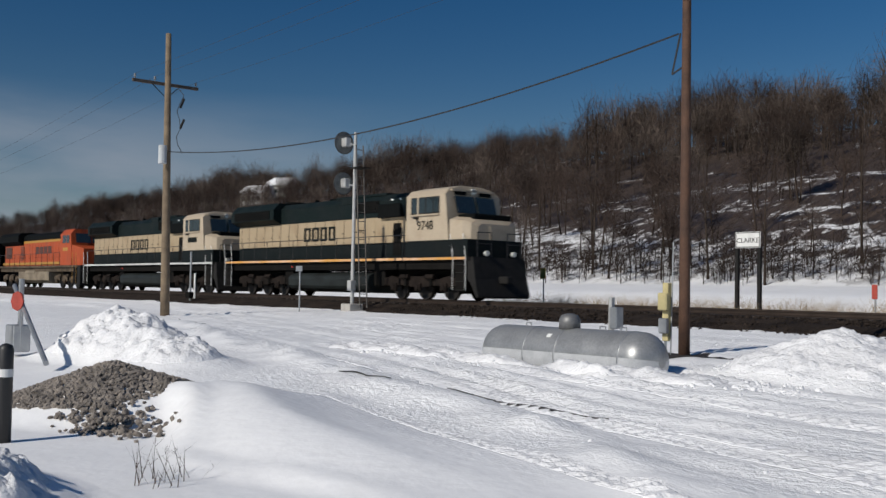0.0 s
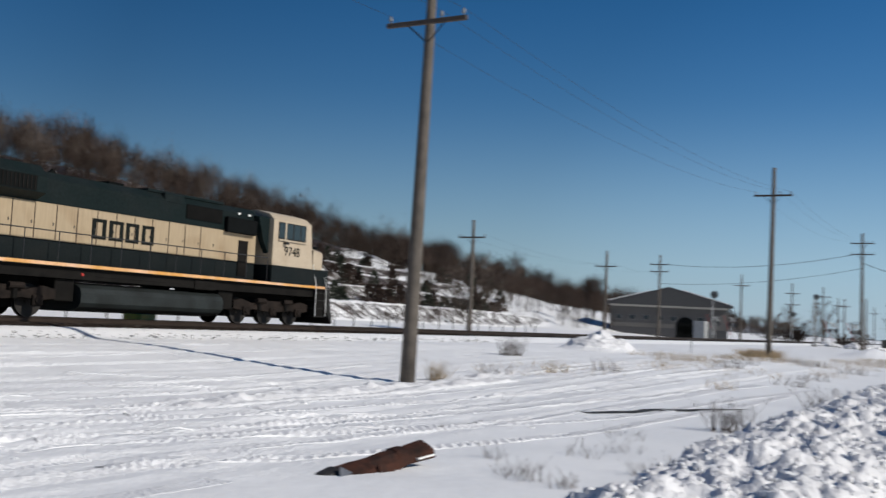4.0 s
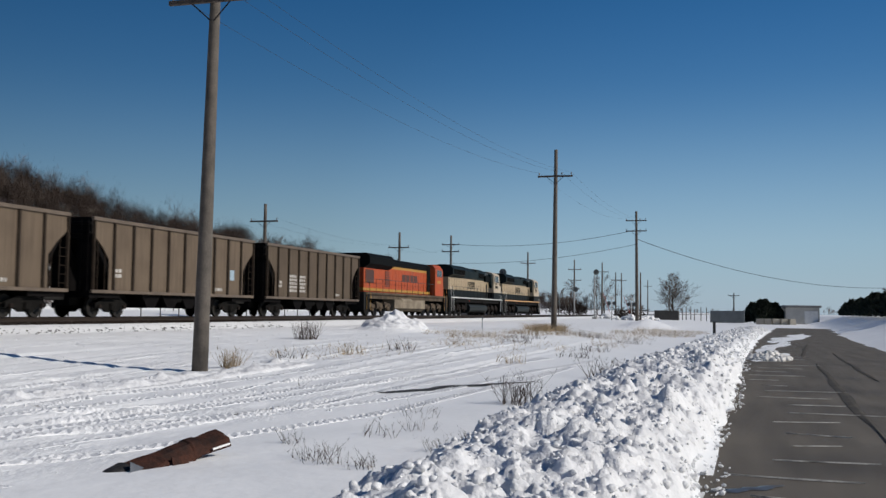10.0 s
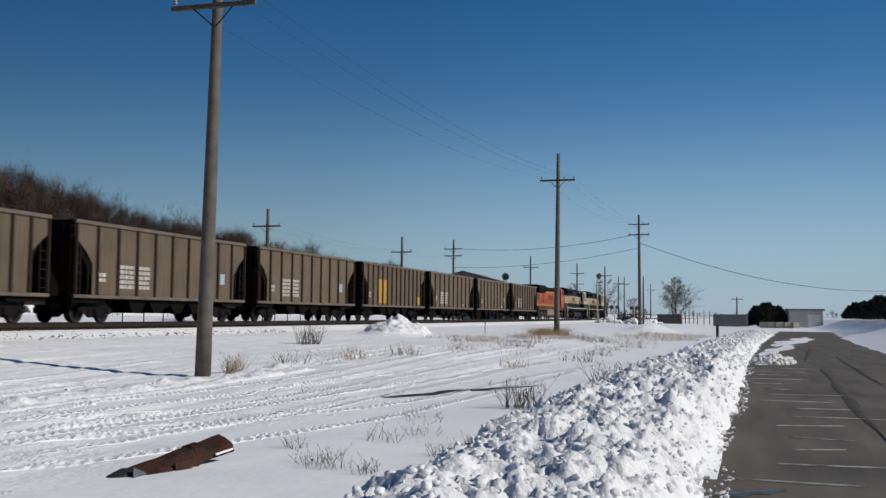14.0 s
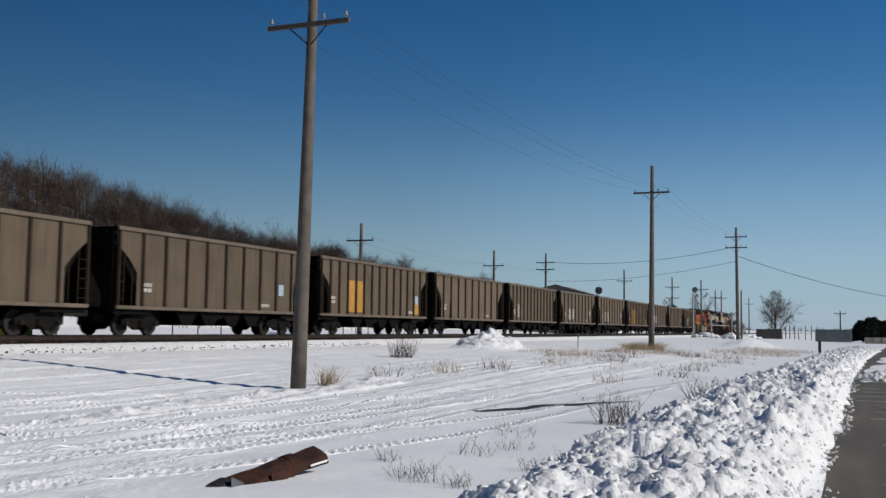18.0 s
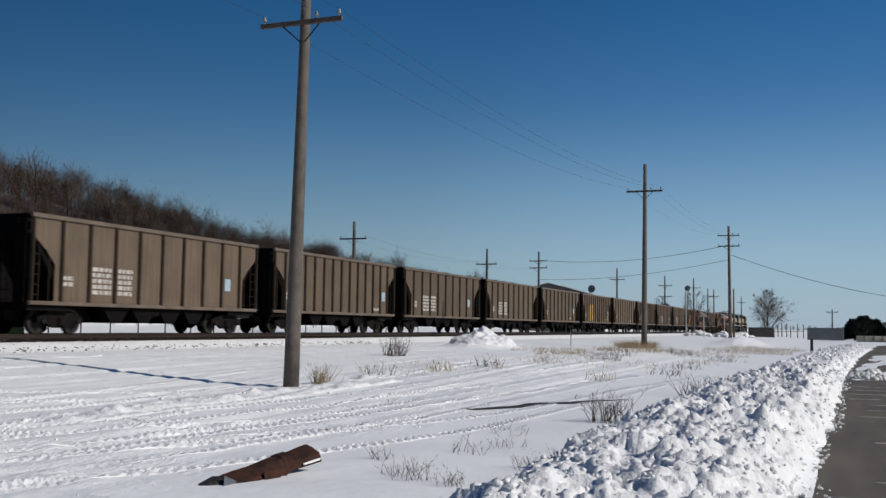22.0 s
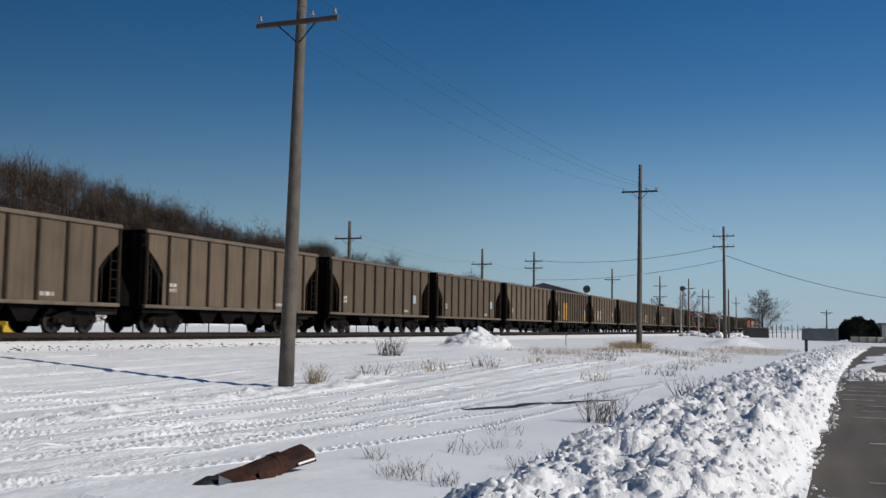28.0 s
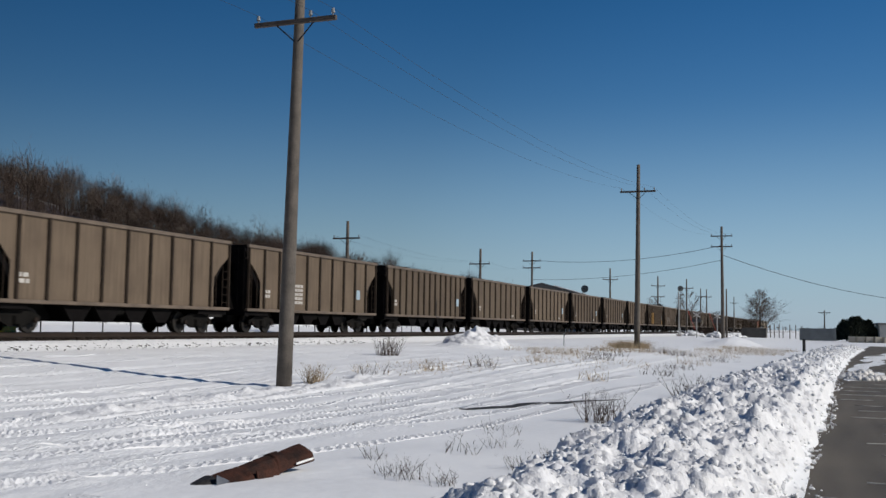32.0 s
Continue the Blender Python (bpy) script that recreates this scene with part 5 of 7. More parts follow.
def station_sign():
    s = empty("station_sign", pose(-21.6, 32.5, 0.55))
    for x in (-0.5, 0.46):
        part("post", B(x - 0.07, x + 0.07, 0.03, 0.17, 0, 3.5 if x < 0 else 2.9, 0.01), DARKIRON, s, "black timber post")
    board = part("board", B(-0.52, 0.56, -0.01, 0.025, 2.84, 3.44, 0.008), WHITE, s, "white board with black border")
    for x0, x1, z0, z1 in ((-0.5, 0.54, 3.395, 3.42), (-0.5, 0.54, 2.86, 2.885), (-0.5, -0.475, 2.885, 3.395), (0.515, 0.54, 2.885, 3.395)):
        part("border", B(x0, x1, -0.016, -0.01, z0, z1), BLACK, board)
    text_part("lettering", "CLARKE", 0.27, Matrix.Translation((0.02, -0.012, 3.03)) @ SOUTH, BLACK, board, "black capital letters")
    return tagged(s, "white station name board on two black posts behind the track", "station sign")


station_sign()


def post_sign(x, y, h, w, sh, material, label, name="trackside_sign", round_=False):
    z0 = gz(x, y) - 0.05
    s = empty(name, pose(x, y, z0))
    part("post", C((0, 0, 0), (0, 0, h), 0.035, n=8), IRON, s)
    if round_:
        part("plate", C((0, -0.04, h - 0.1), (0, -0.07, h - 0.1), w, n=18), material, s)
    else:
        part("plate", B(-w / 2, w / 2, -0.06, -0.04, h - sh, h, 0.004), material, s)
    return tagged(s, label, "sign")


post_sign(-35.8, 21.7, 1.95, 0.5, 0.22, IRON, "small grey plate on a thin steel post by the track")
post_sign(-16.9, 33.0, 1.45, 0.2, 0.5, REDPAINT, "small red marker plate on a post")
post_sign(-33.0, 33.2, 2.1, 0.35, 0.5, mat("marker_yellow", (0.5, 0.33, 0.05), 0.6), "small yellow marker on a post")
post_sign(65.3, 16.7, 0.9, 0.06, 0.2, DARKIRON, "short dark marker stake in the snow")


def track_box():
    s = empty("trackside_equipment", pose(-51.9, 24.4, gz(-51.9, 24.4)))
    part("post", C((0, 0, 0), (0, 0, 2.8), 0.06, n=8), IRON, s)
    part("case", B(-0.25, 0.25, -0.2, 0.2, 0.2, 0.55, 0.03), UNDER, s)
    part("post", C((0.55, 0, 0.2), (0.55, 0, 1.6), 0.06, n=8), WHITE, s)
    return tagged(s, "slim steel posts and low box beside the ballast", "railway equipment")


track_box()


# ---- gas tank ----
def gas_tank():
    t = empty("propane_tank", pose(-12.16, 12.9, -0.05, 0, 0, 1.5))
    r, zc, half = 0.475, 0.58, 2.0
    steel = mat("weathered_silver_tank", (0.33, 0.335, 0.335), 0.4, 0.45, var=0.15, scale=2.2, col2=(0.25, 0.255, 0.255), patch=0.4)
    prof = [(-half + 0.42 * (1 - math.cos(a)), r * math.sin(a)) for a in [k * math.pi / 16 for k in range(1, 9)]]
    prof = prof + [(-x, q) for x, q in prof[::-1]]
    bm = lathe_x(bmesh.new(), prof, (0, 0, zc), 32)
    part("shell", bm, steel, t, "weathered silver steel shell", True)
    frost = loft(bmesh.new(), [[(x, (q + 0.004) * math.cos(a), zc + (q + 0.004) * math.sin(a)) for a in [math.pi - 0.12 + (math.pi + 0.24) * k / 16 for k in range(17)]] for x, q in prof], False)
    part("frost", frost, mat("hoar_frost", (0.5, 0.51, 0.52), 0.6, var=0.15, scale=4.0, col2=(0.4, 0.41, 0.42), patch=0.4), t, "pale frost up to the liquid level", True)
    for x in (-0.7, 0.05, 1.45):
        bm = lathe_x(bmesh.new(), [(x - 0.012, r), (x - 0.012, r + 0.006), (x + 0.012, r + 0.006), (x + 0.012, r)], (0, 0, zc), 32)
        part("weld_seam", bm, IRON, t, "", True)
    bm = loft(bmesh.new(), [[(q * math.cos(k * math.pi / 8), q * math.sin(k * math.pi / 8), zc + r - 0.02 + h) for k in range(16)] for q, h in ((0.19, 0), (0.19, 0.16), (0.15, 0.24), (0.05, 0.27))])
    part("dome_cap", bm, mat("dark_grey_cap", (0.2, 0.2, 0.2), 0.5, 0.4), t, "dark domed valve cover", True)
    for x in (-1.0, 0.75, 1.2):
        bm = bmesh.new()
        cyl(bm, (x - 0.06, 0, zc + r - 0.01), (x - 0.06, 0, zc + r + 0.05), 0.012, n=5)
        cyl(bm, (x + 0.06, 0, zc + r - 0.01), (x + 0.06, 0, zc + r + 0.05), 0.012, n=5)
        cyl(bm, (x - 0.06, 0, zc + r + 0.05), (x + 0.06, 0, zc + r + 0.05), 0.012, n=5)
        part("lifting_lug", bm, IRON, t)
    part("data_plate", B(-0.12, -0.02, -0.002, 0.002, -0.04, 0.04, 0, pose(-0.1, -r * 0.72, zc + r * 0.71, -45)), WHITE, t)
    for x in (-1.25, 1.25):
        part("saddle", B(x - 0.12, x + 0.12, -0.36, 0.36, 0.0, zc - r + 0.12), UNDER, t)
    return tagged(t, "silver steel propane tank half sunk behind a snow berm", "propane tank")


gas_tank()
ptb = empty("utility_pedestal", pose(-12.3, 14.2, 0.25))
part("post", B(-0.07, 0.01, -0.05, 0.05, 0.0, 1.3, 0.01), SIGNALGREY, ptb)
part("box", B(0.02, 0.2, -0.13, 0.08, 0.72, 1.12, 0.02), IRON, ptb, "grey steel regulator box")
tagged(ptb, "grey steel box on a post behind the gas tank", "utility box")


# ---- white storage tanks, shed ----
def storage_tank(x0, x1, vent, label):
    t = empty("storage_tank", pose(x0, 48.0, 0.0))
    r, zc, L = 1.22, 2.62, x1 - x0
    prof = [(0.9 * (1 - math.cos(a)), r * math.sin(a)) for a in [k * math.pi / 14 for k in range(1, 8)]]
    prof = prof + [(L - x, q) for x, q in prof[::-1]]
    part("shell", lathe_x(bmesh.new(), prof, (0, 0, zc), 28), mat("white_tank_paint", (0.8, 0.81, 0.8), 0.4, var=0.06, scale=0.8), t, "", True)
    for x in (3.0, L - 3.0):
        part("saddle", B(x - 0.3, x + 0.3, -0.6, 0.8, 0.6, zc - 0.9, 0.02), mat("saddle_concrete", (0.42, 0.4, 0.37), 0.9), t, "concrete saddle")
    for k in range(3):
        part("vent_pipe", C((vent + 0.44 * k, 0, zc + r - 0.1), (vent + 0.44 * k, 0, zc + r + 2.8), 0.042, n=8), WHITE, t, "white vent pipe")
    return tagged(t, label, "storage tank", "storage tanks")


storage_tank(-12.8, 6.5, 2.3, "long white horizontal storage tank with vent pipes beyond the track")
storage_tank(8.4, 26.8, 1.1, "long white horizontal storage tank beyond the track")


def shed():
    s = empty("equipment_shed", pose(0.5, 35.0, 0.62))
    tan = mat("tan_siding", (0.30, 0.26, 0.20), 0.75, var=0.1, scale=1.5)
    b = part("walls", B(-1.37, 1.4, -1.3, 1.3, 1.75, 4.2, 0.02), tan, s, "tan metal siding")
    for k in range(14):
        part("batten", B(-1.35 + k * 0.2, -1.32 + k * 0.2, -1.315, -1.3, 1.78, 4.18), tan, b)
    part("roof", B(-1.55, 1.58, -1.5, 1.5, 4.2, 4.34, 0.02), TRUCKGREY, s, "flat grey roof")
    part("deck", B(-2.7, 1.6, -1.5, 1.5, 1.6, 1.75, 0.01), DARKIRON, s, "dark steel deck")
    part("white_beam", B(-1.3, 1.5, -1.53, -1.5, 1.62, 1.72), WHITE, s)
    for x in (-2.6, -1.2, 0.2, 1.5):
        for y in (-1.35, 1.35):
            part("leg", B(x - 0.06, x + 0.06, y - 0.06, y + 0.06, -0.1, 1.6), DARKIRON, s)
    part("cross_brace", C((0.2, -1.35, 0.1), (1.5, -1.35, 1.5), 0.03, n=5), DARKIRON, s)
    part("cross_brace", C((0.2, -1.35, 1.5), (1.5, -1.35, 0.1), 0.03, n=5), DARKIRON, s)
    for y in (-1.45, -0.6):
        part("stair_stringer", cyl(bmesh.new(), (-4.6, y, 0.0), (-2.7, y, 1.68), 0.07, n=6), DARKIRON, s)
        part("stair_rail", cyl(bmesh.new(), (-4.6, y, 0.95), (-2.7, y, 2.65), 0.03, n=6), DARKIRON, s)
    for k in range(8):
        u = (k + 0.5) / 8
        part("tread", B(-4.6 + 1.9 * u - 0.13, -4.6 + 1.9 * u + 0.13, -1.45, -0.6, 1.68 * u - 0.02, 1.68 * u + 0.02), DARKIRON, s)
    for x in (-2.7, -2.05, -1.4):
        part("deck_post", C((x, -1.45, 1.7), (x, -1.45, 2.7), 0.03, n=5), DARKIRON, s)
    for z in (2.2, 2.7):
        part("deck_rail", C((-2.7, -1.45, z), (-1.4, -1.45, z), 0.028, n=5), DARKIRON, s)
    return tagged(s, "tan metal shed on a raised steel platform with stairs", "shed")


shed()

# ---- things by the camera's west side ----
def bollard():
    b = empty("bollard", pose(-10.75, 3.05, gz(-10.75, 3.05) - 0.05))
    bm = loft(bmesh.new(), [[(q * math.cos(k * math.pi / 9), q * math.sin(k * math.pi / 9), z) for k in range(18)] for q, z in ((0.075, 0), (0.075, 1.0), (0.06, 1.04), (0.02, 1.06))])
    part("post", bm, mat("black_rubber", (0.02, 0.02, 0.021), 0.5), b, "black post", True)
    part("reflective_band", C((0, 0, 0.72), (0, 0, 0.80), 0.079, n=18), WHITE, b, "white reflective band")
    return tagged(b, "black marker bollard with a white band in the snow", "bollard")


bollard()


def gate():
    g = empty("barrier_gate", pose(-21.3, 6.3, 0.2))
    part("post", C((0, 0, 0), (0, 0, 1.5), 0.055, n=8), IRON, g)
    part("arm", cyl(bmesh.new(), (-1.0, 0.15, 1.35), (3.4, -0.55, 0.02), 0.05, n=8), IRON, g, "slanting grey steel bar")
    part("stop_plate", C((0.35, -0.16, 1.05), (0.36, -0.19, 1.05), 0.2, n=8), REDPAINT, g, "faded red octagonal plate")
    part("box", B(-0.5, 0.05, -0.15, 0.2, 0.0, 0.55, 0.02), IRON, g)
    part("yellow_post", C((0.0, -0.5, 0.0), (0.0, -0.5, 0.95), 0.045, n=8), mat("gate_yellow", (0.6, 0.42, 0.05), 0.5), g)
    return tagged(g, "grey steel barrier bar with a red octagonal plate", "barrier gate")


gate()


# ---- stones, clods ----
def cell_lumps(x, y, size, seed):
    """Height of broken, tilted lumps of about one size on a jittered grid."""
    u, v = x / size, y / size
    iu, iv = np.floor(u), np.floor(v)
    best, out = np.full(np.shape(u), 9.0), np.zeros(np.shape(u))

    def h(a, b, k):
        w = np.sin(a * 127.1 + b * 311.7 + (seed + k) * 74.7) * 43758.5453
        return w - np.floor(w)

    for du in (-1, 0, 1):
        for dv in (-1, 0, 1):
            a, b = iu + du, iv + dv
            ru, rv = u - a - h(a, b, 1), v - b - h(a, b, 2)
            d = ru * ru + rv * rv
            top = (0.2 + 0.8 * h(a, b, 3)) * np.clip(1.9 * (1 - d / 0.8), 0, 1) ** 0.7 + 1.2 * (h(a, b, 4) - 0.5) * ru + 1.2 * (h(a, b, 5) - 0.5) * rv
            out = np.where(d < best, top, out)
            best = np.minimum(best, d)
    return size * out


def clod_relief(x, y):
    wx, wy = x + 0.03 * vnoise(x * 9, y * 9, 71), y + 0.03 * vnoise(x * 9, y * 9, 72)
    big = 0.22 * cell_lumps(wx, wy, 0.24, 3) * (0.3 + 0.7 * sstep(-0.3, 0.4, vnoise(x * 1.3, y * 1.3, 5)))
    return big + 0.42 * cell_lumps(wx, wy, 0.13, 13) + 0.5 * cell_lumps(wx, wy, 0.066, 23) + 0.005 * vnoise(x * 40, y * 40, 9)


def heap_skin(cx, cy, rx, ry, step, scale, foot, label):
    """Rough clods over a ploughed heap or berm."""
    gx, gy = np.meshgrid(np.arange(cx - rx, cx + rx, step), np.arange(cy - ry, cy + ry, step))
    g = ground_z(gx, gy)
    edge = np.clip(6 * (1 - np.maximum(np.abs(gx - cx) / rx, np.abs(gy - cy) / ry)), 0, 1)
    over = np.clip((g - base_z(gx, gy) - foot) / 0.1, 0, 1) * edge
    z = g + over * (scale * clod_relief(gx / scale, gy / scale)) - 0.04 * (1 - over)
    i = np.arange(gx.size).reshape(gx.shape)
    f = np.stack([i[:-1, :-1], i[:-1, 1:], i[1:, 1:], i[1:, :-1]], -1).reshape(-1, 4)
    tagged(mesh_np("snow_heap", np.stack([gx, gy, z], -1).reshape(-1, 3), f, SNOW_CLOD, True), label, "snow heap", kind="stuff")


def bank_skin():
    """The ploughed bank's rough skin of frozen clods."""
    xs = 3.3 * np.exp(np.arange(0, 2.25, 0.0042))
    ys = np.arange(0.3, 4.05, 0.026)
    gx, gy = np.meshgrid(xs, ys)
    gy = gy + edge_y(gx)
    over = np.clip(bank_h(gx, gy) / 0.16, 0, 1)
    z = ground_z(gx, gy) + over * clod_relief(gx, gy) - 0.05 * (1 - over)
    i = np.arange(gx.size).reshape(gx.shape)
    f = np.stack([i[:-1, :-1], i[:-1, 1:], i[1:, 1:], i[1:, :-1]], -1).reshape(-1, 4)
    tagged(mesh_np("snow_bank", np.stack([gx, gy, z], -1).reshape(-1, 3), f, SNOW_CLOD, True), "ploughed bank of frozen snow clods along the road", "snow bank", kind="stuff")


bank_skin()
heap_skin(-19.0, 7.9, 4.2, 2.0, 0.045, 1.7, 0.12, "heap of ploughed snow thrown up in rough clods")
heap_skin(-8.1, 14.5, 2.5, 2.4, 0.045, 0.8, 0.1, "smooth cone of fine ploughed snow beside the pole")
heap_skin(-8.3, 1.7, 2.1, 1.3, 0.03, 1.6, 0.08, "low heap of ploughed snow clods by the road")
heap_skin(53.0, 18.6, 3.4, 2.4, 0.08, 1.6, 0.15, "heap of ploughed snow clods beside the track")
heap_skin(-13.2, 12.1, 5.5, 0.55, 0.04, 0.6, -0.1, "low berm of ploughed snow before the tank")
heap_skin(19.0, 11.9, 7.0, 0.8, 0.05, 0.6, -0.1, "rough low berm of ploughed snow by the pole")


def scatter_clods():
    rng = np.random.default_rng(5)
    n = 7500
    x = 3.6 + (rng.random(n) ** 1.9) * 95
    y = 0.45 + rng.random(n) * 3.5 + edge_y(x)
    s = 0.012 + 0.034 * rng.random(n) ** 2.2
    s = s * np.where(x > 25, 2.2, 1.0)
    keep = bank_h(x, y) > 0.1
    x, y, s = x[keep], y[keep], s[keep]
    lift = np.where(x < 30, clod_relief(x, y), 0.0)
    pl = np.stack([x, y, ground_z(x, y) + lift + 0.3 * s], -1)
    tagged(lumps("snow_clods", pl, s, SNOW_CLOD, 1, 7, 0.8, True, None, 0.26), "broken clods of ploughed snow heaped along the road", "snow clods", kind="stuff")
    n = 500
    x, y = -10.4 + 4.3 * rng.random(n), 0.6 + 2.3 * rng.random(n)
    s = 0.012 + 0.04 * rng.random(n) ** 2
    keep = ground_z(x, y) > 0.12
    x, y, s = x[keep], y[keep], s[keep]
    pl = np.stack([x, y, ground_z(x, y) + 0.15 * s], -1)
    tagged(lumps("snow_clods", pl, s, SNOW_CLOD, 2, 16, 0.8, True, None, 0.15), "broken clods of ploughed snow in a heap", "snow clods", kind="stuff")
    n = 700
    x, y = -22.6 + 7.6 * rng.random(n), 6.1 + 3.6 * rng.random(n)
    s = 0.016 + 0.05 * rng.random(n) ** 3
    keep = ground_z(x, y) - base_z(x, y) > 0.25
    x, y, s = x[keep], y[keep], s[keep]
    tagged(lumps("snow_clods", np.stack([x, y, ground_z(x, y) + 0.1 * s], -1), s, SNOW_CLOD, 1, 17, 0.8, True, None, 0.24), "broken clods of ploughed snow on a heap", "snow clods", kind="stuff")
    n = 250
    x, y = 48.5 + 8.5 * rng.random(n), 16 + 5 * rng.random(n)
    s = 0.04 + 0.09 * rng.random(n) ** 2
    keep = ground_z(x, y) - base_z(x, y) > 0.2
    x, y, s = x[keep], y[keep], s[keep]
    tagged(lumps("snow_clods", np.stack([x, y, ground_z(x, y) + 0.1 * s], -1), s, SNOW_CLOD, 1, 18), "broken clods of ploughed snow on a heap", "snow clods", kind="stuff")
    n = 350
    r, a = np.sqrt(rng.random(n)), 6.28 * rng.random(n)
    x, y = -8.1 + 2.2 * r * np.cos(a), 14.5 + 2.1 * r * np.sin(a)
    s = 0.014 + 0.032 * rng.random(n) ** 2.2
    tagged(lumps("snow_clods", np.stack([x, y, ground_z(x, y) + 0.05 * s], -1), s, SNOW_CLOD, 1, 24), "broken clods of ploughed snow on a heap", "snow clods", kind="stuff")
    n = 1900
    x = 3.6 + 44 * rng.random(n) ** 1.7
    y = 0.62 - 0.4 * rng.random(n) ** 2.2 + 0.12 * vnoise(x * 1.1, x * 0 + 2, 6) + edge_y(x)
    s = 0.01 + 0.035 * rng.random(n) ** 2.2
    tagged(lumps("snow_clods", np.stack([x, y, np.maximum(ground_z(x, y), 0) + 0.01], -1), s, SNOW_CLOD, 1, 25, 0.7, False, None, 0.26), "snow clods fallen along the road's edge", "snow clods", kind="stuff")
    # edges of the lane and the ruts
    n = 1500
    x = -16 + 60 * rng.random(n)
    yc = np.array([r[0] for r in RUTS])[rng.integers(0, len(RUTS), n)]
    y = yc + rng.choice([-1.35, -0.5, 0.5, 1.35], n) + 0.16 * rng.standard_normal(n)
    s = 0.008 + 0.022 * rng.random(n) ** 3
    keep = y > lane_low(x)
    x, y, s = x[keep], y[keep], s[keep]
    tagged(lumps("snow_crumbs", np.stack([x, y, ground_z(x, y) + 0.2 * s], -1), s, SNOW_CLOD, 1, 19), "crumbs of packed snow along the tyre tracks", "snow crumbs", kind="stuff")
    n = 500
    x = 12.5 + 13 * rng.random(n)
    y = 11.9 + 0.25 * np.sin(x * 0.8) + 0.4 * rng.standard_normal(n)
    s = 0.012 + 0.05 * rng.random(n) ** 3.5
    tagged(lumps("snow_clods", np.stack([x, y, ground_z(x, y) + 0.2 * s], -1), s, SNOW_CLOD, 1, 29, 0.8, True, None, 0.26), "clods of ploughed snow in a low berm by the pole", "snow clods", kind="stuff")
    n = 500
    x = -17 + 10 * rng.random(n)
    y = 12.1 + 0.32 * rng.standard_normal(n)
    s = 0.012 + 0.04 * rng.random(n) ** 2.5
    tagged(lumps("snow_clods", np.stack([x, y, ground_z(x, y) + 0.2 * s], -1), s, SNOW_CLOD, 1, 23), "clods of ploughed snow in a berm before the tank", "snow clods", kind="stuff")


scatter_clods()


def slush_heap():
    rng = np.random.default_rng(31)
    n = 260
    r, a = np.sqrt(rng.random(n)), rng.random(n) * 6.28
    x, y = 38.9 + 1.8 * r * np.cos(a), -1.0 + 0.75 * r * np.sin(a)
    s = 0.06 + 0.10 * rng.random(n) ** 1.5
    pl = np.stack([x, y, 0.22 * (1 - r) + 0.02], -1)
    dirty = mat("dirty_slush", (0.78, 0.76, 0.73), 0.6, var=0.15, scale=3, bump=0.4, bscale=20)
    tagged(lumps("slush_heap", pl, s, dirty, 1, 33), "dirty slush pushed out onto the road where a lane crosses", "slush", kind="stuff")


slush_heap()


# ---- tyre tracks ----
def tyre_track(pts, seed, gauge=1.75, width=0.3):
    """Two pressed wheel prints along a smooth line: lug bars between low squeezed-up rims."""
    p = np.array(pts, float)
    seg = np.r_[0, np.cumsum(np.hypot(*np.diff(p, axis=0).T))]
    step = 0.06
    k = np.ones(81) / 81
    xy = np.stack([np.interp(np.arange(-3, seg[-1] + 3, step), seg, p[:, i]) for i in (0, 1)], 1)
    xy = np.stack([np.convolve(xy[:, i], k, "same") for i in (0, 1)], 1)[45:-45]
    d = np.gradient(xy, axis=0)
    d = d / np.linalg.norm(d, axis=1, keepdims=True)
    nrm = np.stack([-d[:, 1], d[:, 0]], 1)
    along = np.arange(len(xy)) * step
    cols = np.array([-1.0, -0.82, -0.66, -0.5, -0.25, 0.0, 0.25, 0.5, 0.66, 0.82, 1.0])
    holder = None
    for wheel in (-gauge / 2, gauge / 2):
        off = wheel + 0.06 * vnoise(along / 3, along * 0 + seed, 5)
        mid = xy + nrm * off[:, None]
        g = mid[:, None, :] + nrm[:, None, :] * (cols * width * 0.75)[None, :, None]
        c, a = cols[None, :], along[:, None]
        lug = np.where(np.sin(2 * np.pi * (a / 0.19 + 0.5 * np.abs(c) + 0.25 * (c > 0))) > 0.1, 1.0, 0.0) * (np.abs(c) < 0.6)
        rim = np.exp(-(((np.abs(c) - 0.78) / 0.12) ** 2))
        fade = np.clip(0.55 + 0.9 * vnoise(a * 0.11 + 0 * c, 0 * a + 0 * c + seed * 3.7 + wheel, 3), 0, 1)
        h = 0.002 + (0.021 * lug + 0.022 * rim * np.clip(0.1 + vnoise(a * 2.3 + 0 * c, c * 2 + 0 * a + seed, 8), 0, 1)) * fade - 0.06 * (np.abs(c) > 0.8)
        h = h - 0.03 * (1 - sstep(0.02, 0.2, fade))
        z = ground_z(g[..., 0], g[..., 1]) + h
        v = np.concatenate([g, z[..., None]], -1).reshape(-1, 3)
        n, m = g.shape[:2]
        i = np.arange(n * m).reshape(n, m)
        f = np.stack([i[:-1, :-1], i[1:, :-1], i[1:, 1:], i[:-1, 1:]], -1).reshape(-1, 4)
        ob = mesh_np("tyre_track" if holder is None else "wheel_print", v, f, SNOW_CLOD, False, holder)
        holder = holder or tagged(ob, "tyre tread prints pressed into packed snow", "tyre track", "tyre tracks", kind="stuff")


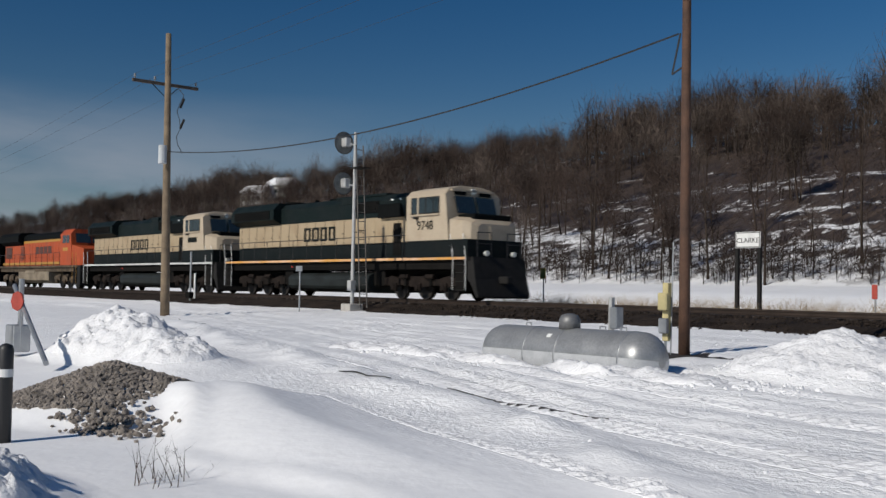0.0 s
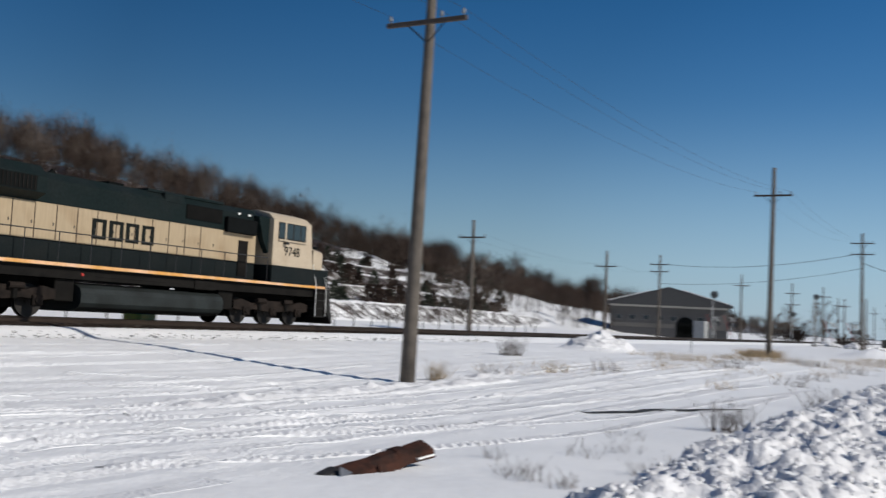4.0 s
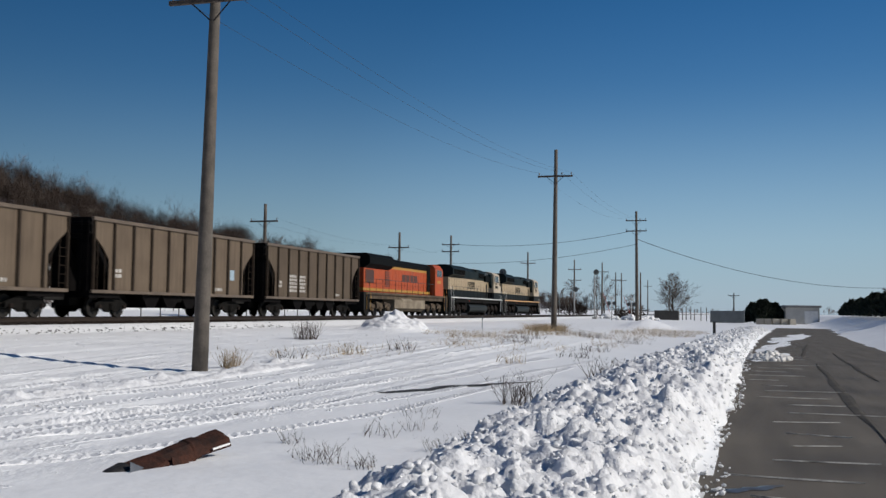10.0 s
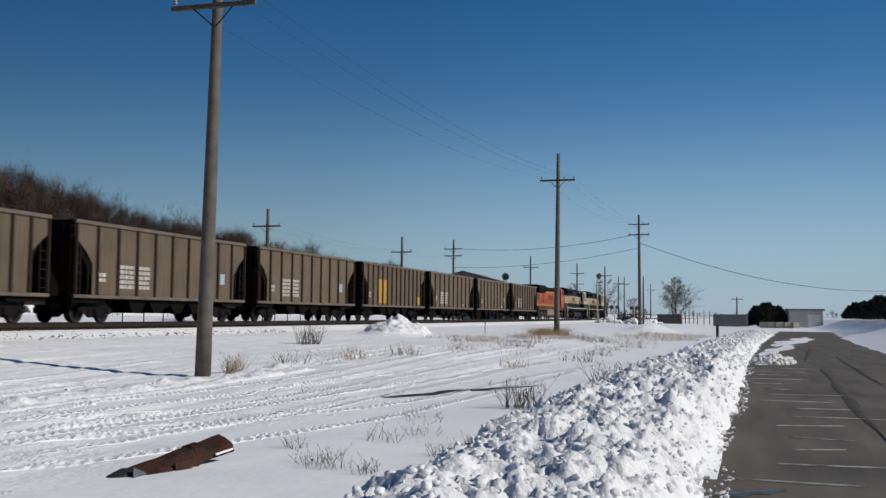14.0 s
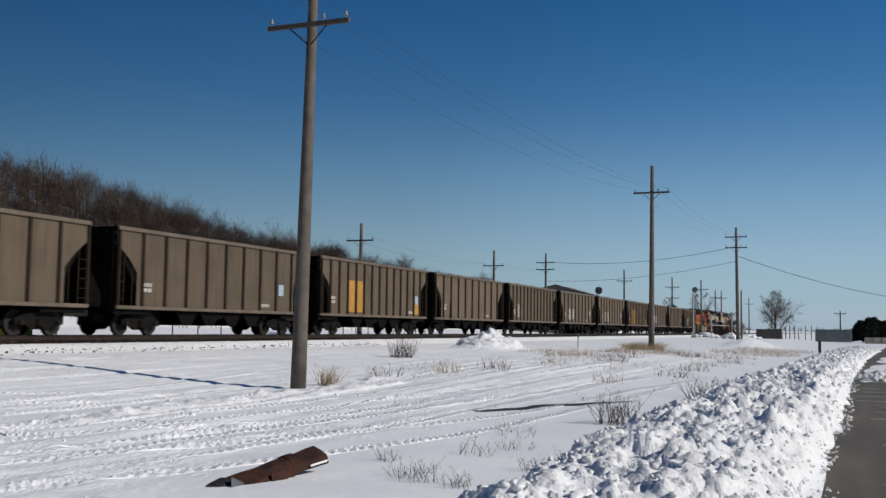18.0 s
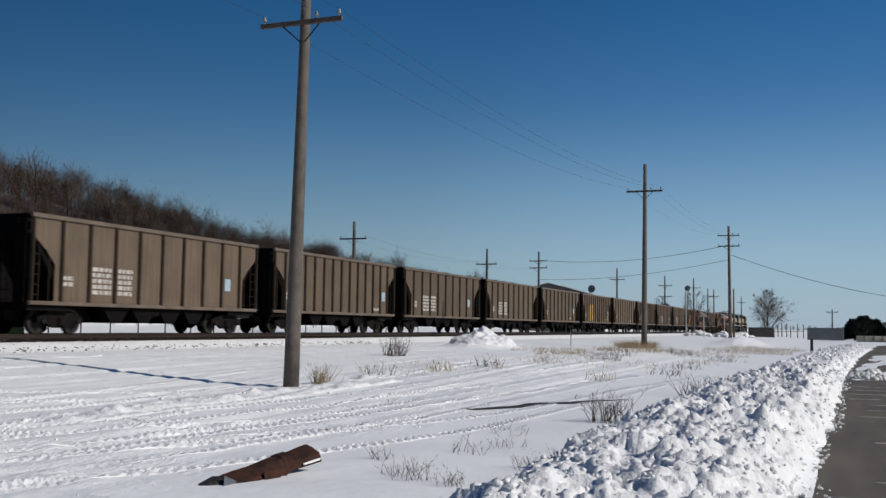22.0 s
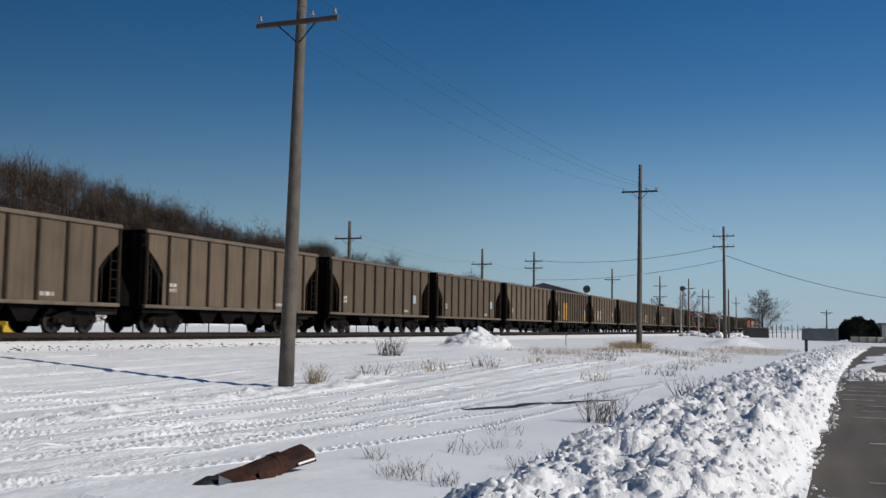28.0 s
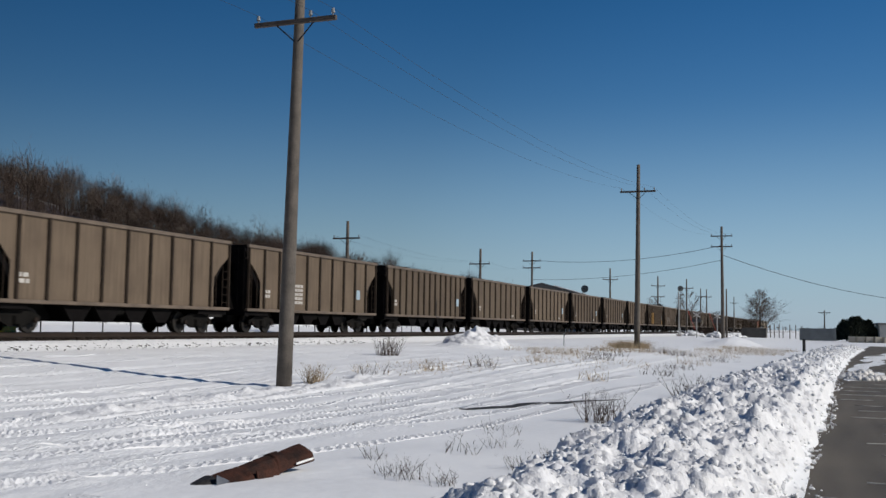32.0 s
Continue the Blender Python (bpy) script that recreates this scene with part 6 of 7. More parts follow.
TRACKS = [((5, 9.3), (12, 8.3), (20, 7.6), (32, 7.4)), ((6, 12.9), (14, 12.2), (24, 11.4), (40, 11.6)), ((4, 10.2), (12, 9.6), (22, 8.6), (34, 7.0)), ((14, 16.4), (18.5, 14.2), (17.6, 12.4), (13, 11.6)),
          ((7, 8.6), (11, 7.2), (14.5, 6.5), (18, 6.1), (30, 5.6)), ((10, 10.4), (14, 8.6), (17, 6.9), (26, 6.4), (34, 5.5)), ((6, 11.4), (14, 11.2), (22, 10.6), (42, 10.2)), ((26, 15.5), (18, 14.6), (8, 14.4)),
          ((-16, 11.2), (-8, 9.6), (0, 8.6), (9, 8.2)), ((-14, 9.6), (-7, 8.0), (1, 7.4), (8, 7.3)), ((-9, 13.2), (0, 11.2), (9, 10.6)), ((-6, 15.4), (3, 13.6), (12, 13.2)), ((-2, 18.5), (6, 17.0), (16, 17.4)), ((-12, 8.4), (-5, 6.9), (2, 6.6)), ((2, 20.5), (12, 20.0), (26, 21))]
for k, line in enumerate(TRACKS):
    tyre_track(line, k + 1)


def gravel_heap():
    rng = np.random.default_rng(8)
    n = 4200
    r, a = np.sqrt(rng.random(n)), rng.random(n) * 6.28
    x, y = -12.75 + 1.35 * r * np.cos(a), 4.75 + 1.15 * r * np.sin(a)
    x[-420:], y[-420:] = -11.2 + 0.5 * rng.standard_normal(420), 4.25 + 0.22 * rng.standard_normal(420)
    s = 0.02 + 0.024 * rng.random(n)
    z = ground_z(x, y) + 0.25 * s + 0.05 * (1 - r)
    heap = lumps("gravel_heap", np.stack([x, y, z], -1), s, GRAVEL, 1, 9, 0.8, False, None, 0.27)
    return tagged(heap, "grey crushed stone heap half covered by drifted snow", "gravel heap", kind="stuff")


gravel_heap()


# ---- bare trees ----
def bare_tree(seed, height, limbs=8, twigs=5, spread=0.34, trunk_r=None, fork=0.3, fine=0.012, sprays=3):
    """Arrays of a leafless tree: tapered trunk, limbs, branches and fine twigs. Returns (wood vertices, faces, twig vertices, faces)."""
    rng = np.random.default_rng(seed)
    wv, wf, tv, tf = [], [], [], []

    def tube(pts, radii):
        base = len(wv)
        for p, r in zip(pts, radii):
            for k in range(3):
                a = k * 2.0944
                wv.append((p[0] + r * math.cos(a), p[1] + r * math.sin(a), p[2]))
        for j in range(len(pts) - 1):
            for k in range(3):
                a, b = base + 3 * j + k, base + 3 * j + (k + 1) % 3
                wf.append((a, b, b + 3))
                wf.append((a, b + 3, a + 3))

    def sliver(p, q, w):
        base = len(tv)
        d = q - p
        side = np.cross(d, rng.standard_normal(3))
        side = side / (np.linalg.norm(side) + 1e-6) * w
        tv.extend([p - side, p + side, q])
        tf.append((base, base + 1, base + 2))

    tr = trunk_r or height * 0.014
    lean = rng.normal(0, 0.09, 2)
    trunk = [np.array([lean[0] * height * u + 0.12 * math.sin(3 * u + seed), lean[1] * height * u, height * u]) for u in (0, 0.15, 0.35, 0.55, 0.78, 1.0)]
    tube(trunk, [tr * 1.25, tr, tr * 0.85, tr * 0.62, tr * 0.35, tr * 0.08])
    for i in range(limbs):
        u = fork + (0.95 - fork) * (i + rng.random()) / limbs
        p = np.array([np.interp(u, (0, 0.15, 0.35, 0.55, 0.78, 1.0), [t[k] for t in trunk]) for k in range(3)])
        a = rng.random() * 6.283
        ln = height * spread * (1.15 - u) * (0.75 + 0.5 * rng.random()) + 0.05 * height
        up = 0.55 + 0.6 * rng.random()
        d = np.array([math.cos(a), math.sin(a), up])
        d = d / np.linalg.norm(d)
        pts = [p, p + d * ln * 0.55 + np.array([0, 0, 0.02 * ln]), p + d * ln + np.array([0, 0, 0.2 * ln])]
        r0 = tr * 0.5 * (1.05 - u)
        tube(pts, [r0, r0 * 0.6, r0 * 0.1])
        for j in range(twigs):
            v = 0.25 + 0.75 * rng.random()
            b = pts[0] + (pts[-1] - pts[0]) * v
            e = d + rng.normal(0, 0.55, 3)
            e[2] = abs(e[2]) * 0.8 + 0.15
            e = e / np.linalg.norm(e)
            l2 = ln * (0.25 + 0.4 * rng.random())
            q = b + e * l2
            sliver(b, q, 0.6 * fine + 0.10 * r0)
            for _ in range(sprays):
                w = 0.2 + 0.8 * rng.random()
                s = b + (q - b) * w
                g = e + rng.normal(0, 0.6, 3)
                g = g / np.linalg.norm(g)
                sliver(s, s + g * l2 * (0.35 + 0.45 * rng.random()), fine)
    return np.array(wv), np.array(wf), np.array(tv), np.array(tf)


def crown_tree(seed, height, twigs, wide, base, fine=0.024, limbs=8):
    """Arrays of a leafless tree with a rounded, lumpy crown of fine twigs over a forked trunk."""
    rng = np.random.default_rng(seed)
    wv, wf = [], []

    def tube(pts, radii):
        k0 = len(wv)
        for p, r in zip(pts, radii):
            wv.extend((p[0] + r * math.cos(a), p[1] + r * math.sin(a), p[2]) for a in (0.3, 2.4, 4.5))
        for j in range(len(pts) - 1):
            for k in range(3):
                a, b = k0 + 3 * j + k, k0 + 3 * j + (k + 1) % 3
                wf.extend([(a, b, b + 3), (a, b + 3, a + 3)])

    lean = rng.normal(0, 0.07, 2) * height
    tr = height * 0.011
    us = (0, 0.2, 0.45, 0.8)
    trunk = np.array([(lean[0] * u + 0.02 * height * math.sin(4 * u + seed), lean[1] * u, height * u) for u in us])
    tube(trunk, (tr * 1.2, tr, tr * 0.75, tr * 0.2))
    centre = np.array([lean[0] * 0.6, lean[1] * 0.6, height * (0.5 + base / 2)])
    radii = np.array([wide, wide, (1 - base) / 2]) * height
    for k in range(limbs):
        u = base * 0.6 + (0.72 - base * 0.6) * (k + rng.random()) / limbs
        p = np.array([np.interp(u, us, trunk[:, i]) for i in range(3)])
        a = rng.random() * 6.283
        q = centre + radii * np.array([math.cos(a) * 0.8, math.sin(a) * 0.8, 0.1 + 0.6 * rng.random()])
        tube([p, p + (q - p) * 0.5 - (0, 0, 0.02 * height), q], (tr * 0.5 * (1.1 - u), tr * 0.3 * (1.1 - u), tr * 0.08))
    d = rng.standard_normal((twigs, 3))
    d = d / np.linalg.norm(d, axis=1, keepdims=True)
    az = np.arctan2(d[:, 1], d[:, 0])
    lump = 1 + 0.2 * np.sin(3 * az + seed) * np.cos(4 * d[:, 2] + seed) + 0.12 * np.sin(7 * az + 2 * seed)
    tip = centre + radii * d * (np.sqrt(0.12 + 0.88 * rng.random(twigs)) * lump)[:, None]
    way = d * radii / radii.max() + np.array([0, 0, 0.55]) + rng.normal(0, 0.45, (twigs, 3))
    way = way / np.linalg.norm(way, axis=1, keepdims=True)
    root = tip - way * (height * rng.uniform(0.09, 0.24, twigs))[:, None]
    side = np.cross(way, rng.standard_normal((twigs, 3)))
    side = side / np.linalg.norm(side, axis=1, keepdims=True) * (fine * rng.uniform(0.6, 1.2, twigs))[:, None]
    tv = np.stack([root - side, root + side, tip], 1).reshape(-1, 3)
    return np.array(wv), np.array(wf), tv, np.arange(3 * twigs).reshape(-1, 3)


TEMPLATES = [crown_tree(100 + k, 10.0, 330, 0.25 + 0.04 * (k % 3), 0.18 + 0.1 * (k % 4)) for k in range(8)]
SHRUBS = [crown_tree(300 + k, 2.4, 70, 0.42, 0.02, 0.016, 5) for k in range(4)]


def merge(spots, templates, which, wood_name, twig_name, label, twig=TWIG):
    """Trees merged into one mesh of wood and one of twigs; spots: rows of x, y, z, size, turn."""
    wv, wf, tv, tf = [], [], [], []
    nw = nt = 0
    for (x, y, z, s, a), k in zip(spots, which):
        v, f, v2, f2 = templates[k]
        c, sn = math.cos(a), math.sin(a)
        R = np.array([[c, sn, 0], [-sn, c, 0], [0, 0, 1]]) * s
        wv.append(v @ R + (x, y, z))
        wf.append(f + nw)
        tv.append(v2 @ R + (x, y, z))
        tf.append(f2 + nt)
        nw, nt = nw + len(v), nt + len(v2)
    holder = mesh_np(wood_name, np.concatenate(wv), np.concatenate(wf), BARK, True)
    tagged(holder, label, "bare trees", kind="stuff")
    tw = mesh_np(twig_name, np.concatenate(tv), np.concatenate(tf), twig, False, holder)
    tagged(tw, kind="stuff")
    return holder


def build_woods():
    rng = np.random.default_rng(21)
    xs, ys = [], []
    while len(xs) < 2750:
        x, y = rng.uniform(-420, 430), 58 + 100 * rng.random() ** 0.8
        if x < -170 and rng.random() < 0.2 or y < 92 and rng.random() < 0.12:
            continue
        if 60 < x < 155 and y < 104 and rng.random() < 0.95:
            continue
        hx, hy = 116 * math.sin(radians(26.3)), 116 * math.cos(radians(26.3))
        if abs(x - hx + 0.05 * (y - hy)) < 10 and -7 < y - hy < 7:
            continue
        xs.append(x), ys.append(y)
    # the wood thickens along the crest
    n = 1500
    cx = np.concatenate([rng.uniform(85, 250, 500), rng.uniform(-400, 90, n - 500)])
    cy = np.concatenate([rng.uniform(106, 156, 500), rng.uniform(118, 162, n - 500)])
    xs, ys = np.concatenate([np.array(xs), cx]), np.concatenate([np.array(ys), cy])
    zs = ground_z(xs, ys) - 0.2
    stand = vnoise(xs / 13.0, ys / 13.0, 12)
    size = rng.uniform(0.55, 1.0, len(xs)) * np.where(xs > 110, 0.92, 1.0) * (1 + 0.3 * stand) * np.where(ys < 66, 0.85, 1.0)
    size[-n:] *= np.where(cx > 85, 0.92, 1.05)
    size *= np.where((ys > 112) & (xs < -45), np.where(xs > -115, 1.18, 0.95), 1.0)
    # single tall pale trees stand out over the crest
    tall = (ys > 114) & (np.random.default_rng(5).random(len(xs)) < 0.09)
    size *= np.where(tall, 1.3, 0.97)
    turn = rng.random(len(xs)) * 6.28
    spots = np.stack([xs, ys, zs, size, turn], 1)
    kind = np.digitize(vnoise(xs / 17.0, ys / 17.0, 33) + 0.5 * rng.standard_normal(len(xs)), (-0.45, 0.6))
    kind[tall] = 2
    for k, (twig, label) in enumerate(((DARKTWIG, "dark leafless oak wood on a snowy bluff"), (TWIG, "dense leafless brown woodland on a snowy bluff"), (GREYTWIG, "pale grey leafless trees on a snowy bluff"))):
        sel = kind == k
        pick = rng.integers(0, len(TEMPLATES), int(sel.sum()))
        merge(spots[sel], TEMPLATES, np.where(ys[sel] > 112, 4 * (pick // 4) + pick % 2, pick), "woodland", "twigs", label, twig)
    n = 2500
    xs, ys = rng.uniform(-150, 180, n), 57 + 70 * rng.random(n) ** 1.3
    xs[:700], ys[:700] = rng.uniform(-90, 60, 700), rng.uniform(57, 62, 700)
    xs[700:1250], ys[700:1250] = rng.uniform(-220, 200, 550), rng.uniform(122, 156, 550)
    keep = ~((xs > 60) & (xs < 185) & (ys < 104) & (rng.random(n) < 0.15))
    xs, ys = xs[keep], ys[keep]
    spots = np.stack([xs, ys, ground_z(xs, ys) - 0.1, rng.uniform(0.6, 1.6, len(xs)) * np.where(ys > 121, 1.5, 1.0), rng.random(len(xs)) * 6.28], 1)
    merge(spots, SHRUBS, rng.integers(0, 4, len(xs)), "brushwood", "twigs", "low leafless brush under the trees", DARKTWIG)
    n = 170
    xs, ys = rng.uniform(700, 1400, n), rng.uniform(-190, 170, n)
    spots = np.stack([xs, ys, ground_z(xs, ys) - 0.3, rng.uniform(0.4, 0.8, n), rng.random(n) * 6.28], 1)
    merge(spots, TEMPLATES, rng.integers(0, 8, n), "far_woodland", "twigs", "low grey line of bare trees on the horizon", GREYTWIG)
    n = 240
    xs, ys = rng.uniform(480, 1500, n), rng.uniform(215, 420, n)
    spots = np.stack([xs, ys, ground_z(xs, ys) - 0.3, rng.uniform(1.2, 2.0, n), rng.random(n) * 6.28], 1)
    merge(spots, TEMPLATES, rng.integers(0, 7, n), "far_woodland", "twigs", "far brown woodland on low hills")


build_woods()


def single_tree(x, y, height, seed, label, limbs=14, twigs=9, spread=0.42, trunk_r=None, fork=0.18):
    z = gz(x, y) - 0.1
    v, f, v2, f2 = bare_tree(seed, height, limbs, twigs, spread, trunk_r, fork, 0.02 if math.hypot(x, y) > 120 else 0.014)
    t = empty("tree", pose(x, y, z))
    mesh_np("trunk", v, f, BARK, True, t)
    c = mesh_np("crown", v2, f2, TWIG, False, t)
    c["label"] = "leafless twiggy crown"
    return tagged(t, label, "bare tree", "single trees")


def round_tree(x, y, height, seed, wide, limbs, label):
    v, f, v2, f2 = bare_tree(seed, height, limbs, 15, wide, height * 0.018, 0.08, 0.026, 4)
    t = empty("tree", pose(x, y, gz(x, y) - 0.1))
    mesh_np("trunk", v, f, BARK, True, t)
    c = mesh_np("crown", v2, f2, GREYTWIG, False, t)
    c["label"] = "leafless twiggy crown"
    return tagged(t, label, "bare tree", "single trees")


x, y = spot(86.4, 215)
round_tree(x, y, 9.0, 41, 0.4, 50, "round-crowned leafless tree near the crossing")
x, y = spot(63.2, 92)
round_tree(x, y, 6.8, 42, 0.45, 36, "leafless bushy tree behind the line-side pole")
for b, d, h in ((80.0, 190, 5.5), (80.6, 200, 7), (82.6, 205, 8), (82.2, 220, 6), (84.0, 230, 5), (77.2, 210, 6)):
    x, y = spot(b, d)
    round_tree(x, y, h, int(b * 10), 0.4, 13, "small leafless tree beyond the track")
x, y = spot(16.45, 41.5)
single_tree(x, y, 3.3, 77, "dark leafless shrub before the white tanks", 26, 14, 0.6, 0.08, 0.05)
frng = random.Random(5)
for k in range(26):
    x = -62 + k * 5.0 + frng.uniform(-2, 2)
    y = frng.uniform(57, 63)
    if -14 < x < 28:
        y += 2
    single_tree(x, y, frng.uniform(7, 11), 500 + k, "bare thin-trunked tree at the foot of the bluff", 16, 12, 0.4, 0.1)


# ---- evergreens ----
NEEDLES = mat("juniper_needles", (0.025, 0.035, 0.018), 0.85, var=0.35, scale=2.0)


def evergreen(x, y, h, w, seed, label):
    """A dense juniper: short trunk and a ragged crown of many small sprays."""
    rng = np.random.default_rng(seed)
    z = gz(x, y) - 0.1
    t = empty("evergreen", pose(x, y, z))
    part("trunk", C((0, 0, 0), (0, 0, h * 0.5), 0.12, 0.05, 8), BARK, t)
    n = 1300
    u = rng.random(n) ** 0.8
    ph = rng.random(n) * 6.283
    rad = w * (0.45 + 0.55 * np.sqrt(np.clip(1 - (u - 0.25) ** 2 / 0.6, 0, 1))) * (1 - 0.75 * u**2.2) * (0.72 + 0.3 * rng.random(n)) * (1 + 0.18 * np.sin(3 * ph + seed))
    c = np.stack([rad * np.cos(ph), rad * np.sin(ph), 0.08 * h + 0.92 * h * u], 1)
    d = np.stack([np.cos(ph), np.sin(ph), 0.5 + 0.9 * rng.random(n)], 1) + rng.normal(0, 0.35, (n, 3))
    d = d / np.linalg.norm(d, axis=1, keepdims=True)
    s = np.cross(d, rng.standard_normal((n, 3)))
    s = s / np.linalg.norm(s, axis=1, keepdims=True)
    ln = (0.10 + 0.10 * rng.random((n, 1))) * h
    v = np.stack([c - s * ln * 0.45, c + s * ln * 0.45, c + d * ln * 1.2], 1).reshape(-1, 3)
    crown = mesh_np("crown", v, np.arange(3 * n).reshape(-1, 3), NEEDLES, False, t)
    crown["label"] = "dense dark green needle crown"
    return tagged(t, label, "evergreen bush", "evergreens")


for k, (b, d, h, w) in enumerate(((90.75, 190, 3.5, 1.8), (91.2, 188, 4.0, 2.0), (91.75, 189, 3.5, 1.6))):
    x, y = spot(b, d)
    evergreen(x, y, h, w, 60 + k, "dark juniper clump at the end of the road")
for k in range(16):
    x = 186 - (k + (k > 0)) * 5.6
    y = float(edge_y(np.array(x))) - 12.2
    evergreen(x, y, 2.2 + 0.4 * math.sin(k * 2.1) + (0.4 if k > 5 else 0), 1.2 + 0.35 * (k > 0) + 0.2 * math.sin(k * 3.3), 80 + k, "dark juniper on the snowy slope by the road")


# ---- buildings ----
ROOFSNOW = SNOW
HOUSEWALL = mat("pale_siding", (0.5, 0.49, 0.46), 0.7, var=0.1, scale=0.8)
BROWNWALL = mat("brown_siding", (0.13, 0.1, 0.085), 0.8, var=0.15, scale=0.8)
GREYWALL = mat("grey_metal_siding", (0.24, 0.235, 0.23), 0.6, 0.1, var=0.1, scale=0.5)


def house(x, y, w, d, h, roof_h, wall, label, turn=0.0, windows=4, z=None, chimney=True, snow=True):
    z0 = (gz(x, y) - 0.4) if z is None else z
    b = empty("house", pose(x, y, z0, 0, 0, turn))
    wl = part("wall", B(-w / 2, w / 2, -d / 2, d / 2, 0, h), wall, b)
    bm = bmesh.new()
    e = 0.5
    loft(bm, [[(xx, -d / 2 - e, h - 0.15), (xx, 0, h + roof_h), (xx, d / 2 + e, h - 0.15), (xx, d / 2 + e, h - 0.35), (xx, -d / 2 - e, h - 0.35)] for xx in (-w / 2 - e, w / 2 + e)])
    rf = part("roof", bm, ROOFSNOW if snow else GREYWALL, b, "snow-covered gable roof" if snow else "")
    if chimney:
        part("chimney", B(w * 0.2, w * 0.2 + 0.7, -0.35, 0.35, h, h + roof_h + 0.8), BROWNWALL, rf)
    for k in range(windows):
        xx = -w / 2 + w * (k + 0.5) / windows
        for zz in (1.0,) if h < 4 else (1.0, 3.6):
            fr = part("window_frame", B(xx - 0.55, xx + 0.55, -d / 2 - 0.05, -d / 2, zz, zz + 1.3), WHITE, wl)
            part("window_pane", B(xx - 0.47, xx + 0.47, -d / 2 - 0.07, -d / 2 - 0.05, zz + 0.08, zz + 1.22), GLASS, fr)
    return tagged(b, label, "house", "houses on the bluff")


hx, hy = spot(26.3, 116)
house(hx, hy, 13.0, 7.0, 3.2, 1.8, BROWNWALL, "brown house with a snow-covered roof high among the trees", turn=6)
for b, d, w, t in ((-61.2, 262, 7, 20), (-60.4, 268, 6, -15), (-59.8, 262, 5, 30)):
    hx, hy = spot(b, d)
    house(hx, hy, w, 6, 3.4, 2.0, HOUSEWALL, "pale house with snowy roofs on the hilltop", turn=t, z=None)
hx, hy = spot(-32.8, 158)
house(hx, hy, 8, 7, 3.6, 2.2, BROWNWALL, "brown gabled house among the trees on the crest", turn=80, z=gz(hx, hy) - 2.4, snow=False)


def depot():
    x, y = spot(74.3, 190)
    b = empty("warehouse", pose(x, y, 0.5, 0, 0, -73))
    w, d, h, r = 20.6, 14.0, 5.9, 3.0
    wl = part("wall", B(-w / 2, w / 2, -d / 2, d / 2, 0, h, 0.0), mat("dark_metal_siding", (0.115, 0.11, 0.105), 0.6, 0.1, var=0.12, scale=0.5), b, "dark grey metal wall")
    bm = bmesh.new()
    loft(bm, [[(-w / 2 - 0.8, yy, h), (-w / 2 - 0.8, yy, h + 0.35), (0, yy, h + r + 0.35), (w / 2 + 0.8, yy, h + 0.35), (w / 2 + 0.8, yy, h)] for yy in (-d / 2 - 1.2, d / 2)])
    part("roof", bm, mat("charcoal_roof", (0.05, 0.05, 0.055), 0.7, var=0.2, scale=0.5), b, "charcoal low gable roof")
    for x0, x1 in ((-w / 2 - 0.3, -3.2), (2.2, w / 2 + 0.6)):
        q = lambda xx: h + 0.42 + r * (1 - abs(xx) / (w / 2 + 0.8))
        bm = bmesh.new()
        loft(bm, [[(x0, yy, q(x0)), (x1, yy, q(x1)), (x1, yy, q(x1) + 0.12), (x0, yy, q(x0) + 0.16)] for yy in (-d / 2 - 1.0, d / 2 - 0.5)])
        part("roof_snow", bm, ROOFSNOW, b, "snow lying on the roof slope")
    bm = bmesh.new()
    prism_y(bm, [(-w / 2, h), (0, h + r), (w / 2, h)], -d / 2 - 1.3, -d / 2 - 1.22)
    part("gable", bm, mat("charcoal_gable", (0.05, 0.052, 0.055), 0.7), b, "charcoal gable front")
    for k in range(8):
        xx = -w / 2 + 1.6 + k * 2.4
        if abs(xx - 3) < 1.6:
            continue
        fr = part("window_frame", B(xx - 0.6, xx + 0.6, -d / 2 - 0.06, -d / 2, 3.2, 4.1), GREYWALL, wl)
        part("window_pane", B(xx - 0.5, xx + 0.5, -d / 2 - 0.08, -d / 2 - 0.06, 3.28, 4.02), GLASS, fr)
    part("archway", C((3.0, -d / 2 - 0.1, 2.4), (3.0, -d / 2 + 0.2, 2.4), 1.6, n=24), BLACK, wl, "dark arched opening")
    part("trim_band", B(-w / 2, w / 2, -d / 2 - 0.08, -d / 2, 5.55, 5.9), HOUSEWALL, wl)
    part("wainscot", B(-w / 2, w / 2, -d / 2 - 0.07, -d / 2, 0, 1.9), mat("charcoal_wainscot", (0.06, 0.06, 0.065), 0.7), wl, "dark lower wall")
    part("archway_base", B(1.4, 4.6, -d / 2 - 0.1, -d / 2 + 0.1, 0, 2.4), BLACK, wl)
    return tagged(b, "dark grey metal warehouse with a snowy gable roof", "warehouse")


depot()


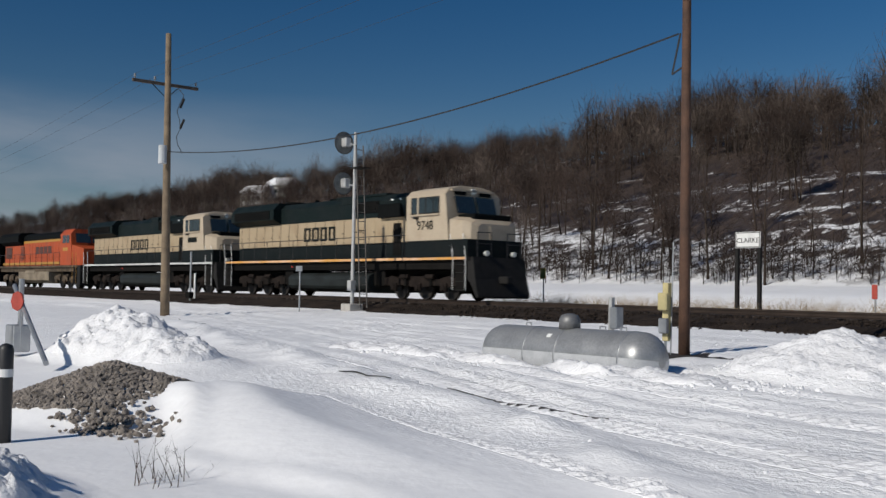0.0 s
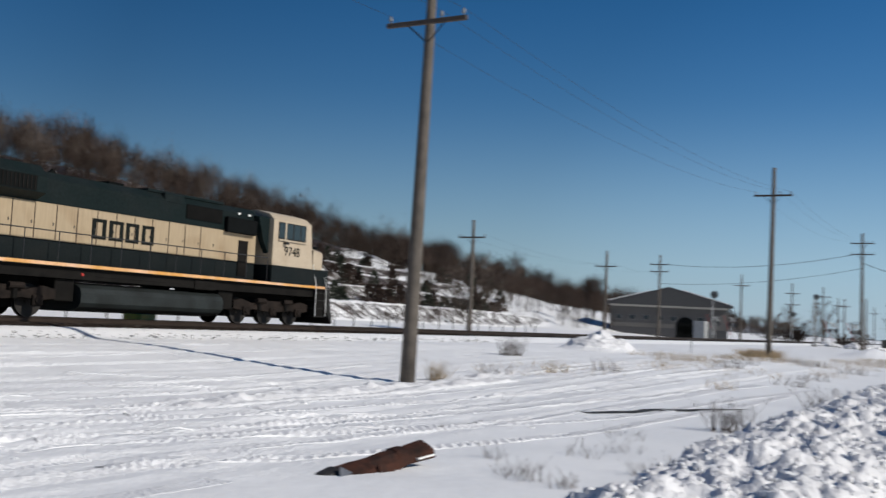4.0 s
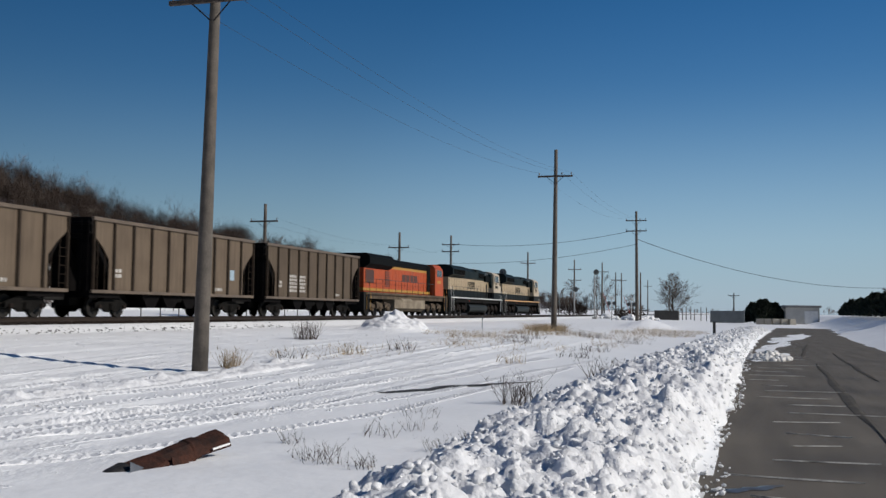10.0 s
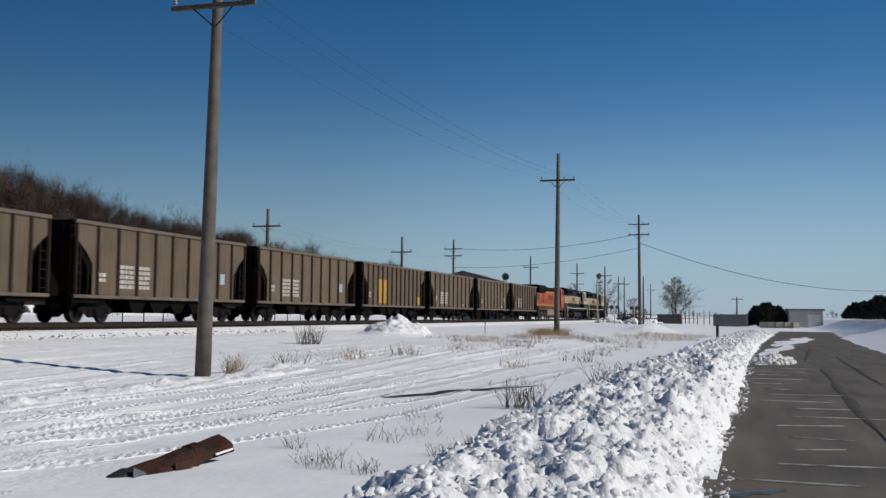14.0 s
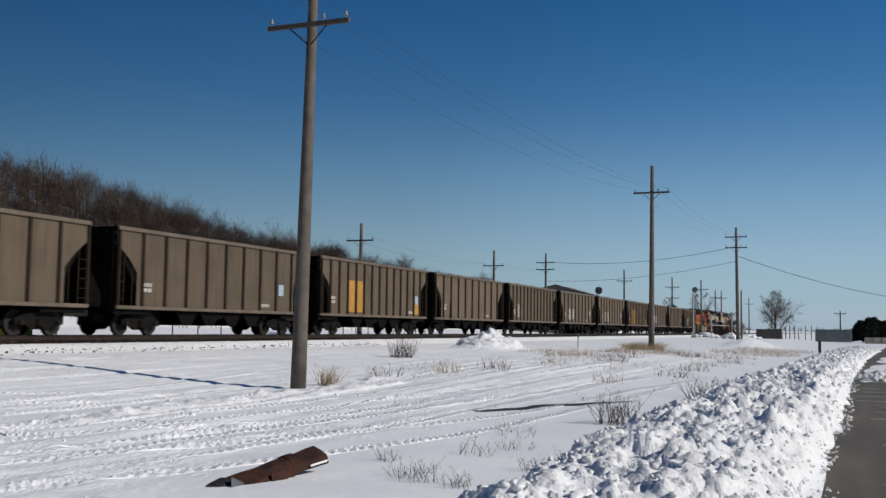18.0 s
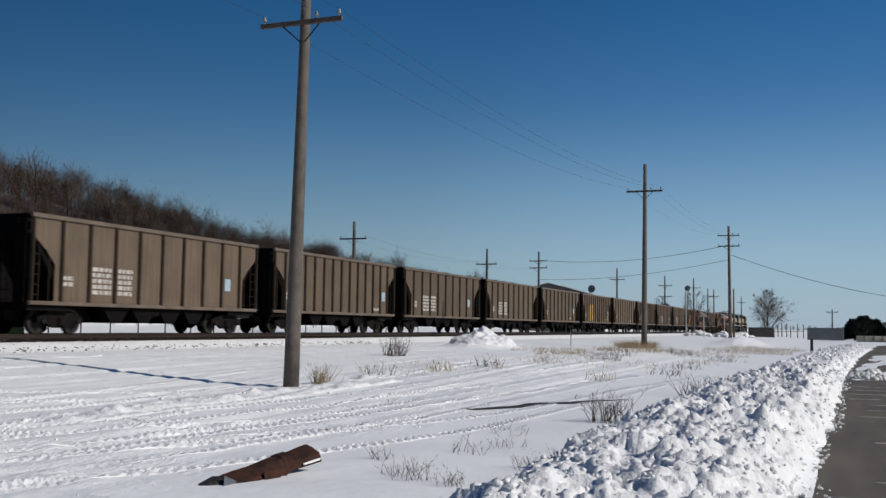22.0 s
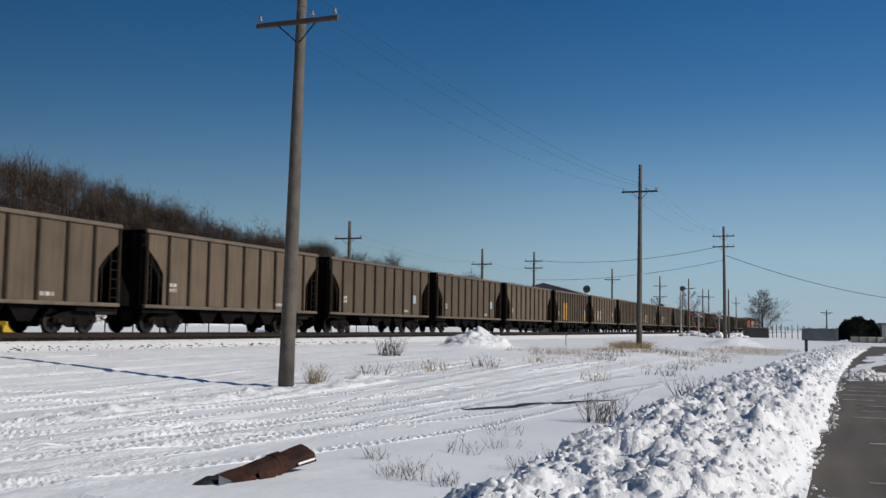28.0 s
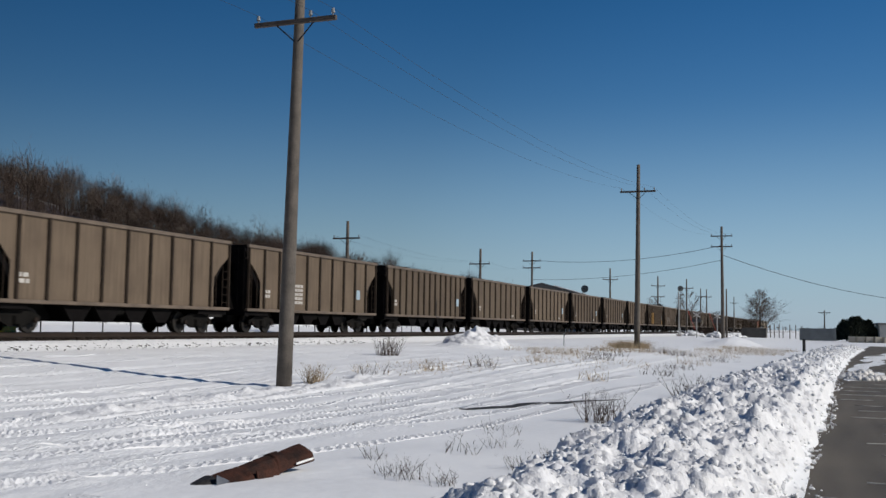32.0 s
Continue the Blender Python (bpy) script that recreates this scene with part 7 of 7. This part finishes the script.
def far_yard():
    cont = mat("grey_blue_container", (0.17, 0.19, 0.2), 0.6, 0.1, var=0.15, scale=1)
    x, y = spot(89.3, 185)
    c = empty("shipping_container", pose(x, y, 0.1, 0, 0, 94))
    part("body", B(-2.9, 2.9, -1.2, 1.2, 0, 2.1, 0.03), cont, c)
    for k in range(20):
        part("corrugation", B(-2.75 + 0.28 * k, -2.63 + 0.28 * k, 1.2, 1.25, 0.1, 2.0), cont, c)
    tagged(c, "grey steel shipping container beside the road's end", "container")
    x, y = spot(86.05, 190)
    c = empty("shipping_container", pose(x, y, 0.2, 0, 0, 90))
    dark = mat("dull_brown_container", (0.11, 0.1, 0.088), 0.6, 0.1, var=0.2, scale=1)
    part("body", B(-2.2, 2.2, -1.2, 1.2, 0, 1.95, 0.03), dark, c)
    for k in range(14):
        part("corrugation", B(-2.05 + 0.3 * k, -1.93 + 0.3 * k, 1.2, 1.25, 0.1, 1.85), dark, c)
    tagged(c, "dull brown steel container in the yard beyond the track", "container")
    for k, bearing in enumerate((86.9, 87.1, 87.35, 87.55, 87.9, 88.2)):
        x, y = spot(bearing, 205 + 4 * (k % 3))
        p = obj("yard_post", C((0, 0, 0), (0, 0, 2.3 + 0.5 * (k * k % 3)), 0.09, 0.08, 8), POLEWOOD)
        p.matrix_basis = pose(x, y, gz(x, y) - 0.05)
        tagged(p, "grey wooden post standing in the far yard", "post", "yard posts")
    yr = random.Random(6)
    for k in range(16):
        x, y = spot(yr.uniform(79.6, 81.7) if k < 9 else yr.uniform(82.3, 85.3), yr.uniform(176, 196))
        v, f, v2, f2 = crown_tree(700 + k, yr.uniform(2.4, 3.6) if k < 9 else yr.uniform(1.6, 2.6), 260, 0.6, 0.0, 0.05, 5)
        b = empty("brush_thicket", pose(x, y, gz(x, y) - 0.1))
        mesh_np("stems", v, f, BARK, True, b)
        mesh_np("crown", v2, f2, DARKTWIG, False, b)
        tagged(b, "dark leafless brush thicket beyond the track", "bush", "far thickets")
    for k in range(3):
        x, y = spot(yr.uniform(82.4, 85.2), yr.uniform(160, 178))
        n = 60
        g = np.random.default_rng(40 + k)
        pl = np.stack([g.normal(0, 1.0, n), g.normal(0, 1.0, n), 0.15 + 0 * np.arange(n)], 1)
        pl[:, 2] += 0.5 * np.exp(-(pl[:, 0] ** 2 + pl[:, 1] ** 2))
        hp = lumps("snow_heap", pl, 0.15 + 0.3 * g.random(n), SNOW_CLOD, 1, 50 + k)
        hp.matrix_basis = pose(x, y, gz(x, y))
        tagged(hp, "heap of ploughed snow by the far crossing", "snow heap", kind="stuff")
    conc = mat("pale_concrete", (0.4, 0.37, 0.31), 0.85, var=0.12, scale=1)
    for k in range(9):
        x, y = spot(91.0 + 0.21 * k, 172 + 1.5 * (k % 2))
        blk = B(-0.4, 0.4, -0.5, 0.5, 0, 1.0, 0.03)
        o = obj("concrete_block", blk, conc)
        o.matrix_basis = pose(x, y, gz(x, y) - 0.05, 0, 0, 3 * k)
        tagged(o, "pale concrete block with snow at its foot", "concrete block", "concrete blocks")
    x, y = spot(93.1, 190)
    g = empty("garage", pose(x, y, 0.0, 0, 0, 93))
    part("wall", B(-2.8, 2.8, -4, 4, 0, 2.9), HOUSEWALL, g, "pale siding")
    part("roof", B(-3.1, 3.1, -4.4, 4.4, 2.9, 3.3, 0.05), GREYWALL, g, "flat grey roof")
    part("garage_door", B(-2.5, -0.3, 4.0, 4.06, 0.1, 2.3), WHITE, g)
    part("garage_door", B(0.3, 2.5, 4.0, 4.06, 0.1, 2.3), HOUSEWALL, g)
    tagged(g, "low pale garage with a flat grey roof at the road's end", "garage")
    x, y = spot(78.0, 150)
    r = empty("relay_case", pose(x - 22, 30.8, 0.55))
    part("case", B(-0.9, 0.9, -0.7, 0.7, 0.3, 2.7, 0.03), SIGNALGREY, r, "pale grey steel case")
    part("base", B(-1.0, 1.0, -0.8, 0.8, 0, 0.3), UNDER, r)
    tagged(r, "grey relay case beside the track at the crossing", "relay case")
    for b, d in ((76.9, 150), (77.8, 150), (83.0, 150), (84.1, 160)):
        x, y = spot(b, d)
        s = empty("crossing_signal", pose(x, y, gz(x, y)))
        part("mast", C((0, 0, 0), (0, 0, 3.6), 0.06, n=8), SIGNALGREY, s)
        for q in (-0.4, 0.4):
            part("lamp", C((-0.1, q, 2.5), (-0.16, q, 2.5), 0.3, n=14), HOOD, s, "black lamp target")
        part("crossbuck", cyl(cyl(bmesh.new(), (-0.1, -0.5, 3.0), (-0.1, 0.5, 3.6), 0.08, n=4), (-0.1, -0.5, 3.6), (-0.1, 0.5, 3.0), 0.06, n=4), SIGNALGREY, s)
        part("gate_arm", C((-0.1, 0.2, 1.1), (-0.3, 1.2, 3.9), 0.04, n=6), REDPAINT, s)
        tagged(s, "crossing signal with black targets and a raised gate", "crossing signal", "crossing signals")
    x, y = spot(44.75, 46)
    ex = empty("yellow_loader", pose(x, y, gz(x, y), 0, 0, 15) @ Matrix.Scale(0.55, 4))
    yl = mat("machine_yellow", (0.62, 0.42, 0.03), 0.5, var=0.15, scale=2)
    part("body", B(-1.3, 1.2, -0.8, 0.8, 0.55, 1.35, 0.08), yl, ex)
    part("cab", B(-0.5, 0.5, -0.7, 0.7, 1.35, 2.1, 0.06), yl, ex)
    for xx in (-0.85, 0.85):
        for yy in (-0.85, 0.85):
            part("wheel", C((xx, yy - 0.12, 0.4), (xx, yy + 0.12, 0.4), 0.42, n=16), BLACK, ex)
    part("bucket", B(1.3, 1.8, -0.9, 0.9, 0.15, 0.7, 0.05), yl, ex)
    tagged(ex, "small yellow loader parked beyond the track", "loader")
    # low line of fence and pipework behind the track to the east
    for k in range(26):
        x = 30 + 2.6 * k
        p = obj("fence_post", C((0, 0, 0), (0, 0, 0.95), 0.04, n=6), DARKIRON)
        p.matrix_basis = pose(x, 40.5 + 0.1 * math.sin(k), gz(x, 40.5) - 0.05)
        tagged(p, "dark fence post in the snow beyond the track", "fence post", "fence posts")
    # small junipers on the terraced slope
    jr = random.Random(3)
    for k in range(120):
        b, row = jr.uniform(42.5, 65.0), jr.choice((66, 70, 75, 84, 95))
        yy = row + jr.uniform(-1, 1)
        xx = yy * math.tan(radians(b))
        if xx < 190:
            evergreen_small(xx, yy, jr)


def evergreen_small(x, y, jr):
    rng = np.random.default_rng(int(x * 100))
    n = 160
    h, w = jr.uniform(1.2, 2.6), jr.uniform(0.5, 1.1)
    u, ph = rng.random(n), rng.random(n) * 6.283
    rad = w * (1 - 0.8 * u) * (0.6 + 0.5 * rng.random(n))
    c = np.stack([rad * np.cos(ph), rad * np.sin(ph), h * u], 1)
    d = np.stack([np.cos(ph), np.sin(ph), 0.8 + 0 * ph], 1) + rng.normal(0, 0.3, (n, 3))
    s = np.cross(d, rng.standard_normal((n, 3)))
    s = s / np.linalg.norm(s, axis=1, keepdims=True)
    v = np.stack([c - s * 0.16, c + s * 0.16, c + d * 0.35], 1).reshape(-1, 3)
    o = mesh_np("shrub", v, np.arange(3 * n).reshape(-1, 3), TWIG if jr.random() < 0.5 else NEEDLES, False)
    o.matrix_basis = pose(x, y, gz(x, y) - 0.05)
    tagged(o, "small dark shrub on the terraced snow slope", "shrub", "slope shrubs")


far_yard()


# ---- weeds, grass, debris, patches ----
STRAW = mat("dry_straw", (0.44, 0.33, 0.2), 0.9, var=0.25, scale=1.0)
WEED = mat("dry_weed_stalks", (0.085, 0.06, 0.048), 0.9, var=0.25, scale=2.0)


def blades(cx, cy, n, radius, h, rng, lean=0.35, w=0.006, branch=2):
    """Thin dry stalks as arrays, about the origin of the ground at cx, cy."""
    v = []
    for _ in range(n):
        a, r = rng.random() * 6.283, radius * math.sqrt(rng.random())
        p = np.array([r * math.cos(a), r * math.sin(a), 0.0])
        p[2] = -0.04
        q = p + np.array([rng.normal(0, lean), rng.normal(0, lean), 1.0]) * h * (0.5 + 0.6 * rng.random())
        s = np.array([rng.normal(), rng.normal(), 0])
        s = s / (np.linalg.norm(s) + 1e-6) * w
        v += [p - s, p + s, q]
        for _ in range(branch):
            u = 0.3 + 0.6 * rng.random()
            b = p + (q - p) * u
            e = b + np.array([rng.normal(0, 0.5), rng.normal(0, 0.5), 0.55]) * h * 0.3
            v += [b - s * 0.6, b + s * 0.6, e]
    v = np.array(v)
    return v, np.arange(len(v)).reshape(-1, 3)


def tuft(name, x, y, n, radius, h, seed, material, label, w=0.006, lean=0.35, branch=2):
    rng = np.random.default_rng(seed)
    v, f = blades(x, y, n, radius, h, rng, lean, w, branch)
    o = mesh_np(name, v, f, material, False)
    o.matrix_basis = pose(x, y, gz(x, y))
    return tagged(o, label, "dry weeds" if name == "dry_weed" else "dry grass", "weeds in the snow")


tuft("grass_tuft", 23.2, 12.6, 90, 0.26, 0.6, 1, STRAW, "tan dry grass tuft at the foot of the pole", 0.012, 0.4)
tuft("dry_weed", 37.0, 16.8, 90, 0.5, 1.0, 2, WEED, "grey dry weed clump in the snow", 0.012)
tuft("dry_weed", 17.6, 3.8, 70, 0.4, 0.62, 3, WEED, "brown leafless weed bush behind the snow bank", 0.008, 0.5, 5)
WEED_SPOTS = [(11.2, 5.2, 23, 0.16, 0.24), (10.0, 4.3, 30, 0.27, 0.29), (9.8, 3.8, 30, 0.18, 0.22), (11.3, 3.35, 28, 0.21, 0.26), (12.3, 4.5, 18, 0.27, 0.29), (12.1, 3.2, 20, 0.16, 0.22), (10.2, 4.55, 15, 0.24, 0.22), (13.2, 4.2, 18, 0.27, 0.26), (25.2, 3.2, 60, 0.5, 0.6), (29.9, 11.9, 50, 0.5, 0.5), (14.6, 4.7, 15, 0.32, 0.26), (-7.9, 3.5, 24, 0.3, 0.42), (19.5, 8.8, 8, 0.24, 0.22), (15.4, 5.0, 12, 0.24, 0.22)]
wrng = random.Random(19)
WEED_SPOTS += [(27 + 2.7 * k, wrng.uniform(4.2, 9.0) if k % 2 else wrng.uniform(9.0, 14.5), 30 + 3 * k, 0.5 + 0.05 * k, wrng.uniform(0.35, 0.5)) for k in range(13)]
for k, (x, y, n, r, h) in enumerate(WEED_SPOTS):
    tuft("dry_weed", x, y, n, r, h, 10 + k, WEED if k % 3 or x < 25 else STRAW, "thin dry weed stalks poking through the snow", 0.005 if x < 20 else 0.012, 0.45 if x < 0 else 0.55, 3 if 0 < x < 20 else 2)


def grass_patches():
    rng = np.random.default_rng(77)
    vs, n = [], 0
    areas = [(65.5, 12.2, 2.2, 1.2, 900, 0.8), (70.5, 13.4, 2.6, 1.4, 900, 0.7), (58, 11.5, 4, 2, 500, 0.45), (47, 12, 3, 1.6, 350, 0.45), (52, 14.5, 4, 2, 300, 0.4), (72, 6, 6, 3, 700, 0.5), (84, 5.5, 7, 3, 700, 0.5), (40, 9.5, 5, 3, 250, 0.35), (31, 12.5, 4, 2.4, 220, 0.3), (60, 8, 6, 3, 500, 0.4)]
    areas += [(-13 + 4 * k, 41.5, 3.2, 2.0, 700, 1.3) for k in range(11)] + [(-34 + 4 * k, 33.4, 3.0, 1.4, 900, 1.3) for k in range(9)] + [(0 + 4 * k, 33.5 + (k % 2), 4, 2.2, 330, 0.4) for k in range(8)]
    for cx, cy, rx, ry, m, h in areas:
        a, r = rng.random(m) * 6.283, np.sqrt(rng.random(m))
        x, y = cx + rx * r * np.cos(a), cy + ry * r * np.sin(a)
        z = ground_z(x, y) - 0.03
        p = np.stack([x, y, z], 1)
        q = p + np.stack([rng.normal(0, 0.6, m), rng.normal(0, 0.6, m), 0.35 + 0.45 * rng.random(m)], 1) * h
        s = np.stack([rng.normal(0, 1, m), rng.normal(0, 1, m), 0 * x], 1)
        s = s / np.linalg.norm(s, axis=1, keepdims=True) * 0.011
        vs.append(np.stack([p - s, p + s, q], 1).reshape(-1, 3))
    v = np.concatenate(vs)
    tagged(mesh_np("dry_grass", v, np.arange(len(v)).reshape(-1, 3), STRAW, False), "patches of tan dry grass standing out of the snow", "dry grass", kind="stuff")


grass_patches()


def debris():
    """A rusted, torn length of steel culvert lying in the snow."""
    rust = mat("rusted_steel_sheet", (0.062, 0.027, 0.019), 0.8, 0.0, spec=0.1, var=0.35, scale=6, bump=0.4, bscale=30, col2=(0.025, 0.016, 0.014))
    d = empty("rusted_culvert", pose(9.32, 5.8, -0.05, 0, -4, -14) @ Matrix.Scale(0.96, 4))
    xs = [-0.62, -0.5, -0.36, -0.22, -0.16, -0.1, 0.0, 0.1, 0.2, 0.28, 0.3, 0.42, 0.44, 0.56, 0.68, 0.8]
    low = [0.02, 0.02, 0.01, 0.03, 0.07, -0.03, -0.03, -0.02, 0.0, 0.05, 0.07, 0.1, 0.1, 0.11, 0.12, 0.13]
    rings = []
    for x, zf in zip(xs, low):
        u = (x + 0.62) / 1.42
        zr = 0.17 + 0.13 * u + (0.02 if 0.28 < x < 0.43 else 0.0) + 0.006 * math.sin(11 * x)
        out = 0.03 * math.sin(5 * x)
        sec = [(0.16, 0.02 + 0.06 * u), (0.1, zr - 0.03), (0.02, zr), (-0.08, zr - 0.03), (-0.17 + out, (zr + zf) / 2), (-0.2 + out, zf)]
        rings.append([(x, y, z) for y, z in sec] + [(x, y * 0.93, z - 0.014) for y, z in sec[::-1]])
    part("sheet", loft(bmesh.new(), rings), rust, d)
    bm = bmesh.new()
    mouth = [[(x, q * 0.16 * math.cos(a), 0.07 + q * 0.11 * math.sin(a)) for a in [k * math.pi / 8 for k in range(9)]] for x, q in ((-0.9, 0.25), (-0.84, 0.6), (-0.76, 0.8), (-0.6, 1.08))]
    loft(bm, [r + [(p[0], p[1] * 0.92, p[2] - 0.012) for p in r[::-1]] for r in mouth])
    part("crushed_end", bm, mat("charred_steel", (0.03, 0.027, 0.026), 0.7, var=0.3, scale=6, bump=0.3), d, "dark crushed end")
    part("flap", B(-0.14, 0.12, -0.235, -0.222, -0.05, 0.1, 0.0, pose(0, 0, 0, -14, 5, 4)), rust, d, "torn rusted flap")
    part("patch", B(-0.1, 0.1, -0.006, 0.0, -0.07, 0.07, 0.0, pose(-0.58, -0.185, 0.11, -25, 28, 0)), mat("bare_grey_steel", (0.14, 0.15, 0.17), 0.5, 0.5, var=0.2), d, "bare grey steel patch")
    part("bright_rim", B(0.52, 0.8, -0.215, -0.2, 0.1, 0.122, 0.0, pose(0, 0, 0, 0, -3, 0)), WHITE, d, "snow caught on the torn edge")
    return tagged(d, "torn rusted brown steel culvert lying in the snow", "scrap metal")


debris()

MUD = mat("wet_dark_soil", (0.05, 0.043, 0.037), 0.7, var=0.35, scale=3.0, bump=0.6, bscale=20)


def patch(x0, y0, x1, y1, w, seed, label, material=MUD, name="bare_patch", category="bare soil", group="bare patches"):
    """An irregular bare patch that follows the ground."""
    rng = np.random.default_rng(seed)
    n = 40
    u = np.linspace(0, 1, n)
    cx, cy = x0 + (x1 - x0) * u, y0 + (y1 - y0) * u
    nx, ny = -(y1 - y0), (x1 - x0)
    ln = math.hypot(nx, ny)
    half = w * (np.sin(np.pi * u) ** 0.6) * (0.55 + 0.45 * vnoise(u * 9, u * 0 + seed, seed))
    half2 = w * (np.sin(np.pi * u) ** 0.6) * (0.55 + 0.45 * vnoise(u * 8, u * 0 + seed + 9, seed))
    rows = np.linspace(-1, 1, 7)
    v = []
    for r in rows:
        h = np.where(r > 0, half, half2) * r
        x, y = cx + nx / ln * h, cy + ny / ln * h
        on = y - edge_y(x) < 0.35
        v.append(np.stack([x, y, np.where(on, road_z(x, y), ground_z(x, y)) + 0.02 - 0.014 * abs(r)], 1))
    i = np.arange(7 * n).reshape(7, n)
    f = np.stack([i[:-1, :-1], i[:-1, 1:], i[1:, 1:], i[1:, :-1]], -1).reshape(-1, 4)
    o = mesh_np(name, np.concatenate(v), f, material)
    return tagged(o, label, category, group)


patch(18.4, 6.9, 23.0, 4.6, 0.42, 3, "strip of wet dark soil showing through packed snow")
patch(-8.9, 18.0, -5.5, 18.3, 0.5, 4, "thin dark wheel streak in the snow")
patch(-5.3, 17.9, -3.9, 18.2, 0.3, 5, "thin dark wheel streak in the snow")
patch(-3.4, 18.4, -1.8, 18.3, 0.36, 6, "thin dark wheel streak in the snow")
patch(-13.0, 16.0, -11.0, 16.1, 0.9, 11, "ring of bare brown soil at the foot of the pole")
for k, (x, y) in enumerate(((0.45, 15.5), (4.9, 17.1), (5.3, 11.9), (2.95, 10.0), (2.4, 10.15))):
    patch(x - 0.26, y, x + 0.26, y + 0.04, 0.13, 40 + k, "small dark scrape of soil in packed snow")
patch(-13.2, 8.75, -11.6, 8.6, 0.07, 7, "thin dark wheel streak in the snow")
patch(-10.4, 8.65, -7.4, 8.5, 0.09, 8, "thin dark wheel streak in the snow")
patch(-31.5, 14.4, -29.0, 14.2, 0.12, 9, "thin dark wheel streak in the snow")
patch(-13.4, 16.1, -10.8, 16.15, 0.3, 10, "ring of bare soil round the foot of the brown pole")
patch(13.6, 7.4, 15.3, 7.3, 0.05, 13, "thin dark wheel streak in the snow")
ICE = mat("dark_wet_puddle", (0.09, 0.092, 0.095), 0.3, var=0.1, scale=2, spec=0.3)
patch(9.7, 0.3, 10.3, -0.4, 0.16, 14, "dark wet puddle at the road's edge", ICE, "puddle", "puddle", "")
patch(36.5, -0.5, 45.0, -1.8, 0.9, 15, "churned snow spilled onto the asphalt", SNOW, "churned_snow", "snow", "churned snow")
patch(44, -0.9, 66, -2.6, 1.0, 16, "churned snow along the edge of the asphalt", SNOW, "churned_snow", "snow", "churned snow")
patch(60, -1.8, 92, -5.2, 1.3, 17, "churned snow along the edge of the asphalt", SNOW, "churned_snow", "snow", "churned snow")
WETROAD = mat("damp_asphalt", (0.1, 0.086, 0.068), 0.8, var=0.3, scale=1.5, spec=0.2)
for k, (x0, y0, x1, y1) in enumerate(((13, -1.8, 36, -2.45), (27, -3.3, 46, -3.8), (40, -2.2, 60, -3.6))):
    patch(x0, y0, x1, y1, 0.15, 21 + k, "damp wheel streak on the asphalt", WETROAD, "wet_streak", "wet streak", "wet streaks")
CRUST = mat("thin_ice_crust", (0.5, 0.48, 0.44), 0.6, var=0.35, scale=3)
prng = random.Random(8)
for k in range(34):
    x = 8.5 + 1.1 * k * (1 + 0.03 * k)
    y = prng.uniform(-0.7, 0.2) + float(edge_y(np.array(x)))
    patch(x, y, x + prng.uniform(-0.25, 0.25), y - prng.uniform(0.5, 1.8), 0.028, 40 + k, "thin pale ice streak melting across the asphalt", CRUST, "ice_streak", "ice streak", "ice streaks")


def stub_post():
    s = empty("marker_post", pose(72.3, 1.75, gz(72.3, 1.75) - 0.2))
    part("post", C((0, 0, 0), (0, 0, 1.25), 0.1, n=12), mat("black_marker", (0.015, 0.015, 0.016), 0.6), s)
    part("cap", C((0, 0, 1.25), (0, 0, 1.3), 0.115, n=12), BLACK, s)
    return tagged(s, "short black marker post in the snow bank", "marker post")


stub_post()


# ---- what moves ----
FRONT = [(0.0, -29.6), (1.3, -7.2), (2.2, 8.4), (4.4, 44.8), (6.5, 79.0), (9.0, 119.3), (11.0, 151.2), (13.0, 182.9), (16.0, 229.6), (18.0, 259.7), (20.0, 290.05), (21.0, 305.2),
         (23.0, 335.4), (25.5, 372.2), (28.0, 407.8), (30.0, 435.9), (32.0, 464.2)]


def motions():
    order = [(LOCO_1, 0.0), (LOCO_2, 22.56), (LOCO_3, 45.12)] + [(c, 67.6 + CAR_L * k) for k, c in enumerate(CARS)]
    for thing, back in order:
        walk(thing, [(t, pose(x - back, TRACK_Y, RAIL_Z)) for t, x in FRONT])


motions()
